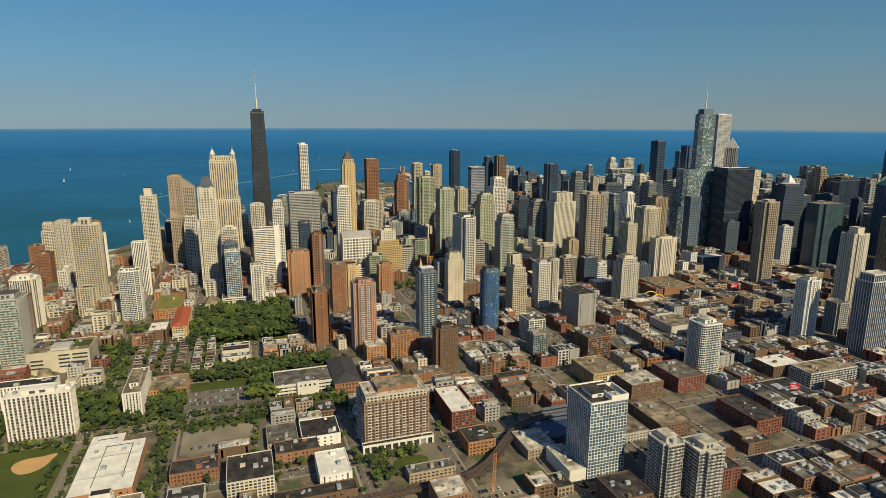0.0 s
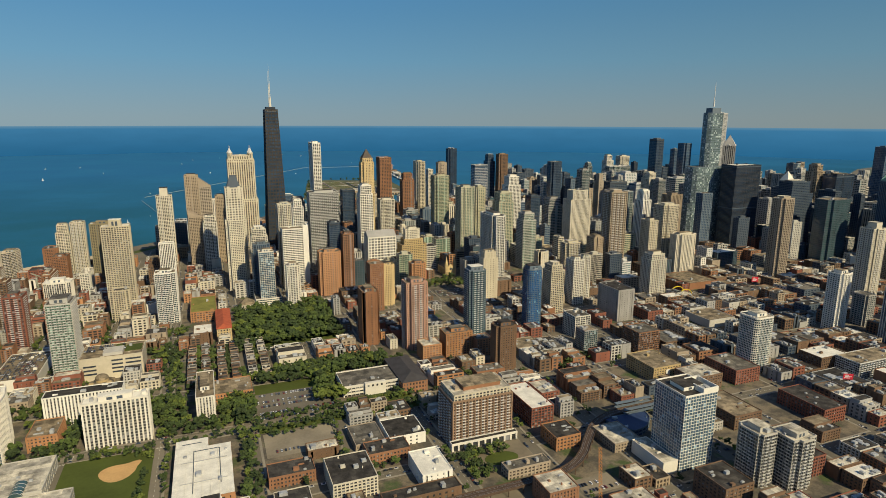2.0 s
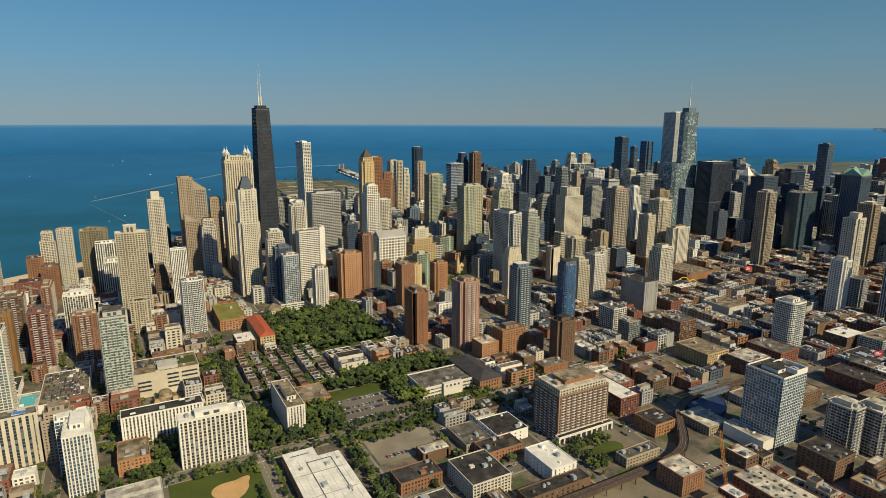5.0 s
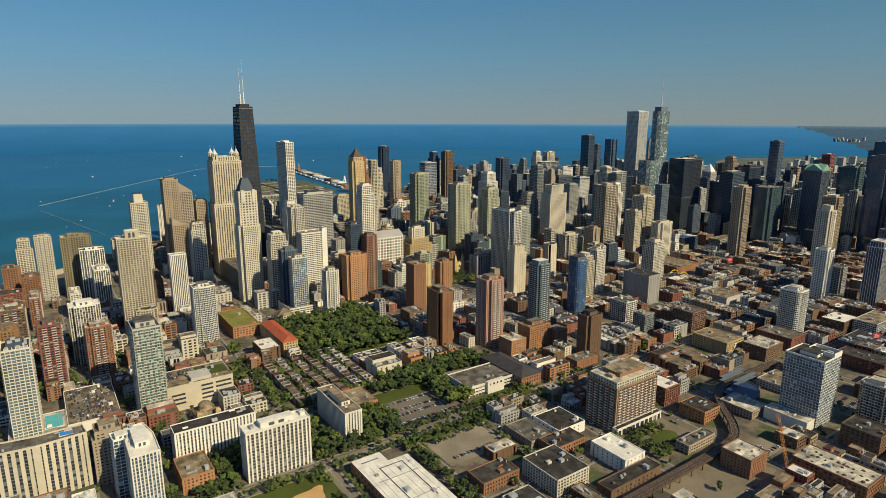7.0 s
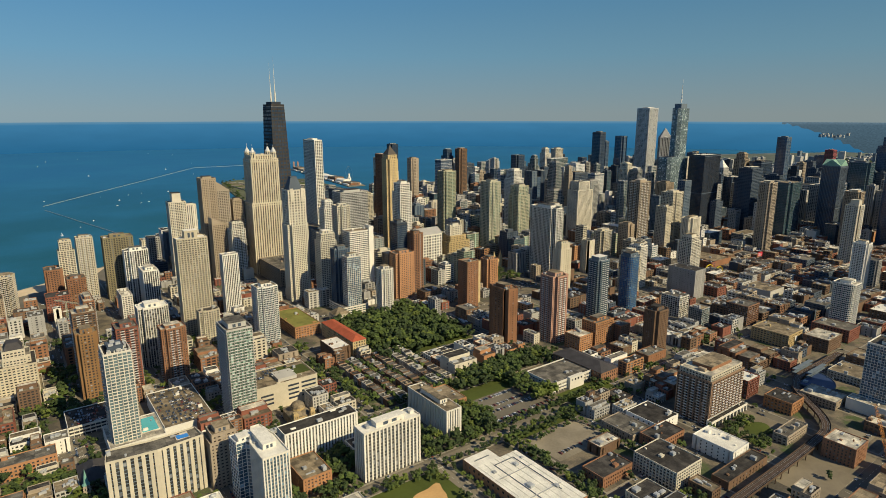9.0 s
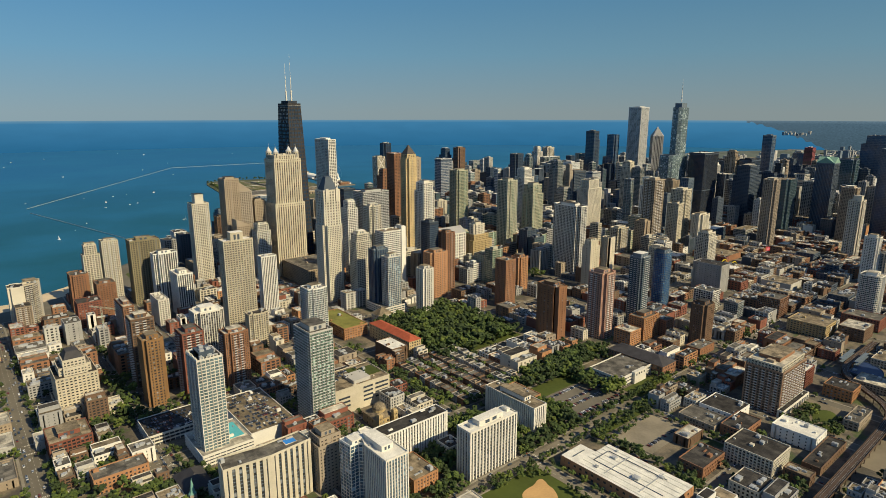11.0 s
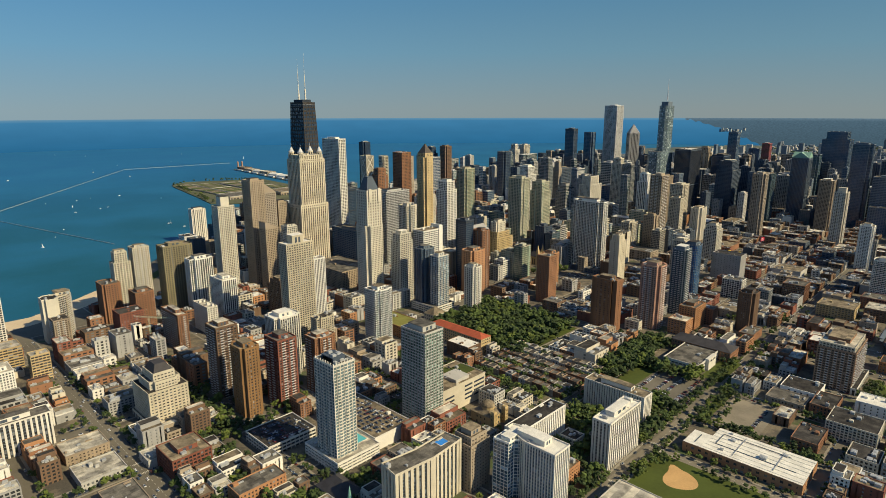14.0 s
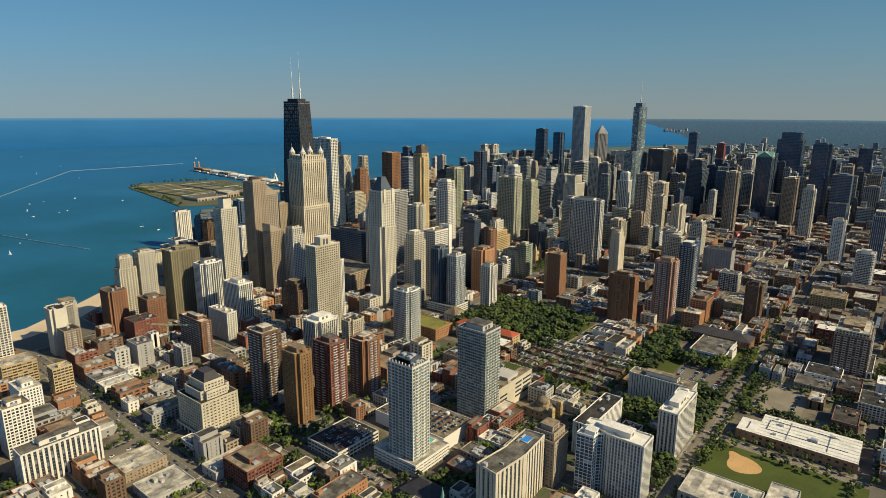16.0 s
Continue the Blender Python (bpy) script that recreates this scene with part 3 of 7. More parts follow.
def is_land(x, y):
    for (a, b), (c, d) in zip(SHORE, SHORE[1:]):
        if a <= x < c:
            return y < b + (d - b) * (x - a) / (c - a) - 12
    return False


def lake_material():
    mat, nt, bsdf = nodes_of("lake_water")
    geo = nt.nodes.new("ShaderNodeNewGeometry")
    sep = nt.nodes.new("ShaderNodeSeparateXYZ")
    nt.links.new(geo.outputs["Position"], sep.inputs[0])
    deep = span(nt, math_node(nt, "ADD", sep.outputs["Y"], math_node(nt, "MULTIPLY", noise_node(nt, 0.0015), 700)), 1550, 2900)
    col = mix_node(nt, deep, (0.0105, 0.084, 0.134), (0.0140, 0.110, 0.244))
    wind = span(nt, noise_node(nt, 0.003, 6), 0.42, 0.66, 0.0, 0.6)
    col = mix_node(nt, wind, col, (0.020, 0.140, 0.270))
    nt.links.new(col, bsdf.inputs["Base Color"])
    bsdf.inputs["Roughness"].default_value = 0.55
    bsdf.inputs["Specular IOR Level"].default_value = 0.12
    b = nt.nodes.new("ShaderNodeBump")
    b.inputs["Strength"].default_value, b.inputs["Distance"].default_value = 0.5, 0.4
    nt.links.new(noise_node(nt, 0.25, 6), b.inputs["Height"])
    nt.links.new(b.outputs[0], bsdf.inputs["Normal"])
    return mat


LAKE = lake_material()
FAR_AT, FAR_R, FAR_TOP = (-240, 160), 4650, 152
FAR_FOOT = 3900                                           # where the rising glowing backdrop of the far water leaves the lake


def sheet(name, pts, z, mat, label, kind="structure", depth=0.0):
    g = Geo()
    if depth:
        g.prism(pts, z - depth, z)
    else:
        g.ngon([(x, y, z) for x, y in pts])
    return tagged(new(name, g.mesh(name, [mat])), label, kind=kind)


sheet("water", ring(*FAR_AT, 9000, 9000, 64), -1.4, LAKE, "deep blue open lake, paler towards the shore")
g = Geo()
for (a, b), (c, d) in zip(SHORE, SHORE[1:]):
    g.quads([[(a, -5200, 0), (c, -5200, 0), (c, d, 0), (a, b, 0)], [(a, b, 0), (c, d, 0), (c, d + 1, -3), (a, b + 1, -3)]])
tagged(new("ground", g.mesh("ground", [ASPHALT])), "dark worn asphalt ground of the street grid down to the lake", kind="structure")


def haze_backdrop_material(name, low, high, rim, rough=0.06, fine=0.02, stretch=(1.0, 1.0, 1.0)):
    """Glowing backdrop with the distance haze painted in: paler towards its upper rim, in soft streaks."""
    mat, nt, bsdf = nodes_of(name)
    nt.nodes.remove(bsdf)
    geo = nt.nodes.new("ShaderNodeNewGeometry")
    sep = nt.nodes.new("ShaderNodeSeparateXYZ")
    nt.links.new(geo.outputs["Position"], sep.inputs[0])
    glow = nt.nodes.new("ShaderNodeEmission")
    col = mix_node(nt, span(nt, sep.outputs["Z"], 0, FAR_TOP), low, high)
    # horizon haze painted as a paler band along the top
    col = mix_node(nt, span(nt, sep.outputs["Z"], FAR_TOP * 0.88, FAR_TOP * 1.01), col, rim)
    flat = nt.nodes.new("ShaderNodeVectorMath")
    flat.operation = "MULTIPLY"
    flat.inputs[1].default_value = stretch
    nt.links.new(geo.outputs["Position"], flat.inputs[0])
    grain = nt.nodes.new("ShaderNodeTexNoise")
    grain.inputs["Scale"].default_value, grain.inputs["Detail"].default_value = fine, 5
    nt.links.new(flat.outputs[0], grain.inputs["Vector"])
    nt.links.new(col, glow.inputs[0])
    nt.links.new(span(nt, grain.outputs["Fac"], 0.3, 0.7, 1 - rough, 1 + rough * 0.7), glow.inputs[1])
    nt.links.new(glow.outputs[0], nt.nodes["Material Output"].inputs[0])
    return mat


# haze over far water and land is put into these glowing colours
FAR_LAKE = haze_backdrop_material("far_lake_painted_haze", (0.0225, 0.134, 0.266), (0.050, 0.200, 0.362), (0.130, 0.270, 0.380), 0.05, 0.004)
FAR_LAND = haze_backdrop_material("far_land_painted_haze", (0.053, 0.094, 0.124), (0.072, 0.128, 0.172), (0.120, 0.190, 0.242), 0.3, 0.09, (1.0, 1.0, 5.0))


def far_arc(name, a0, a1, mat, label, foot=FAR_FOOT, radius=FAR_R, fall=0.0):
    """A stretch of glowing horizon backdrop that rises gently from its foot; angles in degrees from +y towards +x.
    fall: over how many degrees its near rim comes down from the horizon.
    """
    g = Geo()
    angles = np.linspace(a0, a1, 420)
    rows = []
    for a in angles:
        start = max(0.0, 0.95 * (1 - ((a - a0) / fall) ** 1.25) + 0.035 * math.sin(a * 8.5) + 0.02 * math.sin(a * 21)) if fall and a < a0 + fall else 0.0
        start = min(start, 0.96)
        way = (math.sin(radians(a)), math.cos(radians(a)))
        rows.append([(FAR_AT[0] + way[0] * (foot + (radius - foot) * f), FAR_AT[1] + way[1] * (foot + (radius - foot) * f), -1.36 + (FAR_TOP + 1.36) * f)
                     for f in (start, start + (1 - start) * 0.5, 1.0)])
    for p, q in zip(rows, rows[1:]):
        for k in range(2):
            g.quads([[p[k], q[k], q[k + 1], p[k + 1]]])
    tagged(new(name, g.mesh(name, [mat])), label, kind="structure")


far_arc("backdrop", -95, 84, FAR_LAKE, "glowing backdrop of far open lake with painted haze up to the horizon")
far_arc("backdrop_south", 65.5, 150, FAR_LAND, "glowing backdrop of far flat city with painted haze up to the horizon", FAR_FOOT - 12, FAR_R - 12, 6.0)

# streets run at these x (eastwards) and y (northwards)
STREET_X = [-715, -660, -605, -550, -495, -440, -392, -341, -278, -220, -165, -110, -55, 2, 57, 110, 165, 222, 280, 335, 390, 445, 500, 560, 620, 690, 760, 830, 900, 970, 1040, 1110, 1180, 1260, 1340, 1420]
STREET_Y = [110, 180, 250, 325, 410, 480, 550, 618, 690, 765, 845, 915, 975, 1040, 1110, 1190, 1270, 1350, 1430]
WIDE = {-341: 6.5, 165: 6.0, 410: 5.0, 690: 5.5}

# places kept free of the ordinary blocks: x0, y0, x1, y1
KEPT = [(-98, 484, -31, 568), (-52, 560, 37, 672), (-190, 330, -104, 408), (-108, 326, -58, 404), (-106, 405, 64, 497), (-98, 484, -28, 556), (-50, 350, 0, 404),
        (-330, 960, -125, 1200), (-130, 1060, 0, 1500), (1180, 1180, 1900, 1500), (100, 1250, 420, 1500), (34, 252, 112, 288), (170, 640, 222, 720)]


def clear_of(x0, y0, x1, y1, boxes):
    return all(x1 < a or x0 > c or y1 < b or y0 > d for a, b, c, d in boxes)

# ---- park, ball field, school and railway ----
sheet("lawn", [(-162, 322), (-113, 322), (-113, 404), (-162, 404)], 0.16, GRASS, "mown green ball field", depth=0.1)
g = Geo()
rng = random.Random(2)
clay = []
for a in np.linspace(-math.pi, math.pi, 49)[:-1]:
    r = 9.3 + 5.2 * math.exp(-((a - 0.74) / 0.26) ** 2) + 0.6 * math.sin(3 * a)
    clay.append((-131.5 + 1.06 * r * math.cos(a), 383 + r * math.sin(a)))
g.ngon([(x, y, 0.2) for x, y in clay])
tagged(new("infield", g.mesh("infield", [DIRT])), "tan clay infield of the ball field", kind="structure")
sheet("road", [(-205, 406.6), (62, 406.6), (62, 413.4), (-205, 413.4)], 0.04, ROAD, "pale worn avenue lined with trees", depth=0.03)
sheet("road", [(-112.8, 326), (-107.2, 326), (-107.2, 406.4), (-112.8, 406.4)], 0.04, ROAD, "pale side street beside the school", depth=0.03)
sheet("lawn", [(-54, 556), (40, 556), (40, 668), (-54, 668)], 0.16, GRASS, "shaded grass of a tree-filled city square", depth=0.1)
sheet("lawn", [(-48, 458), (10, 458), (10, 474), (-48, 474)], 0.16, GRASS, "small green lawn beside a car park", depth=0.1)
sheet("lawn", [(-50, 398), (62, 398), (62, 405), (-50, 405)], 0.16, GRASS, "grass strip with trees along the street", depth=0.1)
sheet("lawn", [(14, 412), (62, 412), (62, 428), (14, 428)], 0.16, GRASS, "green lawn in front of a white building", depth=0.1)
sheet("car_park", [(112, 264), (137, 264), (137, 279), (114, 279)], 0.14, PAVING, "worn concrete car park beside the railway", depth=0.1)
sheet("building_site", [(36, 254), (111, 254), (111, 287), (36, 287)], 0.13, BARE, "bare tan earth of a building site beside the railway", depth=0.1)
sheet("car_park", [(214, 262), (246, 262), (246, 276), (214, 276)], 0.14, ASPHALT, "asphalt car park between brick buildings", depth=0.1)
KEPT.extend([(110, 260, 140, 282), (212, 258, 248, 280), (60, 298, 108, 332)])
sheet("garden", [(62, 299), (106, 299), (106, 331), (62, 331)], 0.12, BARE, "planted garden with paths in front of the hotel", depth=0.1)
sheet("lawn", ring(86, 315, 11, 7, 24), 0.2, GRASS, "oval lawn in a walled garden", depth=0.1)
sheet("car_park", [(-50, 412), (8, 412), (8, 457), (-50, 457)], 0.14, ASPHALT, "asphalt car park with rows of cars", depth=0.1)
sheet("car_park", [(-48, 366), (-4, 366), (-4, 396), (-48, 396)], 0.14, PAVING, "worn concrete car park", depth=0.1)

SCHOOL_BRICK = WALL["orange"]


def school():
    """Low school with a white membrane roof, ridged in bays."""
    thing = new("school_building")
    thing.location = (-84, 365, 0.1)
    tagged(thing, "low brick school building with a white ribbed roof", "school")
    outline = [(-16, -36), (16, -36), (16, 19), (3, 19), (3, 30), (-16, 30)]
    g = Geo()
    facade(g, outline, 0, 2, 3.2, 4.0, 2.4, 1.7, 0.15)
    part("facade", g, [SCHOOL_BRICK, GLASS["dark"], SCHOOL_BRICK], thing, kind="stuff")
    g = Geo()
    g.ngon([(x, y, 6.4) for x, y in outline])
    part("roof", g, [ROOF_WHITE], thing)
    for x in np.arange(-14, 16, 4.4):
        g = Geo()
        g.box(x, -35.6, 6.4, x + 0.18, 18.6, 6.62)
        part("roof_seam", g, [ROOF_WHITE], thing)
    for x, y, w, d, h in ((-4, -14, 3, 4, 1.4), (4, 6, 2.4, 3, 1.1), (-11, 8, 2, 2, 0.9), (8, -22, 2, 3, 1.0), (12, 10, 1.6, 1.6, 0.8)):
        g = Geo()
        unit_geo(g, x, y, 6.4, w, d, h, 0)
        part("roof_unit", g, [UNIT_METAL], thing)
    for y in (-20, 2):
        g = Geo()
        g.box(-12, y, 6.5, 13, y + 0.35, 6.85)
        part("duct", g, [UNIT_METAL], thing, "grey roof duct")
    for a, b, c, d in ((-5.5, -30, -5.1, 14), (-5.5, 14, 9, 14.4), (9, -24, 9.4, 14), (-12, 24, -1, 24.4)):
        g = Geo()
        g.box(a, b, 6.4, c, d, 6.75)
        part("cable_tray", g, [WALL["darkgrey"]], thing)
    TAKEN.append((-103, 327, -66, 397))


def white_office():
    """Two-storey white building with deep window bands and a stair block."""
    thing = new("office_building")
    thing.location = (36, 444, 0.1)
    tagged(thing, "white two-storey office building with deep dark window bands", "building")
    g = Geo()
    outline = [(-23, -14), (23, -14), (23, 14), (-23, 14)]
    facade(g, outline, 0, 3, 2.6, 3.0, 0.3, 1.15, 0.9)
    part("facade", g, [WALL["white"], GLASS["dark"], WALL["white"]], thing, kind="stuff")
    roof_parts(thing, outline, 7.8, WALL["white"], ROOF_GREY, random.Random(4), 4, 0.9)
    g = Geo()
    g.box(-7, -16.5, 0, 9, -13.6, 9.6)
    part("stair_block", g, [WALL["white"]], thing)
    for k in range(4):
        g = Geo()
        g.box(-5.2 + 3.4 * k, -16.62, 6.6, -3.8 + 3.4 * k, -16.4, 8.2)
        part("window", g, [GLASS["dark"]], thing)
    TAKEN.append((12, 428, 61, 460))


def gymnasium():
    """Low grey halls beside the ball field, with a glazed barrel vault between them."""
    thing = new("sports_hall")
    thing.location = (-178, 378, 0.1)
    tagged(thing, "low grey-roofed sports hall with a glazed barrel vault", "hall")
    for x0, y0, x1, y1, h, roof in ((-14, -12, 13, 25, 7.4, ROOF_PALE), (-6, -27, 28, -13, 6.2, ROOF_PALE), (-30, -6, -14.2, 18, 6.0, ROOF_TAN)):
        outline = [(x0, y0), (x1, y0), (x1, y1), (x0, y1)]
        g = Geo()
        facade(g, outline, 0, 2, h / 2, 3.6, 1.8, 1.5, 0.2)
        wing = part("wing", g, [WALL["concrete"], GLASS["dark"], WALL["concrete"]], thing, kind="stuff")
        g = Geo()
        roof_geo(g, outline, h, 0.5, 0, 1)
        part("wing_roof", g, [roof, WALL["concrete"]], wing)
        for k in range(3):
            g = Geo()
            unit_geo(g, x0 + (x1 - x0) * (0.15 + 0.27 * k), y0 + (y1 - y0) * (0.3 + 0.15 * (k % 2)), h, 1.8, 1.5, 1.0, 0)
            part("roof_unit", g, [UNIT_METAL], wing)
    g = Geo()
    arc = [(3.4 * math.cos(a), 2.6 * math.sin(a)) for a in np.linspace(math.pi, 0, 9)]
    for (a, b), (c, d) in zip(arc, arc[1:]):
        g.quads([[(1 + a, -13, 6.4 + b), (1 + a, 0, 6.4 + b), (1 + c, 0, 6.4 + d), (1 + c, -13, 6.4 + d)]])
    g.ngon([(1 + a, -13, 6.4 + b) for a, b in arc][::-1])
    g.ngon([(1 + a, 0, 6.4 + b) for a, b in arc])
    vault = part("glazed_vault", g, [GLASS["teal"]], thing, "blue-green glass barrel vault")
    for y in (-13, -9.7, -6.5, -3.2, 0):
        g = Geo()
        for (a, b), (c, d) in zip(arc, arc[1:]):
            g.quads([[(1 + a * 1.02, y - 0.15, 6.45 + b * 1.02), (1 + a * 1.02, y + 0.15, 6.45 + b * 1.02), (1 + c * 1.02, y + 0.15, 6.45 + d * 1.02), (1 + c * 1.02, y - 0.15, 6.45 + d * 1.02)]])
        part("rib", g, [WALL["palegrey"]], vault)
    TAKEN.append((-210, 350, -149, 404))


school()
white_office()
gymnasium()
sheet("car_park", [(-103, 314), (-74, 314), (-74, 327), (-103, 327)], 0.14, ASPHALT, "asphalt ball court beside the school", depth=0.1)

RAIL_STEEL = surface("rusty_rail_steel", (0.10, 0.065, 0.045), 0.7, 0.2, 1.5, 0.35, 0.2)
TIMBER = surface("dark_rail_timber", (0.075, 0.055, 0.042), 0.9, 0.2, 1.5, 0.35, 0.3)


def elevated_line():
    """The elevated railway: a deck on steel posts, with sleepers and rails, along a bent course."""
    course = [(-160, 281), (40, 281), (95, 282), (115, 285), (130, 294), (145, 309), (158, 321), (172, 328), (190, 331), (262, 331)]
    pts = [Vector((x, y, 0)) for x, y in course]
    fine = []
    for i in range(len(pts) - 1):
        p0, p1, p2, p3 = pts[max(0, i - 1)], pts[i], pts[i + 1], pts[min(len(pts) - 1, i + 2)]
        n = max(2, int((p2 - p1).length / 2.2))
        for k in range(n):
            t = k / n
            if n > 40:
                fine.append(p1.lerp(p2, t))
            else:
                fine.append(0.5 * ((2 * p1) + (p2 - p0) * t + (2 * p0 - 5 * p1 + 4 * p2 - p3) * t * t + (3 * p1 - p0 - 3 * p2 + p3) * t ** 3))
    thing = new("elevated_railway")
    tagged(thing, "dark rusty elevated railway on steel posts with two tracks", "railway")
    deck, sleepers, rails = Geo(), Geo(), Geo()
    last = 0.0
    for a, b in zip(fine, fine[1:]):
        u = (b - a)
        n = Vector((-u.y, u.x, 0)).normalized()
        side = lambda p, s, z: (p.x + n.x * s * 0.8, p.y + n.y * s * 0.8, z)
        deck.quads([[side(a, -3.4, 5.0), side(b, -3.4, 5.0), side(b, 3.4, 5.0), side(a, 3.4, 5.0)]])
        for s in (-3.4, 3.3):
            deck.quads([[side(a, s, 4.1), side(b, s, 4.1), side(b, s, 5.7), side(a, s, 5.7)], [side(a, s, 5.7), side(b, s, 5.7), side(b, s + 0.12, 5.7), side(a, s + 0.12, 5.7)]])
        for s in (-2.4, -1.2, 1.2, 2.4):
            rails.quads([[side(a, s, 5.24), side(b, s, 5.24), side(b, s + 0.12, 5.24), side(a, s + 0.12, 5.24)]])
        for s in (-1.8, 1.8):
            for f in (0.0, 0.5):
                p = a.lerp(b, f)
                sleepers.quads([[side(p, s - 1.0, 5.14), side(p + u.normalized() * 0.3, s - 1.0, 5.14), side(p + u.normalized() * 0.3, s + 1.0, 5.14), side(p, s + 1.0, 5.14)]])
        last += u.length
        if last > 8:
            last = 0
            for s in (-2.8, 2.8):
                g = Geo()
                c = Vector(side(a, s, 0))
                g.box(c.x - 0.22, c.y - 0.22, 0, c.x + 0.22, c.y + 0.22, 4.2)
                part("post", g, [RAIL_STEEL], thing)
    part("deck", deck, [RAIL_STEEL], thing)
    part("sleeper_course", sleepers, [TIMBER], thing, kind="stuff")
    part("rail_course", rails, [UNIT_METAL], thing, kind="stuff")
    for x, y, w in ((186, 326, 30), (186, 336, 30)):
        g = Geo()
        g.box(x, y - 1.3, 5.2, x + w, y + 1.3, 5.5)
        g.box(x, y - 1.6, 8.0, x + w, y + 1.6, 8.25)
        for k in range(6):
            g.box(x + k * w / 5.2, y - 0.1, 5.5, x + k * w / 5.2 + 0.2, y + 0.1, 8.0)
        tagged(new("station_platform", g.mesh("station_platform", [WALL["bluegrey"]])), "railway platform with a blue-grey canopy", "platform")
    TAKEN.extend([(-160, 276, 100, 286), (95, 278, 165, 328), (158, 318, 262, 337)])


elevated_line()

# ---- landmark towers ----
def dark_cross_braced():
    """Tapered black tower with cross braces and two masts."""
    cx, cy, h = 28, 993, 217
    thing = new("office_tower")
    thing.location = (cx, cy, 0)
    tagged(thing, "tall tapered black steel tower with cross braces and two white masts", "tower")
    bx, by, tx, ty = 15.5, 25.3, 9.5, 15.3
    n = 42
    wall, glass = WALL["gunmetal"], GLASS["black"]
    g = Geo()
    for k in range(n):
        s0, s1 = k / n, (k + 1) / n
        a = [(-1, -1), (1, -1), (1, 1), (-1, 1)]
        r = lambda s: np.array([(p * (bx + (tx - bx) * s), q * (by + (ty - by) * s)) for p, q in a])
        facade(g, r(s0 + 0.5 / n), h * s0, 1, h / n, 4.5, 1.1, 2.0, 0.2)
    part("facade", g, [wall, glass, wall], thing, kind="stuff")
    g = Geo()
    z = [h * (1 - (1 - i / 6) ** 0.95) for i in range(7)]
    for face in range(4):
        for z0, z1 in zip(z, z[1:]):
            for sgn in (-1, 1):
                e = []
                for zz, q in ((z0, -sgn), (z1, sgn)):
                    s = zz / h
                    wx, wy = bx + (tx - bx) * s + 0.15, by + (ty - by) * s + 0.15
                    e.append([(q * wx, -wy), (wx, q * wy), (-q * wx, wy), (-wx, -q * wy)][face] + (zz,))
                a, b = (np.array(v) for v in e)
                g.quads([[a + (0, 0, -0.8), b + (0, 0, -0.8), b + (0, 0, 0.8), a + (0, 0, 0.8)]])
    part("brace", g, [WALL["blackmetal"]], thing)
    g = Geo()
    g.box(-tx, -ty, h, tx, ty, h + 0.5)
    part("roof", g, [ROOF_DARK], thing)
    g = Geo()
    g.box(-tx * 0.7, -ty * 0.7, h, tx * 0.7, ty * 0.7, h + 4)
    g.box(-tx - 0.2, -ty - 0.2, h - 4.2, tx + 0.2, ty + 0.2, h - 3.2)
    part("penthouse", g, [WALL["blackmetal"]], thing)
    g = Geo()
    g.box(-tx - 0.25, -ty - 0.25, h - 2.4, tx + 0.25, ty + 0.25, h - 2.0)
    part("light_band", g, [WALL["grey"]], thing, "grey band of lights below the roof")
    for sy in (-8, 8):
        g = Geo()
        g.prism(ring(0, sy, 1.2, 1.2, 10), h + 4, h + 18, 0, True, 0.85)
        g.prism(ring(0, sy, 0.5, 0.5, 8), h + 18, h + 38, 0, True, 0.8)
        g.prism(ring(0, sy, 0.22, 0.22, 6), h + 38, h + (66 if sy < 0 else 58), 0, True, 0.3)
        part("antenna", g, [WALL["white"]], thing, "white lattice broadcast mast")
    TAKEN.append((cx - 18, cy - 28, cx + 18, cy + 28))


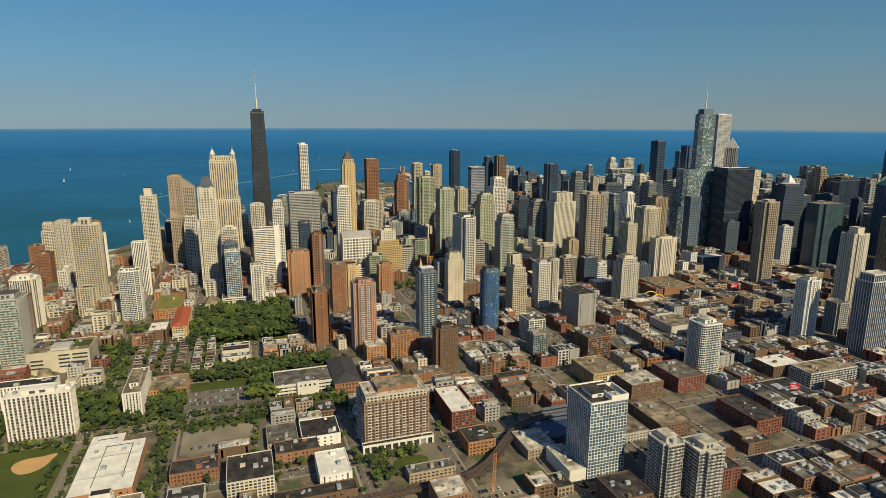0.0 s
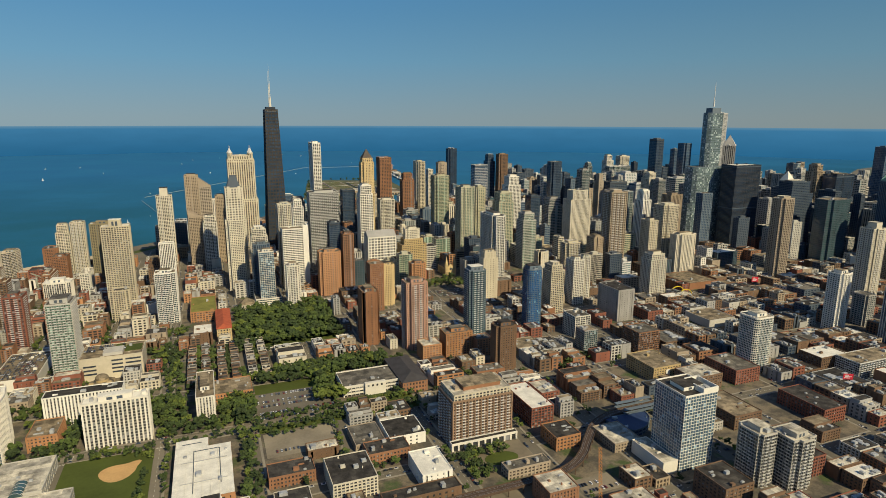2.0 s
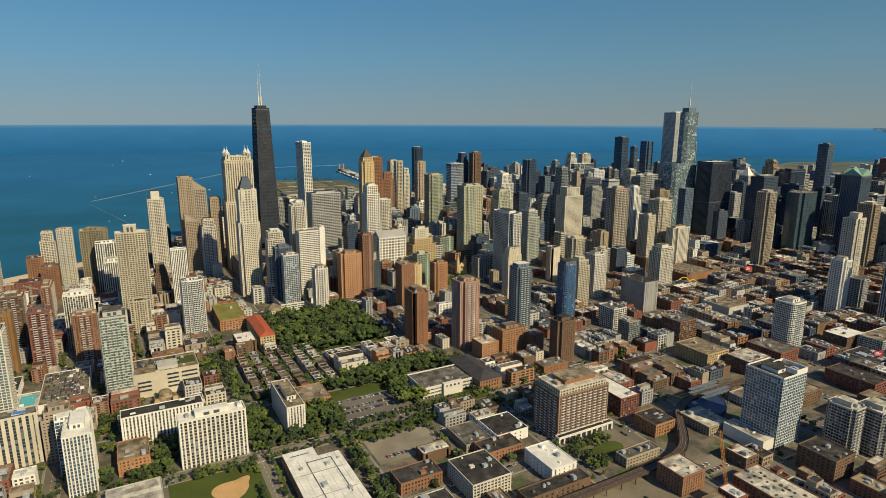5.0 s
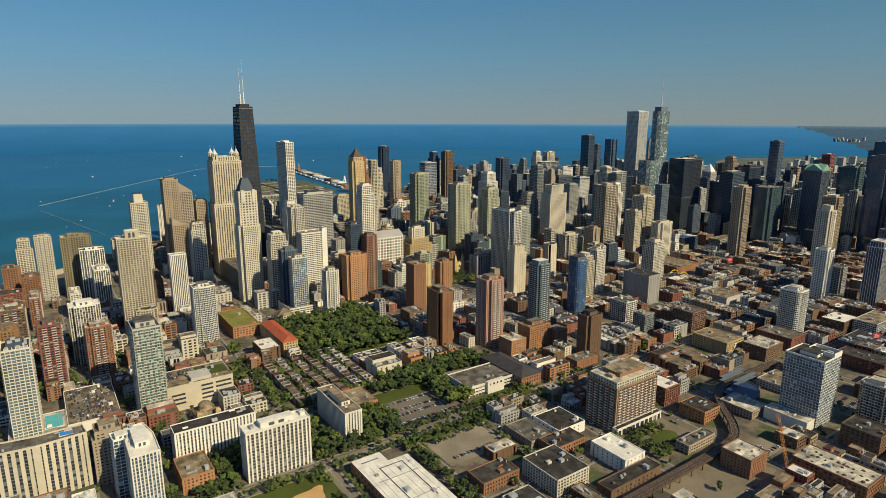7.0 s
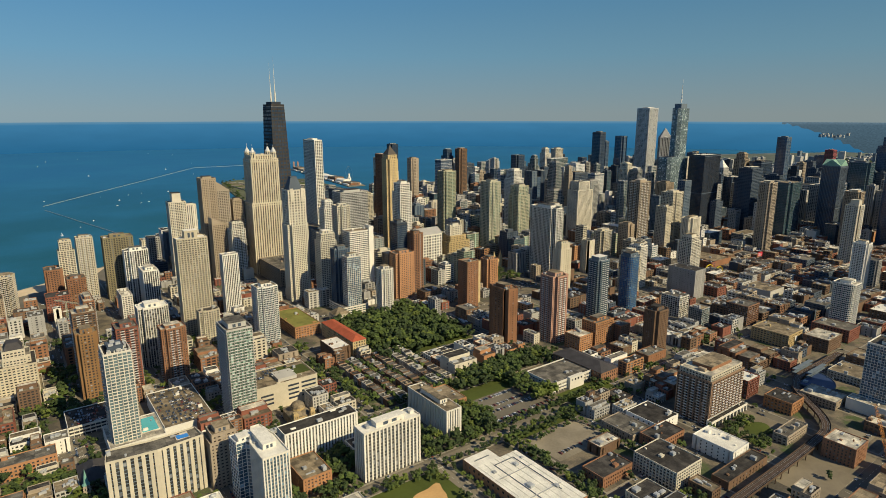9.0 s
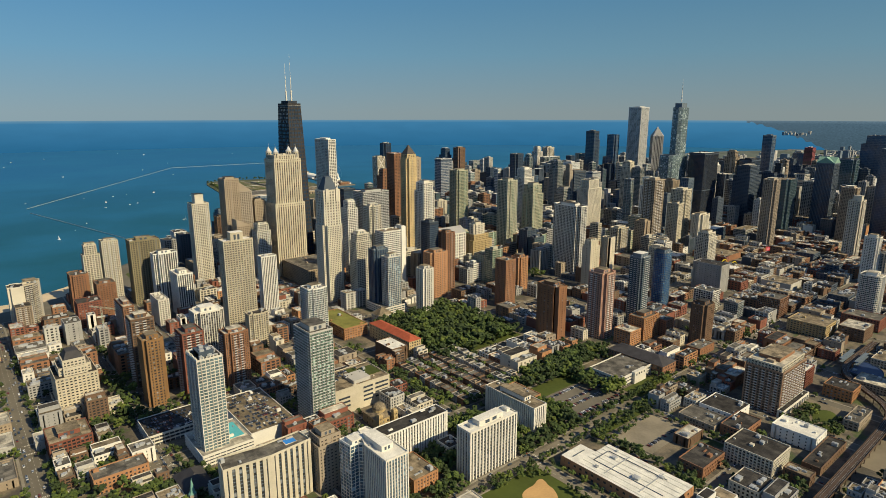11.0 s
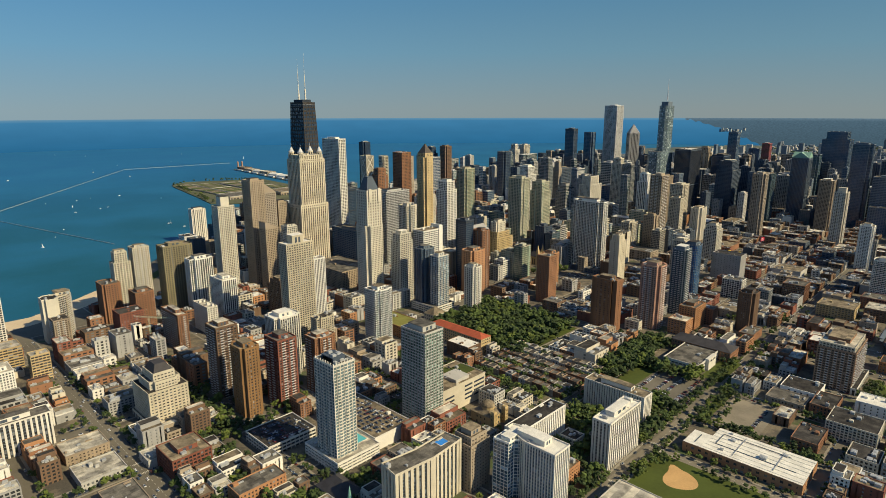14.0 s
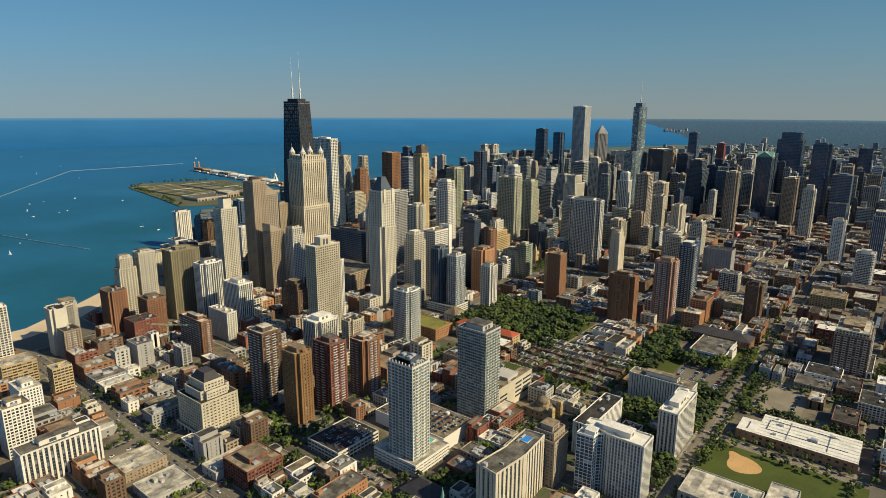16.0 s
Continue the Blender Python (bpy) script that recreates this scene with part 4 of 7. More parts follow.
def four_lantern_tower():
    """Cream stone tower with stepped shoulders and four lanterns."""
    cx, cy = -25, 911
    thing = new("apartment_tower")
    thing.location = (cx, cy, 0)
    tagged(thing, "tall cream stone tower with four rooftop lanterns", "tower")
    mats = [WALL["cream"], GLASS["dark"], WALL["tan"]]
    for a, b, z0, z1 in ((20, 15, 0, 93), (18, 14, 93, 148), (16.5, 12.5, 148, 153)):
        poly = [(-a, -b), (a, -b), (a, b), (-a, b)]
        n = max(1, round((z1 - z0) / 3.2))
        g = Geo()
        facade(g, poly, z0, n, (z1 - z0) / n, 3.0, 1.5, 0.9, 0.5, dim=True)
        part("facade", g, mats, thing, kind="stuff")
        roof_parts(thing, poly, z1, WALL["cream"], ROOF_PALE, random.Random(z1), 2)
    for z, a, b in ((89, 20.3, 15.3), (91.6, 20.3, 15.3), (145, 18.3, 14.3)):
        g = Geo()
        g.box(-a, -b, z, a, b, z + 1.2)
        part("cornice", g, [WALL["cream"]], thing)
    for sx in (-1, 1):
        for sy in (-1, 1):
            x, y = sx * 13.5, sy * 10
            g = Geo()
            g.prism(ring(x, y, 3.5, 3.5, 8, 0.39), 148, 157)
            lamp = part("lantern", g, [WALL["cream"]], thing, "pale stone corner lantern")
            for k in range(8):
                p, q = (ring(x, y, 3.54, 3.54, 8, 0.39)[(k + j) % 8] for j in (0, 1))
                p, q = Vector((*p, 0)), Vector((*q, 0))
                c, d = p.lerp(q, 0.25), p.lerp(q, 0.75)
                g = Geo()
                g.quads([[(c.x, c.y, 150), (d.x, d.y, 150), (d.x, d.y, 155.5), (c.x, c.y, 155.5)]])
                part("opening", g, [GLASS["dark"]], lamp)
            g = Geo()
            g.prism(ring(x, y, 3.1, 3.1, 8, 0.39), 157.6, 163.5, 0, True, 0.06)
            g.prism(ring(x, y, 0.16, 0.16, 5), 163.3, 167)
            g.prism(ring(x, y, 3.9, 3.9, 8, 0.39), 157, 157.6)
            part("lantern_cap", g, [WALL["palegrey"]], lamp, "pointed pale grey cap")
    TAKEN.append((cx - 22, cy - 17, cx + 22, cy + 17))


def mansard_tower():
    """Slim cream tower with a dark pyramid cap."""
    t = tower(-54, 756, -30, 780, 86, "punch", "cream", label="slim cream stone tower with a dark pointed roof")
    g = Geo()
    facade(g, [(-10, -9), (10, -9), (10, 9), (-10, 9)], 86, 13, 38 / 13, 3.4, 1.5, 1.3, 0.35)
    part("upper_facade", g, [WALL["cream"], GLASS["dark"], WALL["cream"]], t, kind="stuff")
    g = Geo()
    g.prism([(-8, -7), (8, -7), (8, 7), (-8, 7)], 124, 137, 0, True, 0.45)
    g.box(-3.4, -3, 137, 3.4, 3, 138.2)
    part("roof_cap", g, [WALL["darkgrey"]], t, "dark slate pyramid roof")
    roof_parts(t, [(-10, -9), (10, -9), (10, 9), (-10, 9)], 124, WALL["cream"], ROOF_GREY, random.Random(5), 0)
    for sx in (-1, 1):
        g = Geo()
        g.box(sx * 6 - 1.6, -10.2, 112, sx * 6 + 1.6, -9, 126)
        part("dormer", g, [WALL["cream"]], t)


def gold_pyramid_tower():
    """Buff stone tower with a pyramid roof."""
    t = tower(138, 866, 157, 885, 142, "punch", "yellow", label="tall golden buff stone tower with a pyramid roof")
    g = Geo()
    facade(g, [(-7.5, -7.5), (7.5, -7.5), (7.5, 7.5), (-7.5, 7.5)], 142, 3, 2.2, 3.2, 1.4, 1.0, 0.3)
    part("upper_facade", g, [WALL["yellow"], GLASS["dark"], WALL["yellow"]], t, kind="stuff")
    g = Geo()
    g.prism([(-7.2, -7.2), (7.2, -7.2), (7.2, 7.2), (-7.2, 7.2)], 148.6, 161, 0, True, 0.05)
    part("roof_cap", g, [WALL["bronze"]], t, "dark bronze pyramid roof")


def stepped_glass_tower():
    """Silvery glass tower that steps back three times and ends in a spire."""
    base = (690, 772)
    thing = new("office_tower")
    thing.location = (*base, 0)
    tagged(thing, "tall silvery curved glass tower with setbacks and a thin spire", "tower")
    for x0, x1, y0, y1, z0, z1 in ((-38, 32, -9, 20, 0, 70), (-32, 28, -8, 18, 70, 129), (-10, 22, -7, 12, 129, 214)):
        poly = [(x0, y0 + 5), (x0 + 5, y0), (x1 - 5, y0), (x1, y0 + 5), (x1, y1 - 5), (x1 - 5, y1), (x0 + 5, y1), (x0, y1 - 5)]
        g = Geo()
        n = round((z1 - z0) / 2.9)
        facade(g, poly, z0, n, (z1 - z0) / n, 2.4, 0.2, 0.7, 0.1)
        part("facade", g, [WALL["bluegrey"], GLASS["river"], WALL["bluegrey"]], thing, kind="stuff")
        roof_parts(thing, poly, z1, WALL["bluegrey"], ROOF_GREY, random.Random(z1), 2)
    g = Geo()
    g.box(-4, -4, 214, 14, 9, 222)
    part("penthouse", g, [WALL["bluegrey"]], thing)
    g = Geo()
    g.prism(ring(4, 2, 1.4, 1.4, 8), 224, 234, 0, True, 0.6)
    g.prism(ring(4, 2, 0.7, 0.7, 8), 234, 264, 0, True, 0.2)
    part("spire", g, [WALL["palegrey"]], thing)
    TAKEN.append((655, 755, 725, 800))


def white_slab_tower():
    tower(938, 1007, 972, 1041, 217, "slots", "pale", shape="plain", label="very tall pale stone tower with narrow windows")


def diamond_top_tower():
    """A tower set cornerwise, its roof a small diamond with pale ridges."""
    t = tower(914, 940, 948, 974, 152, "stripes", "grey", shape="plain", poly=[(931, 940), (948, 957), (931, 974), (914, 957)], label="dark grey tower set cornerwise under a diamond roof")
    corners = [(0, -16.6), (16.6, 0), (0, 16.6), (-16.6, 0)]
    g = Geo()
    g.prism(corners, 152, 173, 0, True, 0.03)
    part("roof_cap", g, [WALL["grey"]], t)
    for x, y in corners:
        a = np.array([x, y, 152.4])
        side = np.array([-y, x, 0]) * 0.07
        g = Geo()
        g.quads([[a - side, a + side, (0, 0, 174), (0, 0, 173.6)], [a - side * 0.1 - (0, 0, 1), a + side, (0, 0, 174), (0, 0, 173)]])
        part("ridge", g, [WALL["palegrey"]], t, "pale roof ridge")



for build in (dark_cross_braced, four_lantern_tower, mansard_tower, gold_pyramid_tower, stepped_glass_tower, white_slab_tower, diamond_top_tower):
    build()


def hotel_top(thing, h):
    """Set-back cream storeys, a terrace rail and an orange penthouse on the hotel."""
    g = Geo()
    facade(g, [(-19.5, -11), (20, -11), (20, 12), (-19.5, 12)], h, 2, 1.9, 2.4, 0.8, 0.7, 0.3)
    part("upper_stage", g, [WALL["cream"], GLASS["dark"], WALL["cream"]], thing, kind="stuff")
    g = Geo()
    roof_geo(g, [(-19.5, -11), (20, -11), (20, 12), (-19.5, 12)], h + 3.8, 0.4, 0, 1)
    part("upper_roof", g, [ROOF_PALE, WALL["cream"]], thing)
    g = Geo()
    g.box(-11, -6, h + 3.8, 15, 8, h + 6.4)
    house = part("penthouse", g, [WALL["rust"]], thing, "rust brick penthouse")
    g = Geo()
    g.box(-11.4, -6.4, h + 6.4, 15.4, 8.4, h + 6.8)
    part("penthouse_roof", g, [ROOF_TAN], house)
    for x, y, w, d in ((-16, -4, 3, 5), (-5, 9, 4, 2.2), (16.4, 0, 2.4, 4)):
        g = Geo()
        unit_geo(g, x, y, h + 3.8, w, d, 1.8, 0)
        part("roof_unit", g, [WALL["tan"]], thing)


def white_crown(thing, h):
    """A white screen wall round the plant on the glass tower's roof."""
    for box in ((1, -12.6, 12.2, -12.0), (11.6, -12.0, 12.2, 4), (1, -12.0, 1.6, -4), (1.6, 3.4, 11.6, 4)):
        g = Geo()
        g.box(box[0], box[1], h, box[2], box[3], h + 3.2)
        part("screen_wall", g, [WALL["white"]], thing)
    for x, y in ((3, -9), (6.4, -9), (3, -3), (6.4, -3)):
        g = Geo()
        unit_geo(g, x, y, h, 2.6, 4.4, 2.0, 0)
        part("roof_unit", g, [UNIT_METAL], thing)


def slotted_wall(thing, h):
    """Louvred garage slots in the podium's long wall, and planted roof trays."""
    for x, w in ((-20, 9), (0, 8), (10, 11)):
        for z in (5, 8.2, 11.4, 14.6):
            if x < 0 and z > 12:
                continue
            g = Geo()
            g.box(x, -15.2, z, x + w, -14.95, z + 1.3)
            part("garage_slot", g, [WALL["blackmetal"]], thing)
    for x, y, w, d in ((9, -6, 12, 14), (1, 3, 7, 9)):
        g = Geo()
        g.box(x, y, h, x + w, y + d, h + 0.5)
        part("green_roof", g, [GRASS], thing, "planted green roof tray")
    g = Geo()
    g.box(-6, -12, h, 8, 2, h + 2.4)
    part("plant_room", g, [WALL["concrete"]], thing)

def green_gable(thing, h):
    """Crossed green gables on top of a glass tower."""
    g = Geo()
    for turn in (0, 1):
        e = [(-14.3, -14.3), (14.3, -14.3), (14.3, 14.3), (-14.3, 14.3)]
        pts = [(x, y, h + 1) for x, y in e]
        r0, r1 = ((0, -14.3, h + 11), (0, 14.3, h + 11)) if turn else ((-14.3, 0, h + 11), (14.3, 0, h + 11))
        if turn:
            g.quads([[pts[1], pts[2], r1, r0], [pts[3], pts[0], r0, r1]])
            g.ngon([pts[0], pts[1], r0])
            g.ngon([pts[2], pts[3], r1])
        else:
            g.quads([[pts[0], pts[1], r1, r0], [pts[2], pts[3], r0, r1]])
            g.ngon([pts[1], pts[2], r1])
            g.ngon([pts[3], pts[0], r0])
    part("roof_cap", g, [surface("pale_green_metal_roof", (0.20, 0.34, 0.26), 0.6, 0.1, 1.0, 0.2, 0.0)], thing, "pale green gabled metal roof")

def rounded(x0, y0, x1, y1, r, n=4):
    """A footprint with rounded corners."""
    out = []
    for cx, cy, a0 in ((x1 - r, y0 + r, -90), (x1 - r, y1 - r, 0), (x0 + r, y1 - r, 90), (x0 + r, y0 + r, 180)):
        out += [(cx + r * math.cos(radians(a0 + 90 * k / n)), cy + r * math.sin(radians(a0 + 90 * k / n))) for k in range(n + 1)]
    return out


def pale_pyramid(thing, h):
    g = Geo()
    g.prism([(-9, -9), (9, -9), (9, 9), (-9, 9)], h, h + 17, 0, True, 0.04)
    part("roof_cap", g, [WALL["white"]], thing, "steep white pyramid roof")


def big_gable(thing, h):
    """A grey gabled roof over the whole block."""
    g = Geo()
    a, b = 19.3, 11.3
    e = [(-a, -b, h + 0.6), (a, -b, h + 0.6), (a, b, h + 0.6), (-a, b, h + 0.6)]
    r0, r1 = (-a, 0, h + 8), (a, 0, h + 8)
    g.quads([[e[0], e[1], r1, r0], [e[2], e[3], r0, r1]])
    g.ngon([e[1], e[2], r1])
    g.ngon([e[3], e[0], r0])
    part("roof_cap", g, [WALL["grey"]], thing, "grey gabled roof")


def cross_braces(thing, h):
    """Pale cross braces on the two sunny sides of a slim tower."""
    for n in range(4):
        z0, z1 = h * n / 4, h * (n + 1) / 4
        for s in (-1, 1):
            g = Geo()
            g.quads([[(-10 * s, -10.25, z0), (-10 * s + 1.6 * s, -10.25, z0), (10 * s, -10.25, z1), (10 * s - 1.6 * s, -10.25, z1)],
                     [(-10.25, -10 * s, z0), (-10.25, -10 * s + 1.6 * s, z0), (-10.25, 10 * s, z1), (-10.25, 10 * s - 1.6 * s, z1)]])
            part("brace", g, [WALL["white"]], thing)


def blank_fin(thing, h):
    """A tall blank white wall that stands off the end of the banded tower."""
    g = Geo()
    g.prism([(9, -9.4), (15.6, -8.4), (15.6, 8.3), (13.5, 8.3), (13.5, -6.8), (9, -7.6)], 0, h + 4, 0, True)
    part("end_wall", g, [WALL["white"]], thing, "blank white end wall")


GREEN_ROOF = surface("planted_yellow_green_roof", (0.19, 0.185, 0.045), 0.95, 0.12, 0.9, 0.4, 0.0)

ROOF_NAVY = surface("dark_blue_metal_roof", (0.025, 0.045, 0.11), 0.45, 0.2, 1.0, 0.2, 0.0)
PAD = surface("brown_roof_planting", (0.085, 0.068, 0.042), 0.95, 0.4, 2.0, 0.4, 0.3)


def crown_screen(thing, h):
    """A row of white uprights and a dark plant room over the parapet."""
    for k in range(8):
        for x, y in ((-7.4 + k * 1.95, -9.45), (-7.4, -9.4 + k * 2.5)):
            g = Geo()
            g.box(x, y, h + 0.7, x + 0.5, y + 0.5, h + 2.0)
            part("crown_post", g, [WALL["white"]], thing)
    g = Geo()
    g.box(-4.5, -5.5, h, 4, 6, h + 3.2)
    house = part("penthouse", g, [WALL["darkgrey"]], thing)
    for x, y in ((-3.5, -4), (0.5, -3), (-2, 2)):
        g = Geo()
        unit_geo(g, x, y, h + 3.2, 2.6, 2.4, 1.2, 0)
        part("roof_unit", g, [UNIT_METAL], house)


def roof_pads(thing, h):
    """Dark tufts of roof planting in loose rows."""
    rng = random.Random(5)
    for y in np.arange(-16, 17, 4.2):
        for x in (-6.5, -1, 4.5):
            g = Geo()
            g.prism(ring(x + rng.uniform(-1.5, 1.5), y + rng.uniform(-1, 1), rng.uniform(0.7, 1.6), rng.uniform(0.6, 1.2), 7, rng.uniform(0, 1)), h + 0.02, h + rng.uniform(0.4, 0.8), 0, True, 0.6)
            part("roof_planting", g, [PAD], thing)


# ---- towers ----

# towers north of the park and along the beach
tower(-409, 686, -368, 699, 22, 'widestrip', 'white', pent=1, roof=ROOF_GREY)
tower(-269, 625, -255, 644, 50, 'punch', 'olive', pent=1, shape='notch')
tower(-244, 622, -229, 640, 50, 'balc', 'red', pent=1, shape='plain')
tower(-267, 666, -251, 683, 54, 'balc', 'brown', pent=1, shape='plain')
tower(-262, 531, -247, 550, 65.5, 'finbalc', 'whitesilver', shape='plain', top=crown_screen)
tower(-333, 589, -310, 613, 13, 'grid', 'red', pent=1, roof=ROOF_TAN)
tower(-222, 661, -199, 681, 50, 'fins', 'white', pent=1)
tower(-177, 715, -150, 728, 93, 'grid', 'cream', pent=3, shape='plain')
tower(-126, 657, -107, 674, 52, 'slabs', 'whiteglass', pent=1, shape='bay')
tower(-191, 530, -174, 553, 65, 'slabs', 'glassgreen', pent=2, shape='plain')
tower(-173.8, 530.5, -129, 560.5, 18.5, 'solid', 'cream', top=slotted_wall)
tower(-273, 464, -225, 480, 32, 'broadstrip', 'cream', poly=[(-273, 467), (-249, 464.5), (-225.5, 466.5), (-227, 478), (-249, 477), (-271, 480)])
tower(-223.8, 461, -207.5, 476, 32, 'punch', 'tan', pent=1)
tower(-210, 417, -196, 452, 36, 'slots', 'whiteblue', pent=1, roof=ROOF_WHITE, poly=[(-210, 417), (-196, 417), (-196, 437), (-199, 452), (-204, 452), (-210, 436)])
tower(-216, 439, -204, 452, 34.5, 'fineframe', 'whiteblue', roof=ROOF_WHITE, poly=[(-215, 442.5), (-210, 442.5), (-207.2, 439.2), (-204.1, 452), (-216, 452)])
tower(-183, 458, -135, 470, 21, 'stripes', 'white')
tower(-153, 417, -115, 428.5, 30, 'stripes', 'white', pent=1, roof=ROOF_WHITE)
tower(-88, 427, -76, 472, 19, 'stripes', 'white', pent=1, roof=ROOF_TAN)
tower(53, 525, 68, 551, 50, 'blank', 'rust', pent=1, shape='notch')
tower(86, 499, 106, 519, 62, 'balc', 'pink', pent=1, shape='notch')
tower(146, 499, 163, 514, 68, 'slabs', 'teal', pent=2, shape='plain')
tower(216, 514, 233, 530, 59, 'frame', 'blue', pent=2, poly=rounded(216, 514, 233, 530, 5))
tower(140, 430, 159, 445, 38, 'punch', 'brown', pent=1)
tower(-258, 905, -242, 918, 68, 'grid', 'cream')
tower(-240, 902, -224, 915, 71, 'grid', 'cream')
tower(-216, 887, -186, 905, 70, 'punch', 'moss', pent=1, shape='plain')
tower(-200, 861, -176, 878, 58, 'fins', 'white', pent=1)
tower(-72, 1150, -50, 1165, 62, 'stripes', 'white')
tower(-138, 922, -118, 938, 99, 'grid', 'cream', pent=4)
tower(-100, 915, -82, 935, 126, 'punch', 'tan', shape='plain')
tower(-82, 917, -66, 937, 110, 'punch', 'tan', shape='plain', pent=0)
tower(-98, 890, -80, 905, 72, 'punch', 'tan', shape='plain')
tower(-80, 874, -63, 890, 74, 'grid', 'cream')
tower(-127, 754, -111, 764, 64, 'slots', 'white', shape='plain', roof=ROOF_PALE)
tower(-96, 650, -71, 706, 11, 'punch', 'orange', roof=GREEN_ROOF)
tower(-42, 822, 4, 892, 22, 'punch', 'tan', roof=ROOF_GREY, name='department_store', label='broad stone department store below a tall cream tower')
tower(-62, 920, -48, 934, 96, 'punch', 'tan')
tower(44, 695, 69, 714, 52, 'punch', 'orange', pent=1)
tower(-30, 680, -2, 716, 9, 'bands', 'whiteglass')
tower(-24, 682, -8, 694, 61, 'fineframe', 'whiteblue', pent=1, shape='plain')
tower(-28, 700, -10, 714, 66, 'fins', 'darkblue', pent=1, shape='plain')
tower(-28, 735, -9, 750, 77, 'grid', 'cream', pent=1)
tower(2, 656, 16, 671, 49, 'balc', 'whitedark', pent=1)

# behind the park to the avenue
tower(8, 736, 38, 753, 75, 'bands', 'white', top=blank_fin)
tower(7, 760, 23, 776, 101, 'grid', 'cream')
tower(37, 860, 52, 876, 92, 'grid', 'white')
tower(61, 860, 102, 885, 102, 'slabs', 'concrete', shape='plain')
tower(61, 720, 74, 736, 82, 'curtain', 'darkglass')
tower(91, 1000, 104, 1042, 165, 'grid', 'white', shape='plain')
tower(196, 978, 216, 1000, 141, 'punch', 'rust', shape='plain')
tower(120, 806, 138, 826, 115, 'grid', 'white', pent=1)
tower(176, 905, 199, 925, 81, 'grid', 'cream')
tower(212, 1000, 227, 1020, 75, 'grid', 'cream')
tower(119, 764, 157, 786, 52, 'gridbig', 'white', top=big_gable)
tower(163, 756, 197, 778, 47, 'punch', 'yellow')
tower(170, 762, 190, 774, 60, 'punch', 'cream', pent=1)
tower(84, 620, 99, 636, 52, 'punch', 'rust')
tower(100, 634, 116, 650, 46, 'punch', 'yellow')
tower(143, 655, 160, 671, 39, 'punch', 'orange', pent=1)
tower(74, 706, 87, 722, 70, 'grid', 'rust', shape='plain')
tower(290, 1150, 314, 1170, 97, 'punch', 'rust')
tower(338, 1190, 353, 1208, 117, 'grid', 'cream')
tower(374, 1232, 387, 1250, 97, 'grid', 'cream')
tower(367, 1150, 385, 1170, 117, 'punch', 'tan')
tower(524, 1486, 549, 1509, 127, 'curtain', 'black', shape='plain')
tower(461, 1180, 491, 1202, 108, 'curtain', 'blueglass')
tower(515, 1230, 533, 1252, 125, 'curtain', 'darkglass')
tower(529, 1200, 551, 1222, 128, 'punch', 'brown')
tower(266, 905, 291, 927, 115, 'slabs', 'greenbeige')
tower(262, 790, 283, 812, 109, 'grid', 'greenbeige', pent=1)
tower(304, 830, 320, 850, 103, 'punch', 'greenbeige', pent=1)
tower(327, 800, 351, 822, 97, 'grid', 'greenbeige', pent=1)
tower(373, 860, 396, 882, 114, 'grid', 'white', pent=1)
tower(244, 649, 262, 693, 90, 'finbalc', 'whitedark', pent=1, shape='notch')
tower(210, 605, 228, 617, 58, 'blank', 'cream')
tower(327, 726, 347, 746, 77, 'slabs', 'glassgreen', pent=1)
tower(305, 644, 319, 658, 43, 'blank', 'cream')
tower(422, 817, 447, 837, 82, 'bands', 'greyglass', pent=1)
tower(438, 900, 456, 920, 76, 'curtain', 'darkglass')
tower(438, 780, 474, 802, 98, 'stripes', 'cream')
tower(357, 664, 383, 682, 46, 'grid', 'cream')
tower(383, 640, 397, 658, 56, 'punch', 'tan', pent=1)
tower(409, 646, 434, 664, 112, 'grid', 'tan', pent=1)
tower(300, 562, 314, 578, 51, 'grid', 'white', pent=1, shape='plain')
tower(322, 575, 333, 589, 50, 'grid', 'cream')
tower(261, 545, 277, 563, 52, 'grid', 'cream', pent=1)
tower(589, 1080, 614, 1104, 118, 'curtain', 'darkglass')
tower(663, 1150, 679, 1170, 87, 'curtain', 'darkglass')
tower(580, 960, 597, 982, 111, 'slabs', 'greyglass', pent=1)
tower(754, 1192, 767, 1209, 104, 'curtain', 'greyglass')
tower(618, 960, 629, 974, 101, 'punch', 'tan')
tower(659, 980, 699, 1004, 84, 'bands', 'darkglass')
tower(850, 1250, 870, 1270, 116, 'grid', 'white', pent=1)
tower(891, 1250, 919, 1270, 114, 'grid', 'cream', pent=1)
tower(823, 1200, 884, 1220, 94, 'curtain', 'greyglass')

# river towers
tower(841, 1067, 860, 1091, 162, 'curtain', 'darkglass')
tower(968, 1150, 980, 1165, 135, 'curtain', 'darkblue')
tower(909, 1055, 930, 1081, 152, 'curtain', 'darkblue')
tower(702, 724, 754, 754, 133, 'fins', 'black')
tower(938, 900, 953, 919, 111, 'punch', 'cream')
tower(616, 820, 632, 840, 116, 'grid', 'cream')
tower(619, 800, 635, 820, 106, 'slabs', 'greyglass', pent=1)
tower(526, 760, 536, 772, 96, 'curtain', 'greyglass')
tower(522, 720, 537, 739, 101, 'stripes', 'whitedark')
tower(555, 700, 576, 720, 96, 'stripes', 'tan', pent=1)
tower(523, 690, 534, 704, 79, 'balc', 'teal')
tower(468, 640, 482, 658, 73, 'punch', 'cream', pent=1)
tower(499, 620, 532, 638, 55, 'stripes', 'cream')
tower(405, 560, 428, 578, 49, 'grid', 'cream', pent=1)
tower(591, 640, 629, 658, 20, 'grid', 'darkgreen')
tower(615, 566, 639, 586, 104, 'grid', 'tan', pent=1)
tower(744, 494, 766, 517, 88, 'grid', 'tan', pent=1)
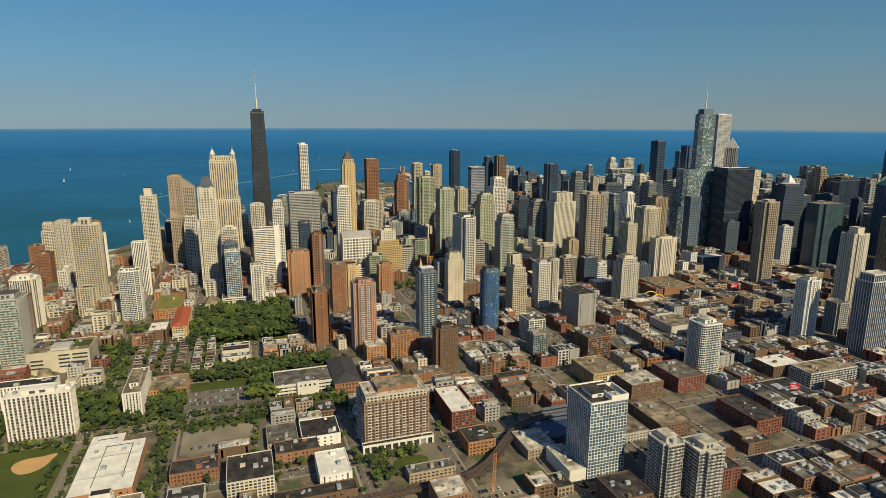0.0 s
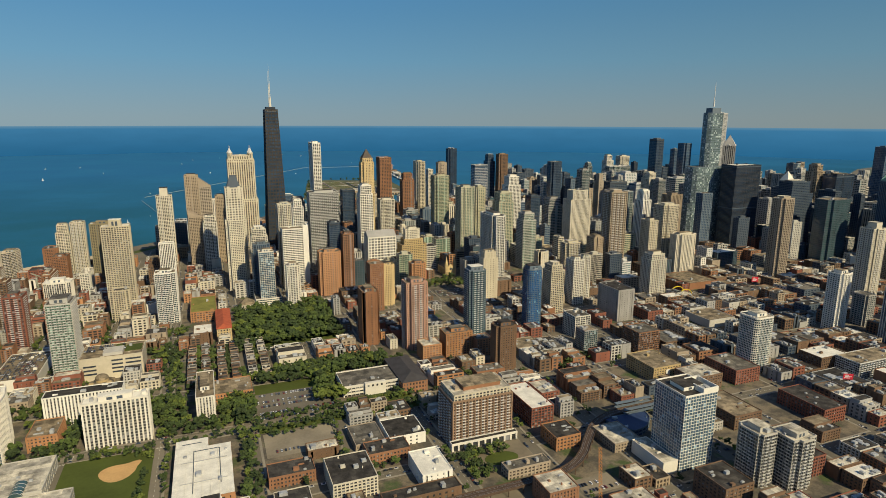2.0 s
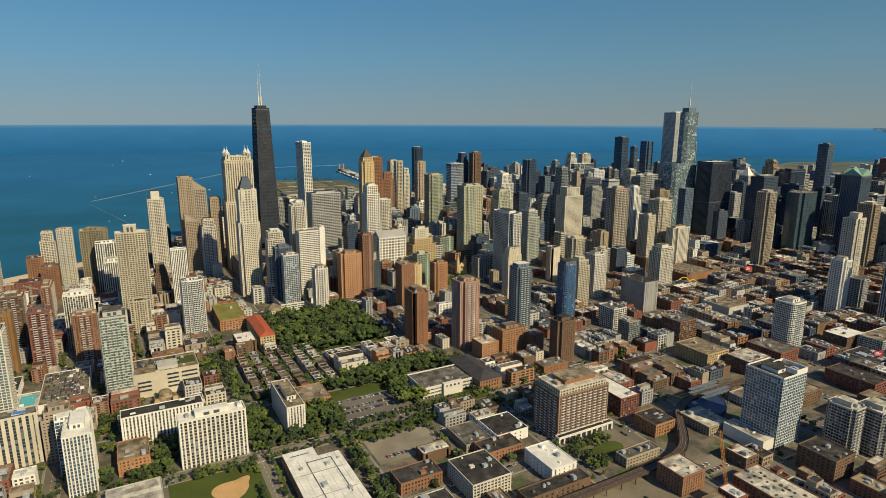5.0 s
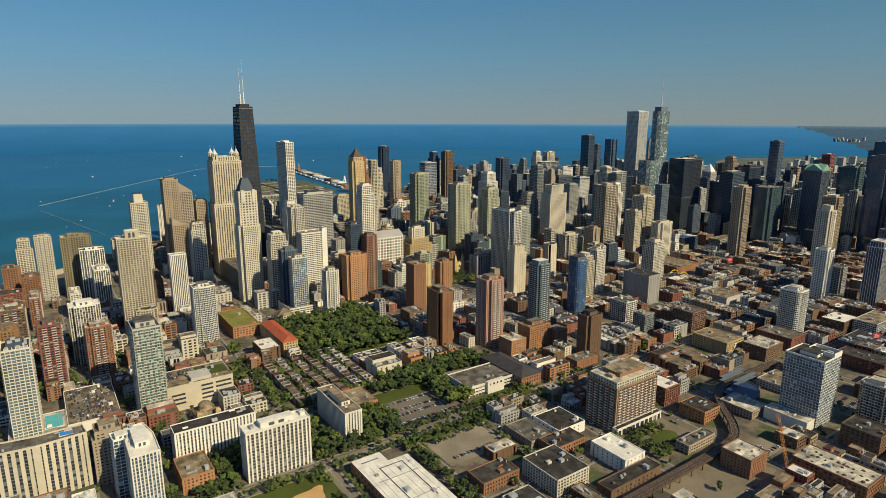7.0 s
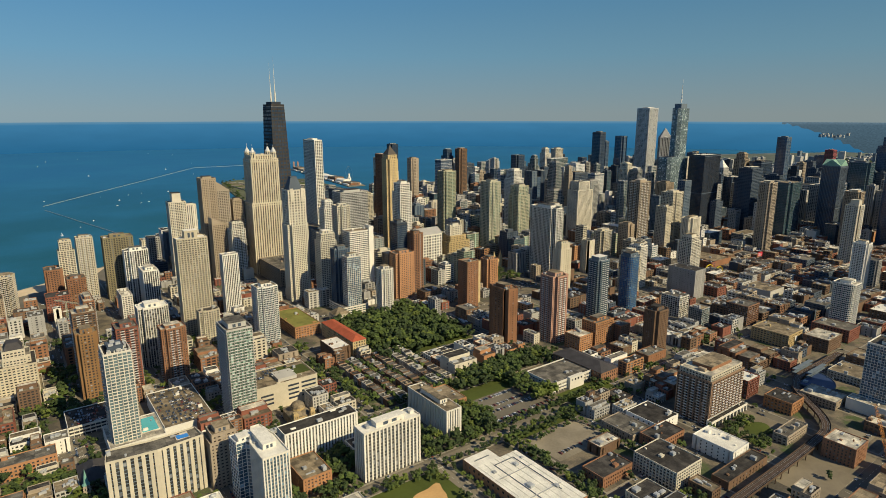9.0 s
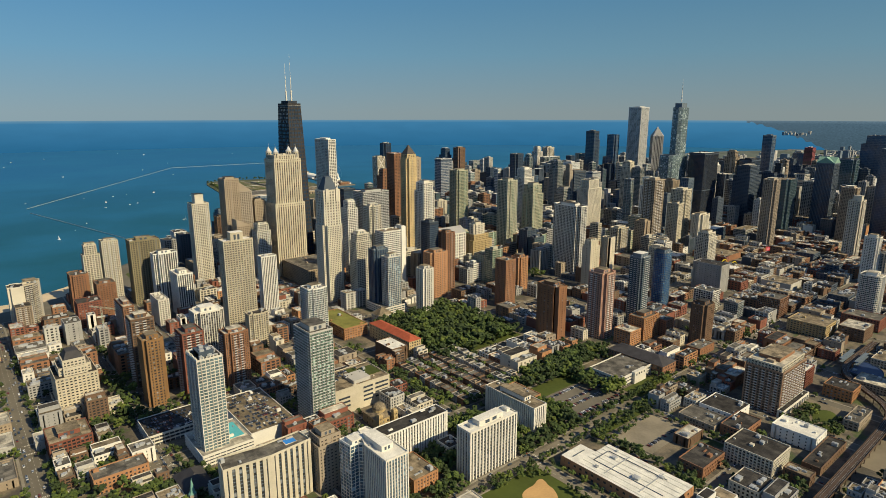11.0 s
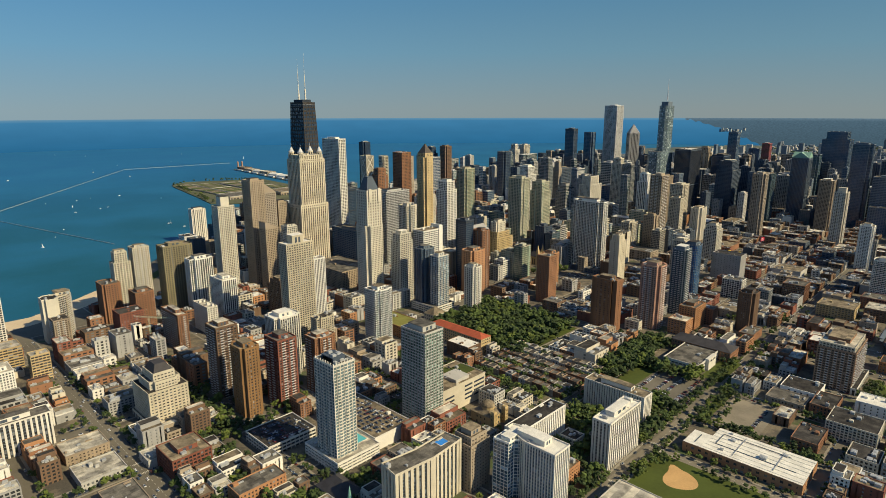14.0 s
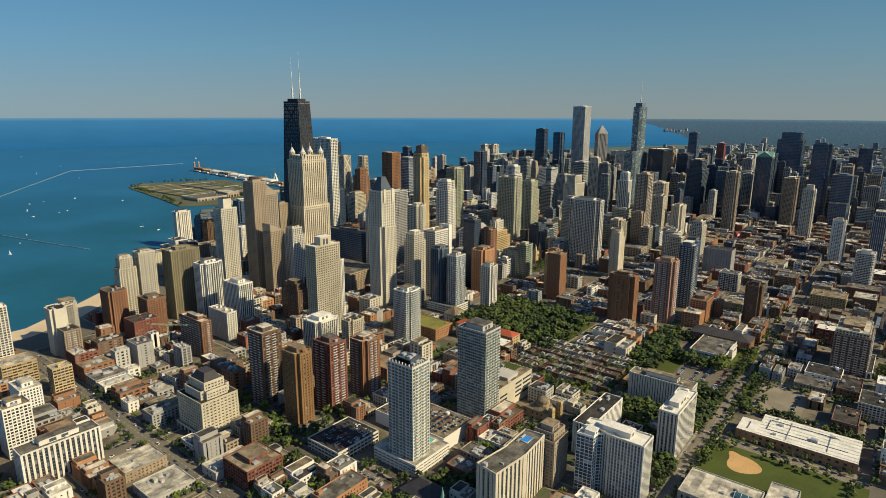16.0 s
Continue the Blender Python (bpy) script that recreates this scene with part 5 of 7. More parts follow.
tower(1100, 543, 1144, 595, 159, 'curtain', 'darkblue')
tower(1045, 585, 1076, 622, 112, 'curtain', 'teal')
tower(921, 806, 941, 826, 94, 'punch', 'grey', top=pale_pyramid)
tower(360, 1272, 380, 1292, 112, 'slots', 'cream', top=cross_braces)
tower(1159, 792, 1181, 814, 152, 'curtain', 'darkblue', shape='plain')
tower(1390, 780, 1412, 800, 115, 'bands', 'crimson', shape='plain')
tower(1296, 420, 1320, 448, 119, 'curtain', 'darkblue')
tower(1010, 616, 1036, 650, 72, 'curtain', 'blueglass')
tower(1509, 840, 1534, 870, 93, 'curtain', 'darkblue')
tower(747, 660, 794, 690, 111, 'bands', 'darkglass')
tower(974, 790, 993, 814, 122, 'grid', 'tan', pent=1)
tower(984, 760, 1031, 786, 106, 'curtain', 'black')
tower(740, 593, 787, 619, 93, 'curtain', 'darkgreen')
tower(820, 553, 848, 581, 119, 'fins', 'darkblue', top=green_gable, label='tall blue glass tower under a pale green gabled roof')
tower(618, 451, 641, 468, 84, 'balc', 'cream', pent=3)
tower(719, 740, 777, 764, 36, 'bands', 'greyglass')
tower(658, 620, 710, 640, 13, 'bands', 'greyglass')
tower(491, 395, 508, 411, 58, 'balc', 'white', pent=1)
tower(533, 395, 548, 411, 32, 'grid', 'greyglass')
tower(509, 350, 536, 366, 73, 'fins', 'blueglass')
tower(900, 770, 940, 800, 78, 'grid', 'darkglass')
tower(804, 456, 834, 486, 148, 'curtain', 'darkblue', shape='plain')
tower(1190, 700, 1222, 730, 80, 'grid', 'greyglass')
tower(575, 869, 601, 890, 83, 'grid', 'greyglass')
tower(720, 978, 750, 1000, 79, 'grid', 'silver')
tower(500, 650, 526, 672, 90, 'grid', 'cream')

# foreground blocks
tower(176, 263, 200, 288, 48, 'fineframe', 'whiteblue', top=white_crown)
tower(165, 264, 175.8, 292, 8, 'solid', 'white', roof=ROOF_PALE)
tower(332, 351, 353, 370, 47, 'slabs', 'whiteglass', pent=1, poly=rounded(332, 351, 353, 370, 4))
tower(121, 340, 138, 379, 14, 'grid', 'red', roof=ROOF_WHITE)
tower(140, 258, 152, 272, 7, 'punch', 'brown')
tower(153, 256, 163, 270, 5, 'punch', 'tan')
tower(5, 291, 49, 301, 5, 'blank', 'brown', roof=ROOF_DARK)
tower(79, 293, 107, 302, 6, 'punch', 'tan', roof=ROOF_GREY)
tower(116, 211, 138, 250, 9, 'punch', 'rust', roof=ROOF_PALE, top=roof_pads)
tower(205, 235, 219, 252, 32, 'slabs', 'concrete', pent=1, shape='notch', roof=ROOF_PALE)
tower(220.5, 225, 238, 243, 30, 'slabs', 'concrete', pent=1, shape='bay', roof=ROOF_PALE)
tower(62, 336, 104, 361, 31, 'balc', 'hotel', top=hotel_top, name='hotel', label='tan brick hotel block with stacked balconies and a set-back top')
tower(60, 332, 106, 336, 5, 'gridbig', 'white')
tower(-186, 426, -169, 450, 10, 'punch', 'orange')
tower(-79, 454, -50, 480, 7, 'punch', 'orange')
tower(-92, 580, -76, 605, 12, 'blank', 'brown', roof=ROOF_WHITE)
tower(-233.5, 531, -203, 590, 9, 'solid', 'white', roof=ROOF_TAN)
tower(-265, 526.5, -233.8, 560, 8, 'bands', 'white', roof=ROOF_PALE)
tower(30, 302, 48, 328, 9, 'blank', 'white', roof=ROOF_WHITE)
tower(-19, 308, 6, 336, 11, 'grid', 'cream', roof=ROOF_DARK)
tower(8, 336, 34, 351, 7, 'punch', 'rust')
tower(25, 350, 49, 374, 7, 'blank', 'white')
tower(4, 353, 23, 378, 5, 'punch', 'tan')
tower(-50, 333, -24, 348, 7, 'punch', 'rust')
tower(-25, 355, -6, 365, 6, 'blank', 'brown')
tower(112, 472, 137, 488, 22, 'punch', 'orange', pent=1)
tower(138, 465, 152, 478, 16, 'punch', 'rust')
tower(91, 472, 108, 489, 14, 'punch', 'orange')
tower(118, 421, 143, 434, 7, 'blank', 'rust')
tower(121, 309, 139, 328, 9, 'punch', 'orange')
tower(85, 258, 103, 276, 12, 'punch', 'rust')
tower(171, 225, 191, 247, 14, 'punch', 'brown')
tower(303, 340, 328, 372, 12, 'punch', 'red')
tower(154, 294, 174, 318, 6, 'punch', 'tan', roof=ROOF_PALE)
tower(387, 332, 417, 353, 13, 'punch', 'brown')
tower(308, 271, 329, 307, 11, 'punch', 'red')
tower(169, 304, 203, 326, 5, 'bands', 'darkblue', roof=ROOF_NAVY, poly=[(178, 305)] + [(178 + 24 * math.sin(a), 326 - 21 * math.cos(a)) for a in np.linspace(0.15, 1.5, 9)] + [(169, 326), (170, 312)], label='low hall with a curved dark blue roof beside the railway')
tower(212, 292, 240, 322, 6, 'punch', 'concrete', roof=ROOF_TAN)
tower(246, 288, 270, 322, 10, 'punch', 'brown', roof=ROOF_TAN)
tower(262, 341, 290, 362, 12, 'punch', 'brown')
tower(246, 367, 273, 400, 12, 'punch', 'yellow')
tower(311, 497, 331, 531, 33, 'blank', 'grey', shape='plain')
tower(244, 473, 261, 494, 21, 'finbalc', 'white')
tower(233, 442, 247, 456, 19, 'frame', 'greyglass')
tower(273, 418, 296, 440, 20, 'frame', 'rust')
tower(385, 448, 418, 481, 8, 'solid', 'concrete', roof=ROOF_TAN, label='low flat-roofed concrete hall with a broad pale fascia')
tower(468, 562, 512, 612, 8, 'solid', 'rust', roof=ROOF_TAN)
tower(400, 310, 448, 330, 15, 'slabs', 'concrete')

# the northern side street
tower(-320.5, 656.5, -291, 690, 4, 'gridbig', 'cream')
tower(-319, 658.5, -293, 688, 25, 'punch', 'cream', shape='notch')
tower(-316, 661, -296, 686, 30, 'punch', 'cream', shape='notch')
tower(-313, 664, -299, 683, 35, 'punch', 'cream', shape='plain')
tower(-371, 651, -347, 672, 6, 'punch', 'tan')
tower(-324, 717, -304, 728, 6, 'punch', 'darkglass')
tower(-283, 572, -249, 600, 7, 'bands', 'white', roof=ROOF_DARK)
tower(-319, 539, -291, 552, 9, 'punch', 'orange')
tower(-338, 613, -312, 628, 5, 'blank', 'concrete')
tower(-372, 617, -348, 640, 5, 'punch', 'concrete')
tower(-368, 577, -350, 603, 5, 'blank', 'tan')
tower(-404, 729, -389, 745, 32, 'grid', 'white', pent=1, shape='plain')
tower(-384, 770, -371, 792, 24, 'grid', 'white', pent=1, shape='plain')
tower(-369, 880, -356, 893, 53, 'grid', 'white', shape='plain')
tower(-377, 834, -354, 854, 20, 'bands', 'yellow', roof=ROOF_PALE)
tower(-356, 796, -343, 807, 22, 'bands', 'yellow', roof=ROOF_PALE)
tower(-273, 896, -256, 919, 40, 'punch', 'rust')
tower(-277, 841, -256, 861, 25, 'punch', 'red')
tower(-256, 859, -239, 878, 36, 'punch', 'rust')
tower(-250, 778, -241, 814, 32, 'balc', 'rust', pent=1)
tower(-216, 795, -206, 825, 27, 'grid', 'white')
tower(-192, 811, -177, 837, 45, 'fins', 'white', pent=1)
tower(-143, 787, -130, 813, 38, 'punch', 'brown')
tower(-294, 800, -281, 819, 20, 'blank', 'grey')
tower(-324, 864, -311, 881, 25, 'balc', 'tan')
tower(-327, 878, -314, 896, 41, 'solid', 'cream', poly=[(-327, 889), (-324, 878), (-314, 886), (-317, 896)], label='blank cream end wall of a curved lakeside apartment block')
tower(-314, 885, -298, 914, 40, 'slabs', 'cream', poly=[(-313.8, 886), (-306, 889), (-301, 896), (-298.5, 906), (-303, 914), (-309, 908), (-316.6, 896)])
tower(-171, 682, -153, 694, 32, 'grid', 'cream')
tower(-214, 620, -196, 637, 43, 'balc', 'rust', shape='notch')

# lakeside blocks
tower(34, 882, 57, 945, 50, 'bands', 'darkblue', shape='plain')
tower(-20, 1183, 2, 1200, 46, 'bands', 'darkblue')
tower(-40, 1125, -24, 1141, 45, 'punch', 'brown', pent=1)
tower(-78, 1086, -46, 1102, 24, 'punch', 'tan')
tower(62, 1200, 84, 1222, 58, 'curtain', 'darkblue')
tower(-96, 1012, -70, 1036, 18, 'punch', 'concrete')
tower(-128, 968, -104, 990, 16, 'punch', 'tan')
tower(20, 1085, 40, 1105, 60, 'grid', 'cream', pent=1)
tower(48, 1120, 66, 1138, 55, 'punch', 'rust')
tower(-40, 1040, -22, 1056, 48, 'grid', 'white')
tower(60, 1060, 84, 1080, 70, 'grid', 'greyglass')
tower(110, 1090, 130, 1112, 62, 'punch', 'tan')
tower(150, 1060, 172, 1082, 80, 'curtain', 'darkglass')
tower(210, 1080, 236, 1100, 66, 'grid', 'cream')
tower(110, 1180, 128, 1196, 50, 'grid', 'white')

# ---- podiums, decks and signs of the northern side ----
POOL = surface("pool_water", (0.10, 0.42, 0.45), 0.15, 0.2, 1.0, 0.1, 0.0)
POOL_BLUE = surface("pool_blue", (0.04, 0.22, 0.60), 0.2, 0.2, 1.0, 0.1, 0.0)
COURT = surface("blue_sports_court", (0.02, 0.09, 0.35), 0.7, 0.1, 1.0, 0.15, 0.0)
SIGN_RED = surface("red_sign_board", (0.50, 0.03, 0.05), 0.5, 0.2, 1.0, 0.1, 0.0)
SIGN_BLUE = surface("blue_sign_board", (0.05, 0.20, 0.48), 0.5, 0.2, 1.0, 0.1, 0.0)
CRANE_ORANGE = surface("orange_crane_paint", (0.50, 0.20, 0.04), 0.5, 0.3, 1.0, 0.2, 0.0)
CRANE_GREEN = surface("pale_green_crane_paint", (0.42, 0.52, 0.40), 0.5, 0.3, 1.0, 0.2, 0.0)


def pool(x0, y0, x1, y1, z, mat, label):
    thing = new("swimming_pool")
    tagged(thing, label, "pool")
    g = Geo()
    g.ngon([(x0, y0, z + 0.12), (x1, y0, z + 0.12), (x1, y1, z + 0.12), (x0, y1, z + 0.12)])
    part("water_surface", g, [mat], thing)
    for a, b, c, d in ((x0 - 0.4, y0 - 0.4, x1 + 0.4, y0), (x0 - 0.4, y1, x1 + 0.4, y1 + 0.4), (x0 - 0.4, y0, x0, y1), (x1, y0, x1 + 0.4, y1)):
        g = Geo()
        g.box(a, b, z, c, d, z + 0.22)
        part("coping", g, [ROOF_PALE], thing)


def billboard(x, y, z, w, h, turn, mat, label):
    thing = new("billboard")
    thing.matrix_basis = pose(x, y, z, 0, 0, turn)
    tagged(thing, label, "sign")
    g = Geo()
    g.box(-w / 2, -0.1, 0, w / 2, 0.1, h)
    part("panel", g, [mat], thing)
    for k, (a, b) in enumerate(((-0.38, 0.2), (-0.3, 0.34), (-0.36, 0.05))):
        g = Geo()
        g.box(a * w, -0.16, h * (0.2 + 0.24 * k), b * w, -0.1, h * (0.32 + 0.24 * k))
        part("bar", g, [WALL["palegrey"]], thing)
    for s in (-0.35, 0.35):
        g = Geo()
        g.box(s * w - 0.1, 0.1, -1.5, s * w + 0.1, 0.3, h)
        part("post", g, [UNIT_METAL], thing)


def lattice(g, a, b, w, step):
    """A square lattice boom from a to b."""
    a, b = Vector(a), Vector(b)
    u = (b - a).normalized()
    s = u.cross(Vector((0.3, 0.9, 0.31))).normalized() * w / 2
    t = u.cross(s).normalized() * w / 2
    n = max(2, int((b - a).length / step))
    bar = 0.09

    def rod(p, q):
        d = (q - p).normalized()
        m = d.cross(Vector((0.2, 0.35, 0.9))).normalized() * bar
        k = d.cross(m).normalized() * bar
        g.boxes(tuple(p - m / 2 - k / 2), tuple(m), tuple(k), tuple(q - p))
    for c in (s + t, s - t, -s - t, -s + t):
        rod(a + c, b + c)
    ring4 = (s + t, s - t, -s - t, -s + t)
    for i in range(n):
        p, q = a + (b - a) * i / n, a + (b - a) * (i + 1) / n
        for j in range(4):
            rod(p + ring4[j], q + ring4[(j + 1) % 4])


def crane(base, top, w, mat, label, jib=None):
    thing = new("crane")
    tagged(thing, label, "crane")
    g = Geo()
    lattice(g, base, top, w, w * 1.3)
    part("mast", g, [mat], thing)
    g = Geo()
    g.box(base[0] - 1.6, base[1] - 1.2, base[2] - 0.0, base[0] + 1.6, base[1] + 1.2, base[2] + 1.6)
    part("cab", g, [mat], thing)
    if jib:
        g = Geo()
        lattice(g, jib[0], jib[1], w * 0.8, w)
        part("jib", g, [mat], thing)


pool(-245.5, 536, -236, 556, 8.0, POOL, "pale turquoise rooftop pool beside a white tower")
pool(-238, 470, -232, 475, 32.0, POOL_BLUE, "bright blue rooftop pool on a striped slab")
sheet("sports_court", [(-264, 694), (-250, 694), (-250, 706), (-264, 706)], 0.3, COURT, "blue painted sports court between towers", depth=0.2)
billboard(-206.5, 530.6, 4.4, 5.0, 3.2, 0, SIGN_BLUE, "blue mural panel on a white wall")
billboard(551, 541, 8.0, 8.0, 6.0, -20, SIGN_RED, "pinkish red billboard above low roofs")
billboard(372, 300, 11.0, 7.0, 4.5, -30, SIGN_RED, "red billboard on a brick building")
billboard(260, 366.6, 5.0, 4.0, 4.5, 0, ROOF_WHITE, "white poster panel on a buff wall")
crane((110, 248, 0.1), (118, 262, 30), 1.3, CRANE_ORANGE, "tall orange lattice crane on a building site")
crane((-262, 812, 0.1), (-262, 812, 26), 1.2, CRANE_GREEN, "pale green tower crane above the side streets", ((-270, 824, 26), (-246, 786, 27)))


def arch_restaurant(x, y):
    """A low restaurant between two tall yellow arches."""
    thing = new("restaurant")
    thing.location = (x, y, 0.1)
    tagged(thing, "low pale restaurant between two tall yellow arches", "restaurant")
    g = Geo()
    facade(g, [(-9, -6), (9, -6), (9, 6), (-9, 6)], 0, 1, 3.6, 2.4, 0.4, 1.2, 0.2)
    part("facade", g, [WALL["white"], GLASS["dark"], WALL["white"]], thing, kind="stuff")
    roof_parts(thing, [(-9, -6), (9, -6), (9, 6), (-9, 6)], 3.6, WALL["white"], ROOF_PALE, random.Random(3), 2)
    for sy in (-6.6, 6.6):
        g = Geo()
        arc = [(11 * math.cos(a), 9.5 * math.sin(a)) for a in np.linspace(math.pi, 0, 13)]
        for (a, b), (c, d) in zip(arc, arc[1:]):
            g.boxes((a, sy - 0.4, b), (c - a, 0, d - b), (0, 0.8, 0), (0, 0, 0.9))
        part("arch", g, [SIGN_YELLOW], thing, "yellow parabolic arch")
    TAKEN.append((x - 12, y - 8, x + 12, y + 8))


SIGN_YELLOW = surface("yellow_arch_paint", (0.55, 0.42, 0.02), 0.5, 0.2, 1.0, 0.1, 0.0)
arch_restaurant(440, 546)


def hip_building(x0, y0, x1, y1, h, roof_h, wall, roof, label):
    """A brick building under a hipped or gabled roof."""
    cx, cy = (x0 + x1) / 2, (y0 + y1) / 2
    a, b = (x1 - x0) / 2, (y1 - y0) / 2
    thing = new("hip_roofed_building")
    thing.location = (cx, cy, 0.1)
    tagged(thing, label, "building")
    g = Geo()
    n = max(1, round(h / 2.6))
    facade(g, [(-a, -b), (a, -b), (a, b), (-a, b)], 0, n, h / n, 2.6, 1.3, h / n * 0.45, 0.2)
    part("facade", g, [wall, GLASS["dark"], wall], thing, kind="stuff")
    g = Geo()
    e, k = 0.5, min(a, b)
    lo = [(-a - e, -b - e, h), (a + e, -b - e, h), (a + e, b + e, h), (-a - e, b + e, h)]
    if a > b:
        r0, r1 = (-a + k, 0, h + roof_h), (a - k, 0, h + roof_h)
        faces = [[lo[0], lo[1], r1, r0], [lo[2], lo[3], r0, r1], [lo[1], lo[2], r1, r1], [lo[3], lo[0], r0, r0]]
    else:
        r0, r1 = (0, -b + k, h + roof_h), (0, b - k, h + roof_h)
        faces = [[lo[1], lo[2], r1, r0], [lo[3], lo[0], r0, r1], [lo[0], lo[1], r0, r0], [lo[2], lo[3], r1, r1]]
    for f in faces:
        pts = [p for i, p in enumerate(f) if p != f[i - 1]]
        g.ngon(pts)
    part("roof", g, [roof], thing)
    TAKEN.append((x0, y0, x1, y1))


ROOF_RED = surface("red_clay_roof", (0.36, 0.085, 0.04), 0.85, 0.2, 1.5, 0.3, 0.1)
ROOF_SLATE = surface("dark_slate_roof", (0.055, 0.052, 0.055), 0.8, 0.2, 1.5, 0.35, 0.1)
hip_building(-72, 583, -59, 645, 13, 3.0, WALL["yellow"], ROOF_RED, "buff brick hall under a red hipped roof")
hip_building(-283, 500, -268, 522, 6, 6.0, WALL["tan"], ROOF_SLATE, "stone church with a steep dark slate roof")


def domed_church(x, y):
    """A small buff church: nave, twin square towers in front and a ribbed dome."""
    thing = new("church")
    thing.location = (x, y, 0.1)
    tagged(thing, "small buff brick church with twin towers and a low dome", "church")
    g = Geo()
    facade(g, [(-7, -5), (7, -5), (7, 12), (-7, 12)], 0, 2, 3.4, 3.4, 2.2, 1.7, 0.3)
    part("nave", g, [WALL["yellow"], GLASS["dark"], WALL["yellow"]], thing, kind="stuff")
    g = Geo()
    g.prism([(-7.3, -5.3), (7.3, -5.3), (7.3, 12.3), (-7.3, 12.3)], 6.8, 9.4, 0, True, 0.55)
    part("roof", g, [ROOF_TAN], thing)
    g = Geo()
    g.prism(ring(0, 3, 4.6, 4.6, 12), 8.2, 11.0, 1, False)
    for k in range(5):
        a, b = radians(18 * k), radians(18 * (k + 1))
        g.prism(ring(0, 3, 4.8 * math.cos(a), 4.8 * math.cos(a), 12), 11 + 3.6 * math.sin(a), 11 + 3.6 * math.sin(b), 0, k == 4, max(0.02, math.cos(b) / math.cos(a)))
    part("dome", g, [ROOF_TAN, WALL["yellow"]], thing, "tan ribbed dome")
    for sx in (-7.5, 4.3):
        g = Geo()
        facade(g, [(sx, -8.4), (sx + 3.2, -8.4), (sx + 3.2, -5.2), (sx, -5.2)], 0, 4, 2.7, 1.6, 0.7, 1.3, 0.25)
        g.prism([(sx - 0.2, -8.6), (sx + 3.4, -8.6), (sx + 3.4, -5.0), (sx - 0.2, -5.0)], 10.8, 12.0, 0, True, 0.7)
        part("bell_tower", g, [WALL["yellow"], GLASS["dark"], WALL["yellow"]], thing)
    TAKEN.append((x - 8, y - 9, x + 8, y + 13))


domed_church(-155, 503)
COPPER = surface("green_copper", (0.16, 0.33, 0.27), 0.6, 0.4, 2.0, 0.25, 0.1)


def copper_spire(x, y):
    thing = new("church_steeple")
    thing.location = (x, y, 0.1)
    tagged(thing, "stone church steeple with a thin green copper spire", "steeple")
    g = Geo()
    facade(g, [(-1.7, -1.7), (1.7, -1.7), (1.7, 1.7), (-1.7, 1.7)], 0, 3, 3.0, 1.7, 0.8, 1.5, 0.25)
    part("tower_shaft", g, [WALL["tan"], GLASS["dark"], WALL["tan"]], thing)
    g = Geo()
    g.prism(ring(0, 0, 2.1, 2.1, 8), 9, 10, 0, True, 0.7)
    g.prism(ring(0, 0, 1.4, 1.4, 8), 10, 18, 0, True, 0.04)
    part("spire", g, [COPPER], thing)
    TAKEN.append((x - 2, y - 2, x + 2, y + 2))


def twin_spired_church(x, y):
    """A pale stone church: gabled front with a rose window between two slender towers, and a long nave behind."""
    thing = new("church")
    thing.location = (x, y, 0.1)
    tagged(thing, "pale yellow stone church with twin slender spires and a rose window", "church")
    wall, dark = WALL["yellow"], GLASS["dark"]
    g = Geo()
    facade(g, [(-5, 2), (5, 2), (5, 34), (-5, 34)], 0, 1, 11, 3.6, 2.0, 3.0, 0.4)
    part("nave", g, [wall, dark, wall], thing)
    g = Geo()
    g.quads([[(-5.5, 2, 11), (-5.5, 34, 11), (0, 34, 17), (0, 2, 17)], [(5.5, 34, 11), (5.5, 2, 11), (0, 2, 17), (0, 34, 17)]])
    g.ngon([(5.5, 34, 11), (0, 34, 17), (-5.5, 34, 11)])
    part("nave_roof", g, [ROOF_SLATE], thing, "dark slate gable roof")
    g = Geo()
    for yy in (0.6, 2.2):
        g.ngon([(-4, yy, 0), (4, yy, 0), (4, yy, 13.5), (0, yy, 18), (-4, yy, 13.5)])
    g.quads([[(-4, 0.6, 13.5), (0, 0.6, 18), (0, 2.2, 18), (-4, 2.2, 13.5)], [(0, 0.6, 18), (4, 0.6, 13.5), (4, 2.2, 13.5), (0, 2.2, 18)]])
    front = part("front_gable", g, [wall], thing)
    g = Geo()
    disc = [(1.7 * math.cos(a), 1.7 * math.sin(a)) for a in np.linspace(0, 2 * math.pi, 17)[:-1]]
    g.ngon([(a, 0.5, 11 + b) for a, b in disc])
    part("rose_window", g, [dark], front)
    g = Geo()
    g.box(-1.2, 0.4, 0, 1.2, 0.6, 3.6)
    part("doorway", g, [WALL["brown"]], front)
    for side in (-5.6, 5.6):
        g = Geo()
        facade(g, [(side - 1.8, 0), (side + 1.8, 0), (side + 1.8, 3.6), (side - 1.8, 3.6)], 0, 4, 4.6, 1.8, 1.0, 2.0, 0.3)
        shaft = part("tower_shaft", g, [wall, dark, wall], thing)
        g = Geo()
        g.prism([(side - 1.7, 0.1), (side + 1.7, 0.1), (side + 1.7, 3.5), (side - 1.7, 3.5)], 18.4, 28, 0, True, 0.05)
        part("spire", g, [wall], shaft)
        for a, b in ((-1.5, 0.3), (1.5, 0.3), (-1.5, 3.3), (1.5, 3.3)):
            g = Geo()
            g.prism(ring(side + a, b, 0.35, 0.35, 4), 18.4, 21.5, 0, True, 0.1)
            part("pinnacle", g, [wall], shaft)
    TAKEN.append((x - 9, y - 2, x + 9, y + 36))


copper_spire(-281, 494)
twin_spired_church(219, 723)
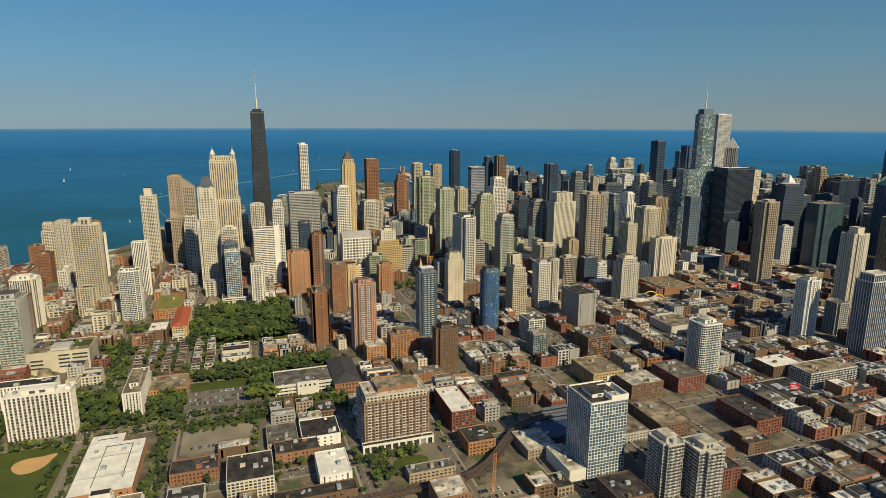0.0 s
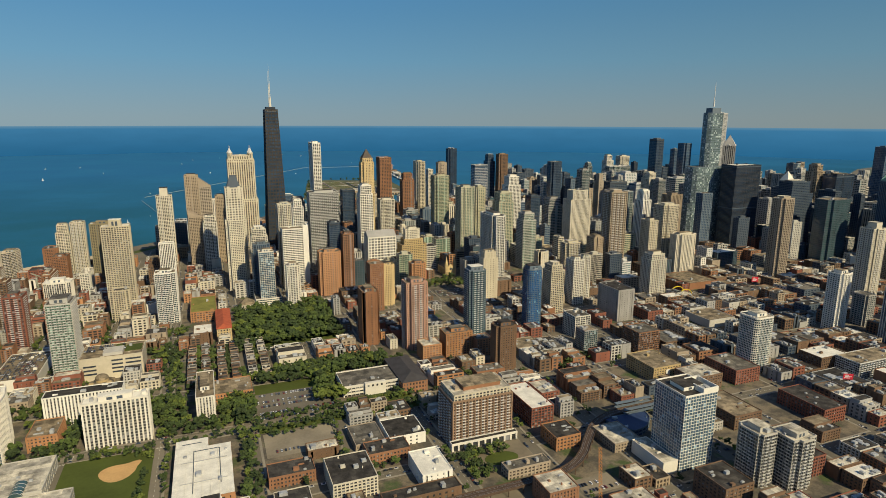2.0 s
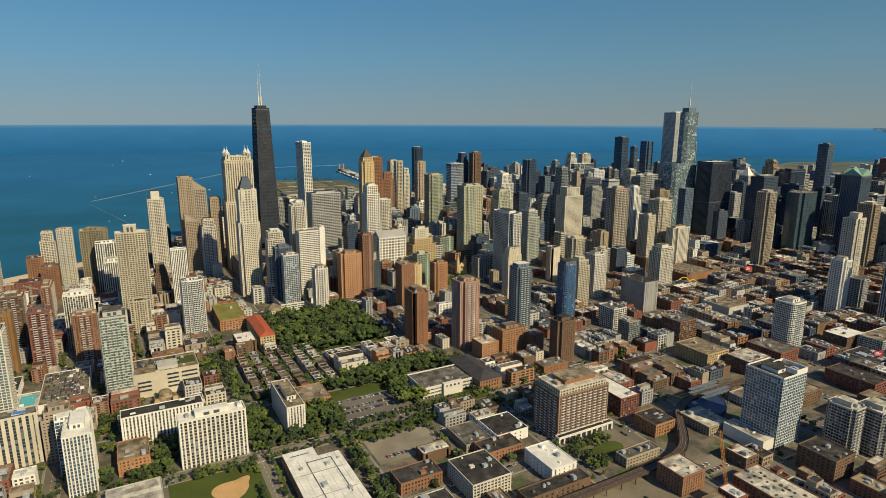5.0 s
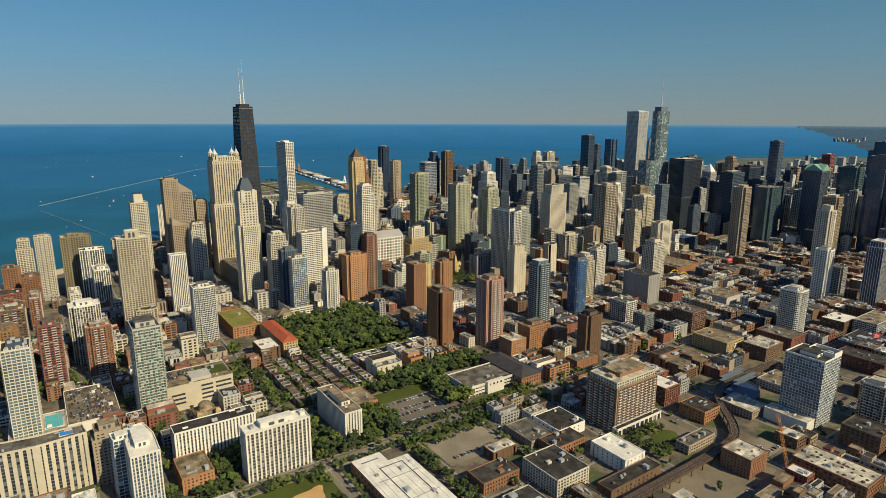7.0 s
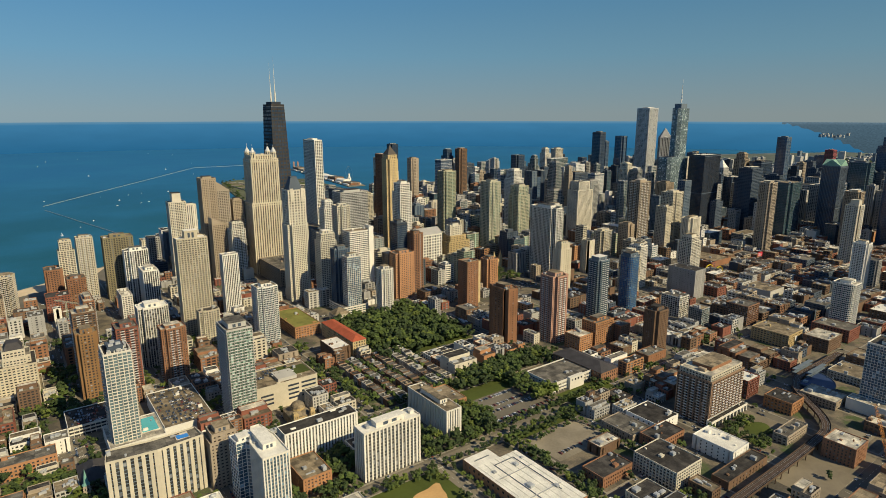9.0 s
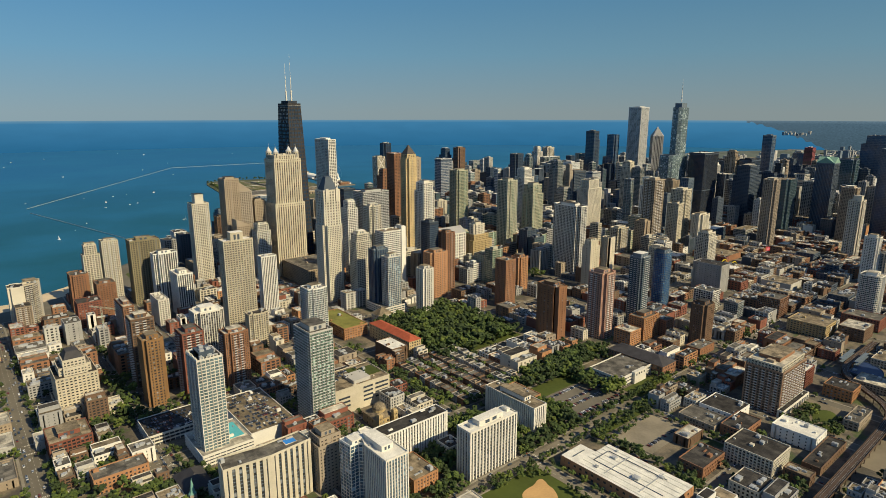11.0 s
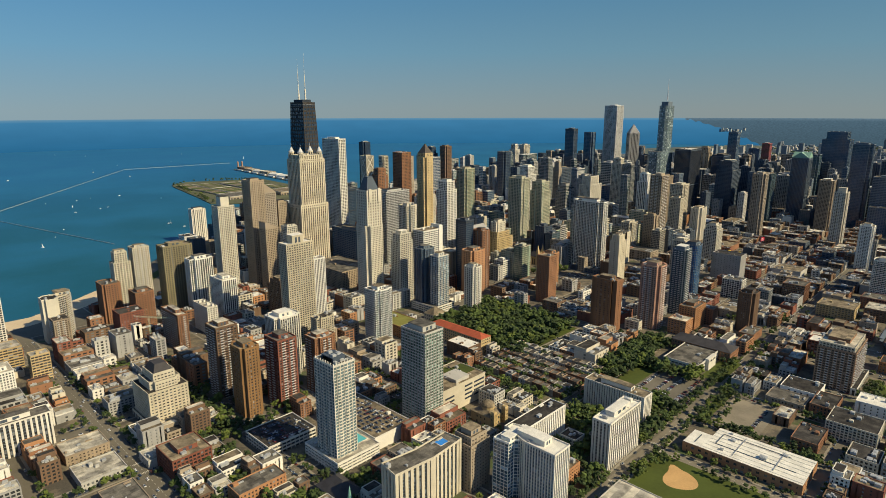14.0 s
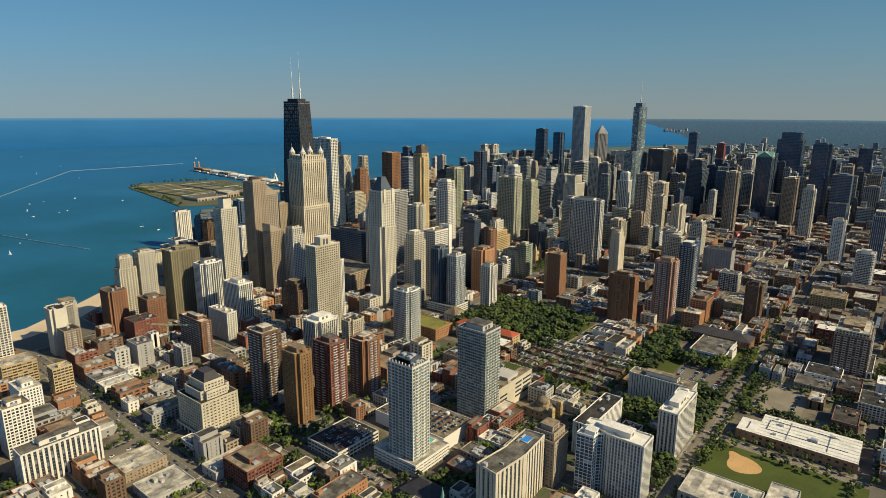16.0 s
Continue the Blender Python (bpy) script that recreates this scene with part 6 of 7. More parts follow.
hip_building(56, 420, 76, 470, 9, 4.0, WALL["rust"], ROOF_SLATE, "long brick hall under a dark roof")
hip_building(-48, 664, -32, 678, 9, 6.0, WALL["cream"], ROOF_TAN, "pale stone church beside the square")


def slanted_top(x0, y0, x1, y1, z, rise, wall):
    """A sloping glazed roof that caps a tower."""
    g = Geo()
    a, b, c, d = (x0, y0, z), (x1, y0, z), (x1, y1, z), (x0, y1, z)
    e, f = (x0, y0, z + rise), (x0, y1, z + rise)
    g.ngon([a, b, e])
    g.ngon([c, d, f])
    g.quads([[b, c, f, e], [d, a, e, f]])
    tagged(new("slanted_roof", g.mesh("slanted_roof", [wall])), "sloping tan stone roof on top of a tower", "roof")


def mansard_cap(x0, y0, x1, y1, z, h, mat, label):
    g = Geo()
    g.prism([(x0, y0), (x1, y0), (x1, y1), (x0, y1)], z, z + h, 0, True, 0.6)
    tagged(new("roof_cap", g.mesh("roof_cap", [mat])), label, "roof")


slanted_top(-82, 917, -66, 937, 110.2, 12, WALL["tan"])
slanted_top(-98, 890, -80, 905, 72.2, 8, WALL["tan"])
mansard_cap(-312, 665.5, -300, 681.5, 35.2, 5, ROOF_SLATE, "dark mansard roof of a stepped cream building")

# ---- ordinary blocks ----
SIDEWALK = surface("pale_sidewalk_concrete", (0.265, 0.240, 0.192), 0.9, 0.05, 0.8, 0.3, 0.1)
LOW_LOTS = []
LOOK_NEAR = ["red", "red", "rust", "rust", "tan", "cream", "brown", "brown", "grey", "orange", "concrete", "white", "tan", "grey"]
LOOK_SOUTH = ["red", "rust", "brown", "brown", "grey", "tan", "brown", "darkglass", "rust", "tan", "concrete", "red", "brown"]
LOOK_CORE = ["darkglass", "darkglass", "black", "darkblue", "darkblue", "greyglass", "greyglass", "darkgreen", "silver", "tan", "concrete", "grey"]
LOOK_CITY = ["cream", "tan", "greyglass", "greyglass", "darkglass", "grey", "concrete", "silver", "darkblue", "white", "rust", "greenbeige", "darkgreen"]


def split(x0, y0, x1, y1, rng, out, most):
    w, d = x1 - x0, y1 - y0
    if max(w, d) < most or (max(w, d) < 1.5 * most and rng.random() < 0.3):
        out.append((x0, y0, x1, y1))
        return
    f = rng.uniform(0.38, 0.62)
    if w > d:
        split(x0, y0, x0 + w * f, y1, rng, out, most)
        split(x0 + w * f, y0, x1, y1, rng, out, most)
    else:
        split(x0, y0, x1, y0 + d * f, rng, out, most)
        split(x0, y0 + d * f, x1, y1, rng, out, most)


FREE_LOTS = []
BLOCKS = []
NEAR_LOW = 222
for bx0, bx1 in zip(STREET_X, STREET_X[1:]):
    for by0, by1 in zip(STREET_Y, STREET_Y[1:]):
        rng = random.Random(bx0 * 7 + by0)
        e = [WIDE.get(v, 3.8) for v in (bx0, by0, bx1, by1)]
        x0, y0, x1, y1 = bx0 + e[0], by0 + e[1], bx1 - e[2], by1 - e[3]
        if not (is_land(x0, y1) and is_land(x1, y1)) or by1 < 180 + 0.0 * bx0:
            continue
        if bx1 < -300 and by1 < 480 or bx1 < -100 and by1 < 330:
            continue
        if bx0 > 600 and by1 < 260:
            continue
        city = bx0 > 330 and by0 > 600 or (by0 > 680 and bx0 > 50) or bx0 > 700
        mixed = by0 > 600 and not city
        BLOCKS.append((x0, y0, x1, y1))
        g = Geo()
        g.prism([(x0, y0), (x1, y0), (x1, y1), (x0, y1)], 0, 0.1, 0)
        for a, b, c, d in ((x0, y0, x1, y0 + 1.5), (x0, y1 - 1.5, x1, y1), (x0, y0 + 1.5, x0 + 1.5, y1 - 1.5), (x1 - 1.5, y0 + 1.5, x1, y1 - 1.5)):
            g.quads([[(a, b, 0.106), (c, b, 0.106), (c, d, 0.106), (a, d, 0.106)]], 1)
        tagged(new("pavement", g.mesh("pavement", [YARD, SIDEWALK])), "pale concrete pavement round the yards of a city block", kind="structure")
        lots = []
        split(x0 + 1.2, y0 + 1.2, x1 - 1.2, y1 - 1.2, rng, lots, 24 if city else 20 if bx0 > 150 else 17)
        for lx0, ly0, lx1, ly1 in lots:
            m = rng.uniform(0.2, 1.0)
            lot = (lx0 + m, ly0 + m, lx1 - m, ly1 - m)
            if not clear_of(*lot, TAKEN) or not clear_of(*lot, KEPT):
                continue
            if lot[2] - lot[0] < 4 or lot[3] - lot[1] < 4:
                continue
            if rng.random() < (0.12 if city else 0.13 if bx0 > 150 else 0.2):
                FREE_LOTS.append(lot)
                continue
            LOW_LOTS.append(lot)
            cx, cy = (lot[0] + lot[2]) / 2, (lot[1] + lot[3]) / 2
            far = far_from_path(cx, cy)
            if city:
                core = bx0 > 560
                h = rng.uniform(8, 26) if rng.random() < 0.6 else rng.uniform(25, 95 if core else 45)
                if far > 1300 and not core and h < 12:
                    continue
                if h > 22:
                    joined(FAR_HIGH, *lot, h, rng.choice(["grid", "punch", "bands", "stripes", "curtain"]), rng.choice(LOOK_CORE if core else LOOK_CITY), rng, rng.random() < 0.6)
                else:
                    low_rise(*lot, h, rng.choice(LOOK_NEAR), rng, far < NEAR_LOW)
            else:
                h = rng.choice([4.5, 6.5, 6.5, 7, 9, 9, 11]) * (1.15 if bx0 > 150 else 1.0) if not mixed else rng.choice([5, 6.5, 7, 8, 8, 10, 12, 13, 18])
                low_rise(*lot, h, rng.choice(LOOK_SOUTH if bx0 > 150 else LOOK_NEAR), rng, far < NEAR_LOW)


# mixed blocks between the lantern tower and the shore
shore_rng = random.Random(51)
for x in range(-150, 330, 27):
    for y in range(985, 1440, 25):
        lot = (x, y, x + shore_rng.uniform(14, 23), y + shore_rng.uniform(14, 21))
        if is_land(x, y + 45) and is_land(x + 23, y + 45) and clear_of(*lot, TAKEN) and clear_of(*lot, LOW_LOTS) and shore_rng.random() < 0.75:
            joined(FAR_HIGH, *lot, shore_rng.choice((9, 12, 16, 22, 30, 42)), shore_rng.choice(["grid", "punch", "bands"]), shore_rng.choice(LOOK_CITY), shore_rng, False)
            LOW_LOTS.append(lot)

# terraces of town houses north of the square's street
row_rng = random.Random(15)
for x in (-96, -85.5, -73, -62.5, -50, -39.5):
    for y in np.arange(487, 566, 6.3):
        wide = 6.6 + row_rng.uniform(-0.3, 0.3)
        low_rise(x, y, x + wide, y + 6.1, row_rng.uniform(4.4, 5.6), row_rng.choice(["brown", "brown", "grey", "rust", "tan"] if x < -55 else ["grey", "tan", "cream", "brown"]), row_rng, True, "town_house")
        LOW_LOTS.append((x, y, x + wide, y + 6.1))

for geo, name, label in ((FAR_LOW, "low_building_mass", "mass of low flat-roofed brick and stone buildings farther off"),
                         (FAR_HIGH, "tower_mass", "mass of mid-height stone and glass towers farther off")):
    tagged(new(name, geo.mesh(name, ALL_MATS)), label, "buildings", kind="stuff")



def in_town(x, y):
    return any(a - 5 < x < c + 5 and b - 5 < y < d + 5 for a, b, c, d in BLOCKS)

# ---- trees ----
LEAVES = []
for i, c in enumerate(((0.044, 0.068, 0.018), (0.070, 0.102, 0.023), (0.037, 0.057, 0.018), (0.105, 0.135, 0.025))):
    m = surface(f"tree_leaves_{i}", c, 0.85, 0.12, 2.0, 0.45, 0.4)
    LEAVES.append(m)
BARK = surface("tree_bark", (0.075, 0.055, 0.04), 0.9, 0.5, 3.0)
CLUMP_V = np.array([(1, 0, 0), (-1, 0, 0), (0, 1, 0), (0, -1, 0), (0, 0, 1), (0, 0, -1)], float)
CLUMP_F = np.array([(0, 2, 4), (2, 1, 4), (1, 3, 4), (3, 0, 4), (2, 0, 5), (1, 2, 5), (3, 1, 5), (0, 3, 5)])


def crown_arrays(rng, r, h, clumps):
    """Small tufts of leaves along the boughs of an uneven crown: vertices and triangles."""
    vs, fs = [], []
    boughs = []
    for _ in range(max(6, clumps // 8)):
        a, q = rng.uniform(0, 2 * math.pi), rng.uniform(-0.55, 1.0)
        s = math.sqrt(max(0.05, 1 - q * q)) * rng.uniform(0.45, 0.95)
        boughs.append(np.array([r * s * math.cos(a), r * s * math.sin(a), h * 0.60 + q * h * 0.34]))
    for k in range(clumps):
        c = rng.choice(boughs) + np.array([rng.gauss(0, 0.23), rng.gauss(0, 0.23), rng.gauss(0, 0.16)]) * r
        size = r * rng.uniform(0.6, 1.0) * 2.35 / math.sqrt(clumps)
        spin = np.array(Euler((rng.uniform(0, 6.28), rng.uniform(0, 6.28), rng.uniform(0, 6.28))).to_matrix())
        v = (CLUMP_V * np.array([[rng.uniform(0.6, 1.35)] for _ in CLUMP_V])) @ spin * size * np.array([1.1, 1.1, 0.8])
        fs.append(CLUMP_F + 6 * k)
        vs.append(v + c)
    return np.concatenate(vs), np.concatenate(fs)


def tree_kinds():
    kinds = []
    for i in range(5):
        rng = random.Random(40 + i)
        r, h = rng.uniform(2.2, 3.0), rng.uniform(6.0, 8.0)
        v, f = crown_arrays(rng, r, h, 150)
        me = bpy.data.meshes.new("crown")
        me.from_pydata(v.tolist(), [], f.tolist())
        me.materials.append(LEAVES[i % 4])
        g = Geo()
        g.prism(ring(0, 0, 0.26, 0.26, 7), 0, h * 0.5, 0, True, 0.6)
        for k in range(4):
            a = rng.uniform(0, 6.28)
            p, q = np.array([0, 0, h * rng.uniform(0.25, 0.4)]), np.array([r * 0.6 * math.cos(a), r * 0.6 * math.sin(a), h * 0.62])
            s = np.array([-math.sin(a), math.cos(a), 0]) * 0.09
            g.quads([[p - s, p + s, q + s * 0.4, q - s * 0.4], [p - (0, 0, 0.1), p + (0, 0, 0.1), q + (0, 0, 0.04), q - (0, 0, 0.04)]])
        thing = new("tree")
        tagged(thing, ["broad dark green street tree", "leafy mid-green park tree", "dark green shade tree", "yellow-green young tree", "tall dark green tree"][i] + " with a full summer crown", "tree", "street and park trees")
        part("trunk", g, [BARK], thing)
        part("crown", me, [], thing)
        kinds.append(thing)
    return kinds


SPOTS = []


def plant(x, y, size=1.0):
    if 406.3 < y < 413.7 and -205 < x < 62 or -113.4 < x < -106.6 and 326 < y < 406 or math.hypot(x + 129, (y - 385) * 1.2) < 17:
        return
    if all(not (a - 1.0 < x < c + 1.0 and b - 1.0 < y < d + 1.0) for a, b, c, d in BUILT) and is_land(x, y):
        SPOTS.append((x, y, size * 1.18))


def grove(x0, y0, x1, y1, step, rng, size=1.0):
    for x in np.arange(x0, x1, step):
        for y in np.arange(y0, y1, step):
            plant(x + rng.uniform(-0.45, 0.45) * step, y + rng.uniform(-0.45, 0.45) * step, size * rng.uniform(0.62, 1.25))


tree_rng = random.Random(21)
BUILT = TAKEN + LOW_LOTS
grove(-52, 558, 38, 666, 5.8, tree_rng, 1.35)            # the square
grove(-54, 474, 60, 492, 5.5, tree_rng, 1.1)             # behind the car park
grove(-50, 418, 64, 421, 4.2, tree_rng, 0.55)
grove(-2, 430, 14, 480, 5.0, tree_rng, 1.15)
grove(-104, 419, -52, 430, 5.2, tree_rng, 1.05)           # by the white slabs
grove(-74, 425, -50, 475, 5.2, tree_rng, 1.15)
grove(-186, 399, -118, 404, 4.4, tree_rng, 0.7)
grove(-165, 418, -108, 423, 4.6, tree_rng, 0.8)          # along the ball field
grove(-166, 330, -162, 354, 4.6, tree_rng, 0.8)
grove(-117, 328, -114, 402, 4.2, tree_rng, 0.6)
grove(-205, 404, 62, 406.5, 4.0, tree_rng, 0.45)
grove(-205, 414, 62, 417, 4.0, tree_rng, 0.45)
grove(-105.5, 328, -103.5, 402, 4.4, tree_rng, 0.5)
grove(-60, 330, -54, 402, 5.4, tree_rng, 0.8)
grove(-50, 399, 62, 404, 4.2, tree_rng, 0.6)
grove(-50, 392, 0, 398, 6.0, tree_rng, 0.6)
grove(-2, 340, 1, 396, 6.0, tree_rng, 0.65)
grove(64, 301, 106, 308, 3.6, tree_rng, 0.62)
grove(64, 322, 106, 330, 3.6, tree_rng, 0.6)
grove(64, 306, 74, 324, 3.6, tree_rng, 0.65)
grove(98, 306, 107, 324, 4.0, tree_rng, 0.6)
for x in (-88.6, -78, -65.6, -55.4, -42.6):
    grove(x, 487, x + 2.5, 566, 2.9, tree_rng, 0.78)
grove(-28, 482, 62, 496, 5.0, tree_rng, 1.1)
grove(-312, 570, -276, 655, 9.0, tree_rng, 0.95)          # gardens round the northern towers
grove(-282, 600, -236, 700, 8.0, tree_rng, 0.95)
grove(-334, 480, -292, 612, 6.0, tree_rng, 0.9)
grove(-262, 484, -200, 516, 5.0, tree_rng, 1.0)
grove(-290, 484, -262, 530, 5.0, tree_rng, 0.9)
grove(-205, 474, -140, 486, 6.0, tree_rng, 0.8)
grove(-195, 420, -160, 458, 6.6, tree_rng, 0.95)
grove(-160, 432, -95, 470, 5.2, tree_rng, 1.0)
grove(-130, 500, -97, 585, 7.0, tree_rng, 0.85)
grove(-330, 780, -280, 960, 9.0, tree_rng, 1.0)
grove(-250, 690, -200, 780, 10.0, tree_rng, 0.9)
grove(-160, 975, 40, 1080, 9.0, tree_rng, 1.1)           # lakeside gardens
for sx in STREET_X:                                       # street trees
    for y in np.arange(250, 1000, 6.2):
        for side in (-4.6, 4.6):
            odds = 0.6 if (-420 < sx < 120 and y > 400) else 0.25 if sx < 400 else 0.08
            if sx == -341:
                side *= 1.5
            if tree_rng.random() < odds and in_town(sx + side, y):
                plant(sx + side, y, tree_rng.uniform(0.45, 0.8))
for sy in STREET_Y[3:12]:
    for x in np.arange(-420, 420, 6.5):
        for side in (-4.8, 4.8):
            if tree_rng.random() < (0.62 if x < 120 else 0.22) and in_town(x, sy + side):
                plant(x, sy + side, tree_rng.uniform(0.5, 0.9))
for lot in FREE_LOTS:
    if tree_rng.random() < (0.85 if lot[0] < 60 else 0.4):
        grove(*lot, 5.5, tree_rng, 0.75)

SPOTS.sort(key=lambda s: far_from_path(s[0], s[1]) - (250 if -53 < s[0] < 39 and 557 < s[1] < 668 else 0) + (250 if s[0] > 250 else 0))
KINDS = tree_kinds()
for i, (x, y, s) in enumerate(SPOTS[:290]):
    kind = tree_rng.choice((1, 1, 3, 3, 0)) if -53 < x < 39 and 557 < y < 668 else tree_rng.choice((0, 0, 1, 2, 2, 4))
    k = KINDS[i] if i < 5 else copy_thing(KINDS[kind], Matrix())
    k.matrix_basis = Matrix.LocRotScale((x, y, 0.1), Euler((0, 0, tree_rng.uniform(0, 6.28))), (s, s, s * tree_rng.uniform(0.85, 1.1)))
woods = [crown_arrays(random.Random(60 + i), 2.6, 6.6, 20) for i in range(8)]
rest_v, rest_f, rest_m, count = [], [], [], 0
RIM = [(157, 1590), (180, 1700), (225, 1955), (246, 2008), (300, 2040), (490, 1960)]
SHORE_TREES = [(a + (c - a) * f + tree_rng.uniform(2, 14), b + (d - b) * f + tree_rng.uniform(-8, 4), tree_rng.uniform(0.8, 1.5))
               for (a, b), (c, d) in zip(RIM, RIM[1:]) for f in np.arange(0, 1, 9 / math.hypot(c - a, d - b)) if tree_rng.random() < 0.7]
CHURCHYARD_TREES = [(tree_rng.uniform(172, 221), tree_rng.uniform(676, 718), tree_rng.uniform(0.7, 1.2)) for _ in range(46)]
for x, y, s in SPOTS[290:3000] + SHORE_TREES + CHURCHYARD_TREES:
    v, f = woods[tree_rng.randrange(8)]
    a = tree_rng.uniform(0, 6.28)
    c, n = math.cos(a) * s, math.sin(a) * s
    rest_v.append(v @ np.array([[c, n, 0], [-n, c, 0], [0, 0, s]]) + (x, y, 0))
    rest_f.append(f + count)
    rest_m += [tree_rng.choice((0, 0, 1, 1, 2, 2, 3))] * len(f)
    count += len(v)
me = bpy.data.meshes.new("tree_crowns")
me.from_pydata(np.concatenate(rest_v).tolist(), [], np.concatenate(rest_f).tolist())
for m in LEAVES:
    me.materials.append(m)
me.polygons.foreach_set("material_index", rest_m)
tagged(new("tree_crowns", me), "green crowns of the farther street and garden trees", "trees", kind="stuff")

# ---- road markings ----
MARKING = surface("worn_white_marking", (0.55, 0.52, 0.44), 0.9, 0.2, 1.5, 0.4, 0.2)
marks = Geo()


def line_mark(x0, y0, x1, y1):
    marks.quads([[(x0, y0, 0.052), (x1, y0, 0.052), (x1, y1, 0.052), (x0, y1, 0.052)]])


for sx, a, b in ((-341, 480, 900), (-278, 480, 850), (-220, 415, 850), (-165, 415, 850), (-110, 330, 800), (165, 200, 600), (57, 200, 600), (110, 340, 600), (222, 200, 600), (2, 415, 560)):
    for y in np.arange(a, b, 5.0):
        line_mark(sx - 0.09, y, sx + 0.09, y + 2.2)
        if sx in (-341, 165):
            for side in (-3.2, 3.2):
                line_mark(sx + side - 0.06, y, sx + side + 0.06, y + 1.4)
for sy, a, b in ((410, -205, 330), (480, -330, 330), (550, -330, 330), (325, 2, 330), (618, -400, -60), (250, 60, 330)):
    for x in np.arange(a, b, 5.0):
        line_mark(x, sy - 0.09, x + 2.2, sy + 0.09)
for sx in (-341, -278, -220, -165, -110, 57, 110, 165, 222):            # zebra crossings at the corners
    for sy in (410, 480, 550, 618):
        if in_town(sx + 8, sy + 8):
            for k in np.arange(-2.4, 2.5, 0.8):
                line_mark(sx + k, sy + 5.4, sx + k + 0.4, sy + 7.0)
                line_mark(sx + k, sy - 7.0, sx + k + 0.4, sy - 5.4)
                line_mark(sx + 4.8, sy + k, sx + 6.4, sy + k + 0.4)
tagged(new("road_marking", marks.mesh("road_marking", [MARKING])), "worn white lane lines and crossings on the streets", kind="structure")

# ---- cars ----
CAR_PAINT = [surface("car_paint_" + n, c, 0.3, 0.5, 3.0, 0.1, 0.05, 0.2, 0, 0.6) for n, c in
             (("white", (0.7, 0.7, 0.7)), ("silver", (0.4, 0.41, 0.42)), ("black", (0.02, 0.02, 0.02)), ("blue", (0.03, 0.05, 0.09)), ("red", (0.17, 0.025, 0.02)), ("grey", (0.12, 0.12, 0.13)))]
TYRE = surface("tyre_rubber", (0.02, 0.02, 0.02), 0.9)


def car(paint, word):
    thing = new("car")
    tagged(thing, f"parked {word} car with dark windows", "car", "cars in the streets and car parks")
    g = Geo()
    g.prism([(-1.4, -0.56), (1.4, -0.56), (1.4, 0.56), (-1.4, 0.56)], 0.18, 0.55, 0, True, 0.97)
    part("body", g, [paint], thing)
    g = Geo()
    g.prism([(-1.0, -0.5), (0.65, -0.5), (0.65, 0.5), (-1.0, 0.5)], 0.55, 0.9, 0, False, 0.78)
    part("window_band", g, [GLASS["black"]], thing)
    g = Geo()
    g.ngon([(-0.82, -0.39, 0.905), (0.47, -0.39, 0.905), (0.47, 0.39, 0.905), (-0.82, 0.39, 0.905)])
    part("car_roof", g, [paint], thing)
    for x in (-0.9, 0.9):
        for y in (-0.56, 0.44):
            g = Geo()
            a = np.linspace(0, 2 * math.pi, 9)[:-1]
            rim = [(x + 0.2 * math.cos(t), y, 0.2 + 0.2 * math.sin(t)) for t in a]
            g.ngon(rim)
            g.ngon([(p, y + 0.12, q) for p, _, q in rim][::-1])
            for i in range(8):
                p, q = rim[i], rim[(i + 1) % 8]
                g.quads([[p, (p[0], y + 0.12, p[2]), (q[0], y + 0.12, q[2]), q]])
            part("wheel", g, [TYRE], thing)
    return thing


CARS = [car(m, w) for m, w in zip(CAR_PAINT, ("white", "silver", "black", "dark blue", "red", "grey"))]
car_rng = random.Random(9)
car_no = 0


def park_car(x, y, turn):
    global car_no
    if car_no >= 190:
        return
    src = CARS[car_no] if car_no < 6 else copy_thing(car_rng.choice(CARS), Matrix())
    src.matrix_basis = pose(x, y, 0.16, 0, 0, turn)
    car_no += 1


for y in (418, 425, 436, 443, 454):
    for x in np.arange(-47, 6, 1.75):
        if car_rng.random() < 0.62:
            park_car(x, y, 90)
for y0, a, b in ((267, 114, 136), (273, 114, 136), (265, 216, 245), (272, 216, 245)):
    for x in np.arange(a, b, 1.9):
        if car_rng.random() < 0.55:
            park_car(x, y0, 90)
for x in np.arange(-44, -8, 2.6):
    if car_rng.random() < 0.4:
        park_car(x, 372, 90)
for x0, y0, x1, y1 in [l for l in sorted(FREE_LOTS, key=lambda l: far_from_path(l[0], l[1]))][:26]:
    for y in np.arange(y0 + 2, y1 - 1, 4.2):
        for x in np.arange(x0 + 1, x1 - 1, 1.9):
            if car_rng.random() < 0.4 and car_no < 110:
                park_car(x, y, 90)
for sx, a, b in ((-341, 560, 900), (165, 200, 420), (57, 280, 400), (-110, 330, 480), (2, 330, 480), (-55, 410, 600)):
    for y in np.arange(a, b, 7):
        for side in (-1.5, 1.5, -3.0, 3.0):
            if car_rng.random() < 0.22:
                park_car(sx + side, y + car_rng.uniform(-2, 2), 90)


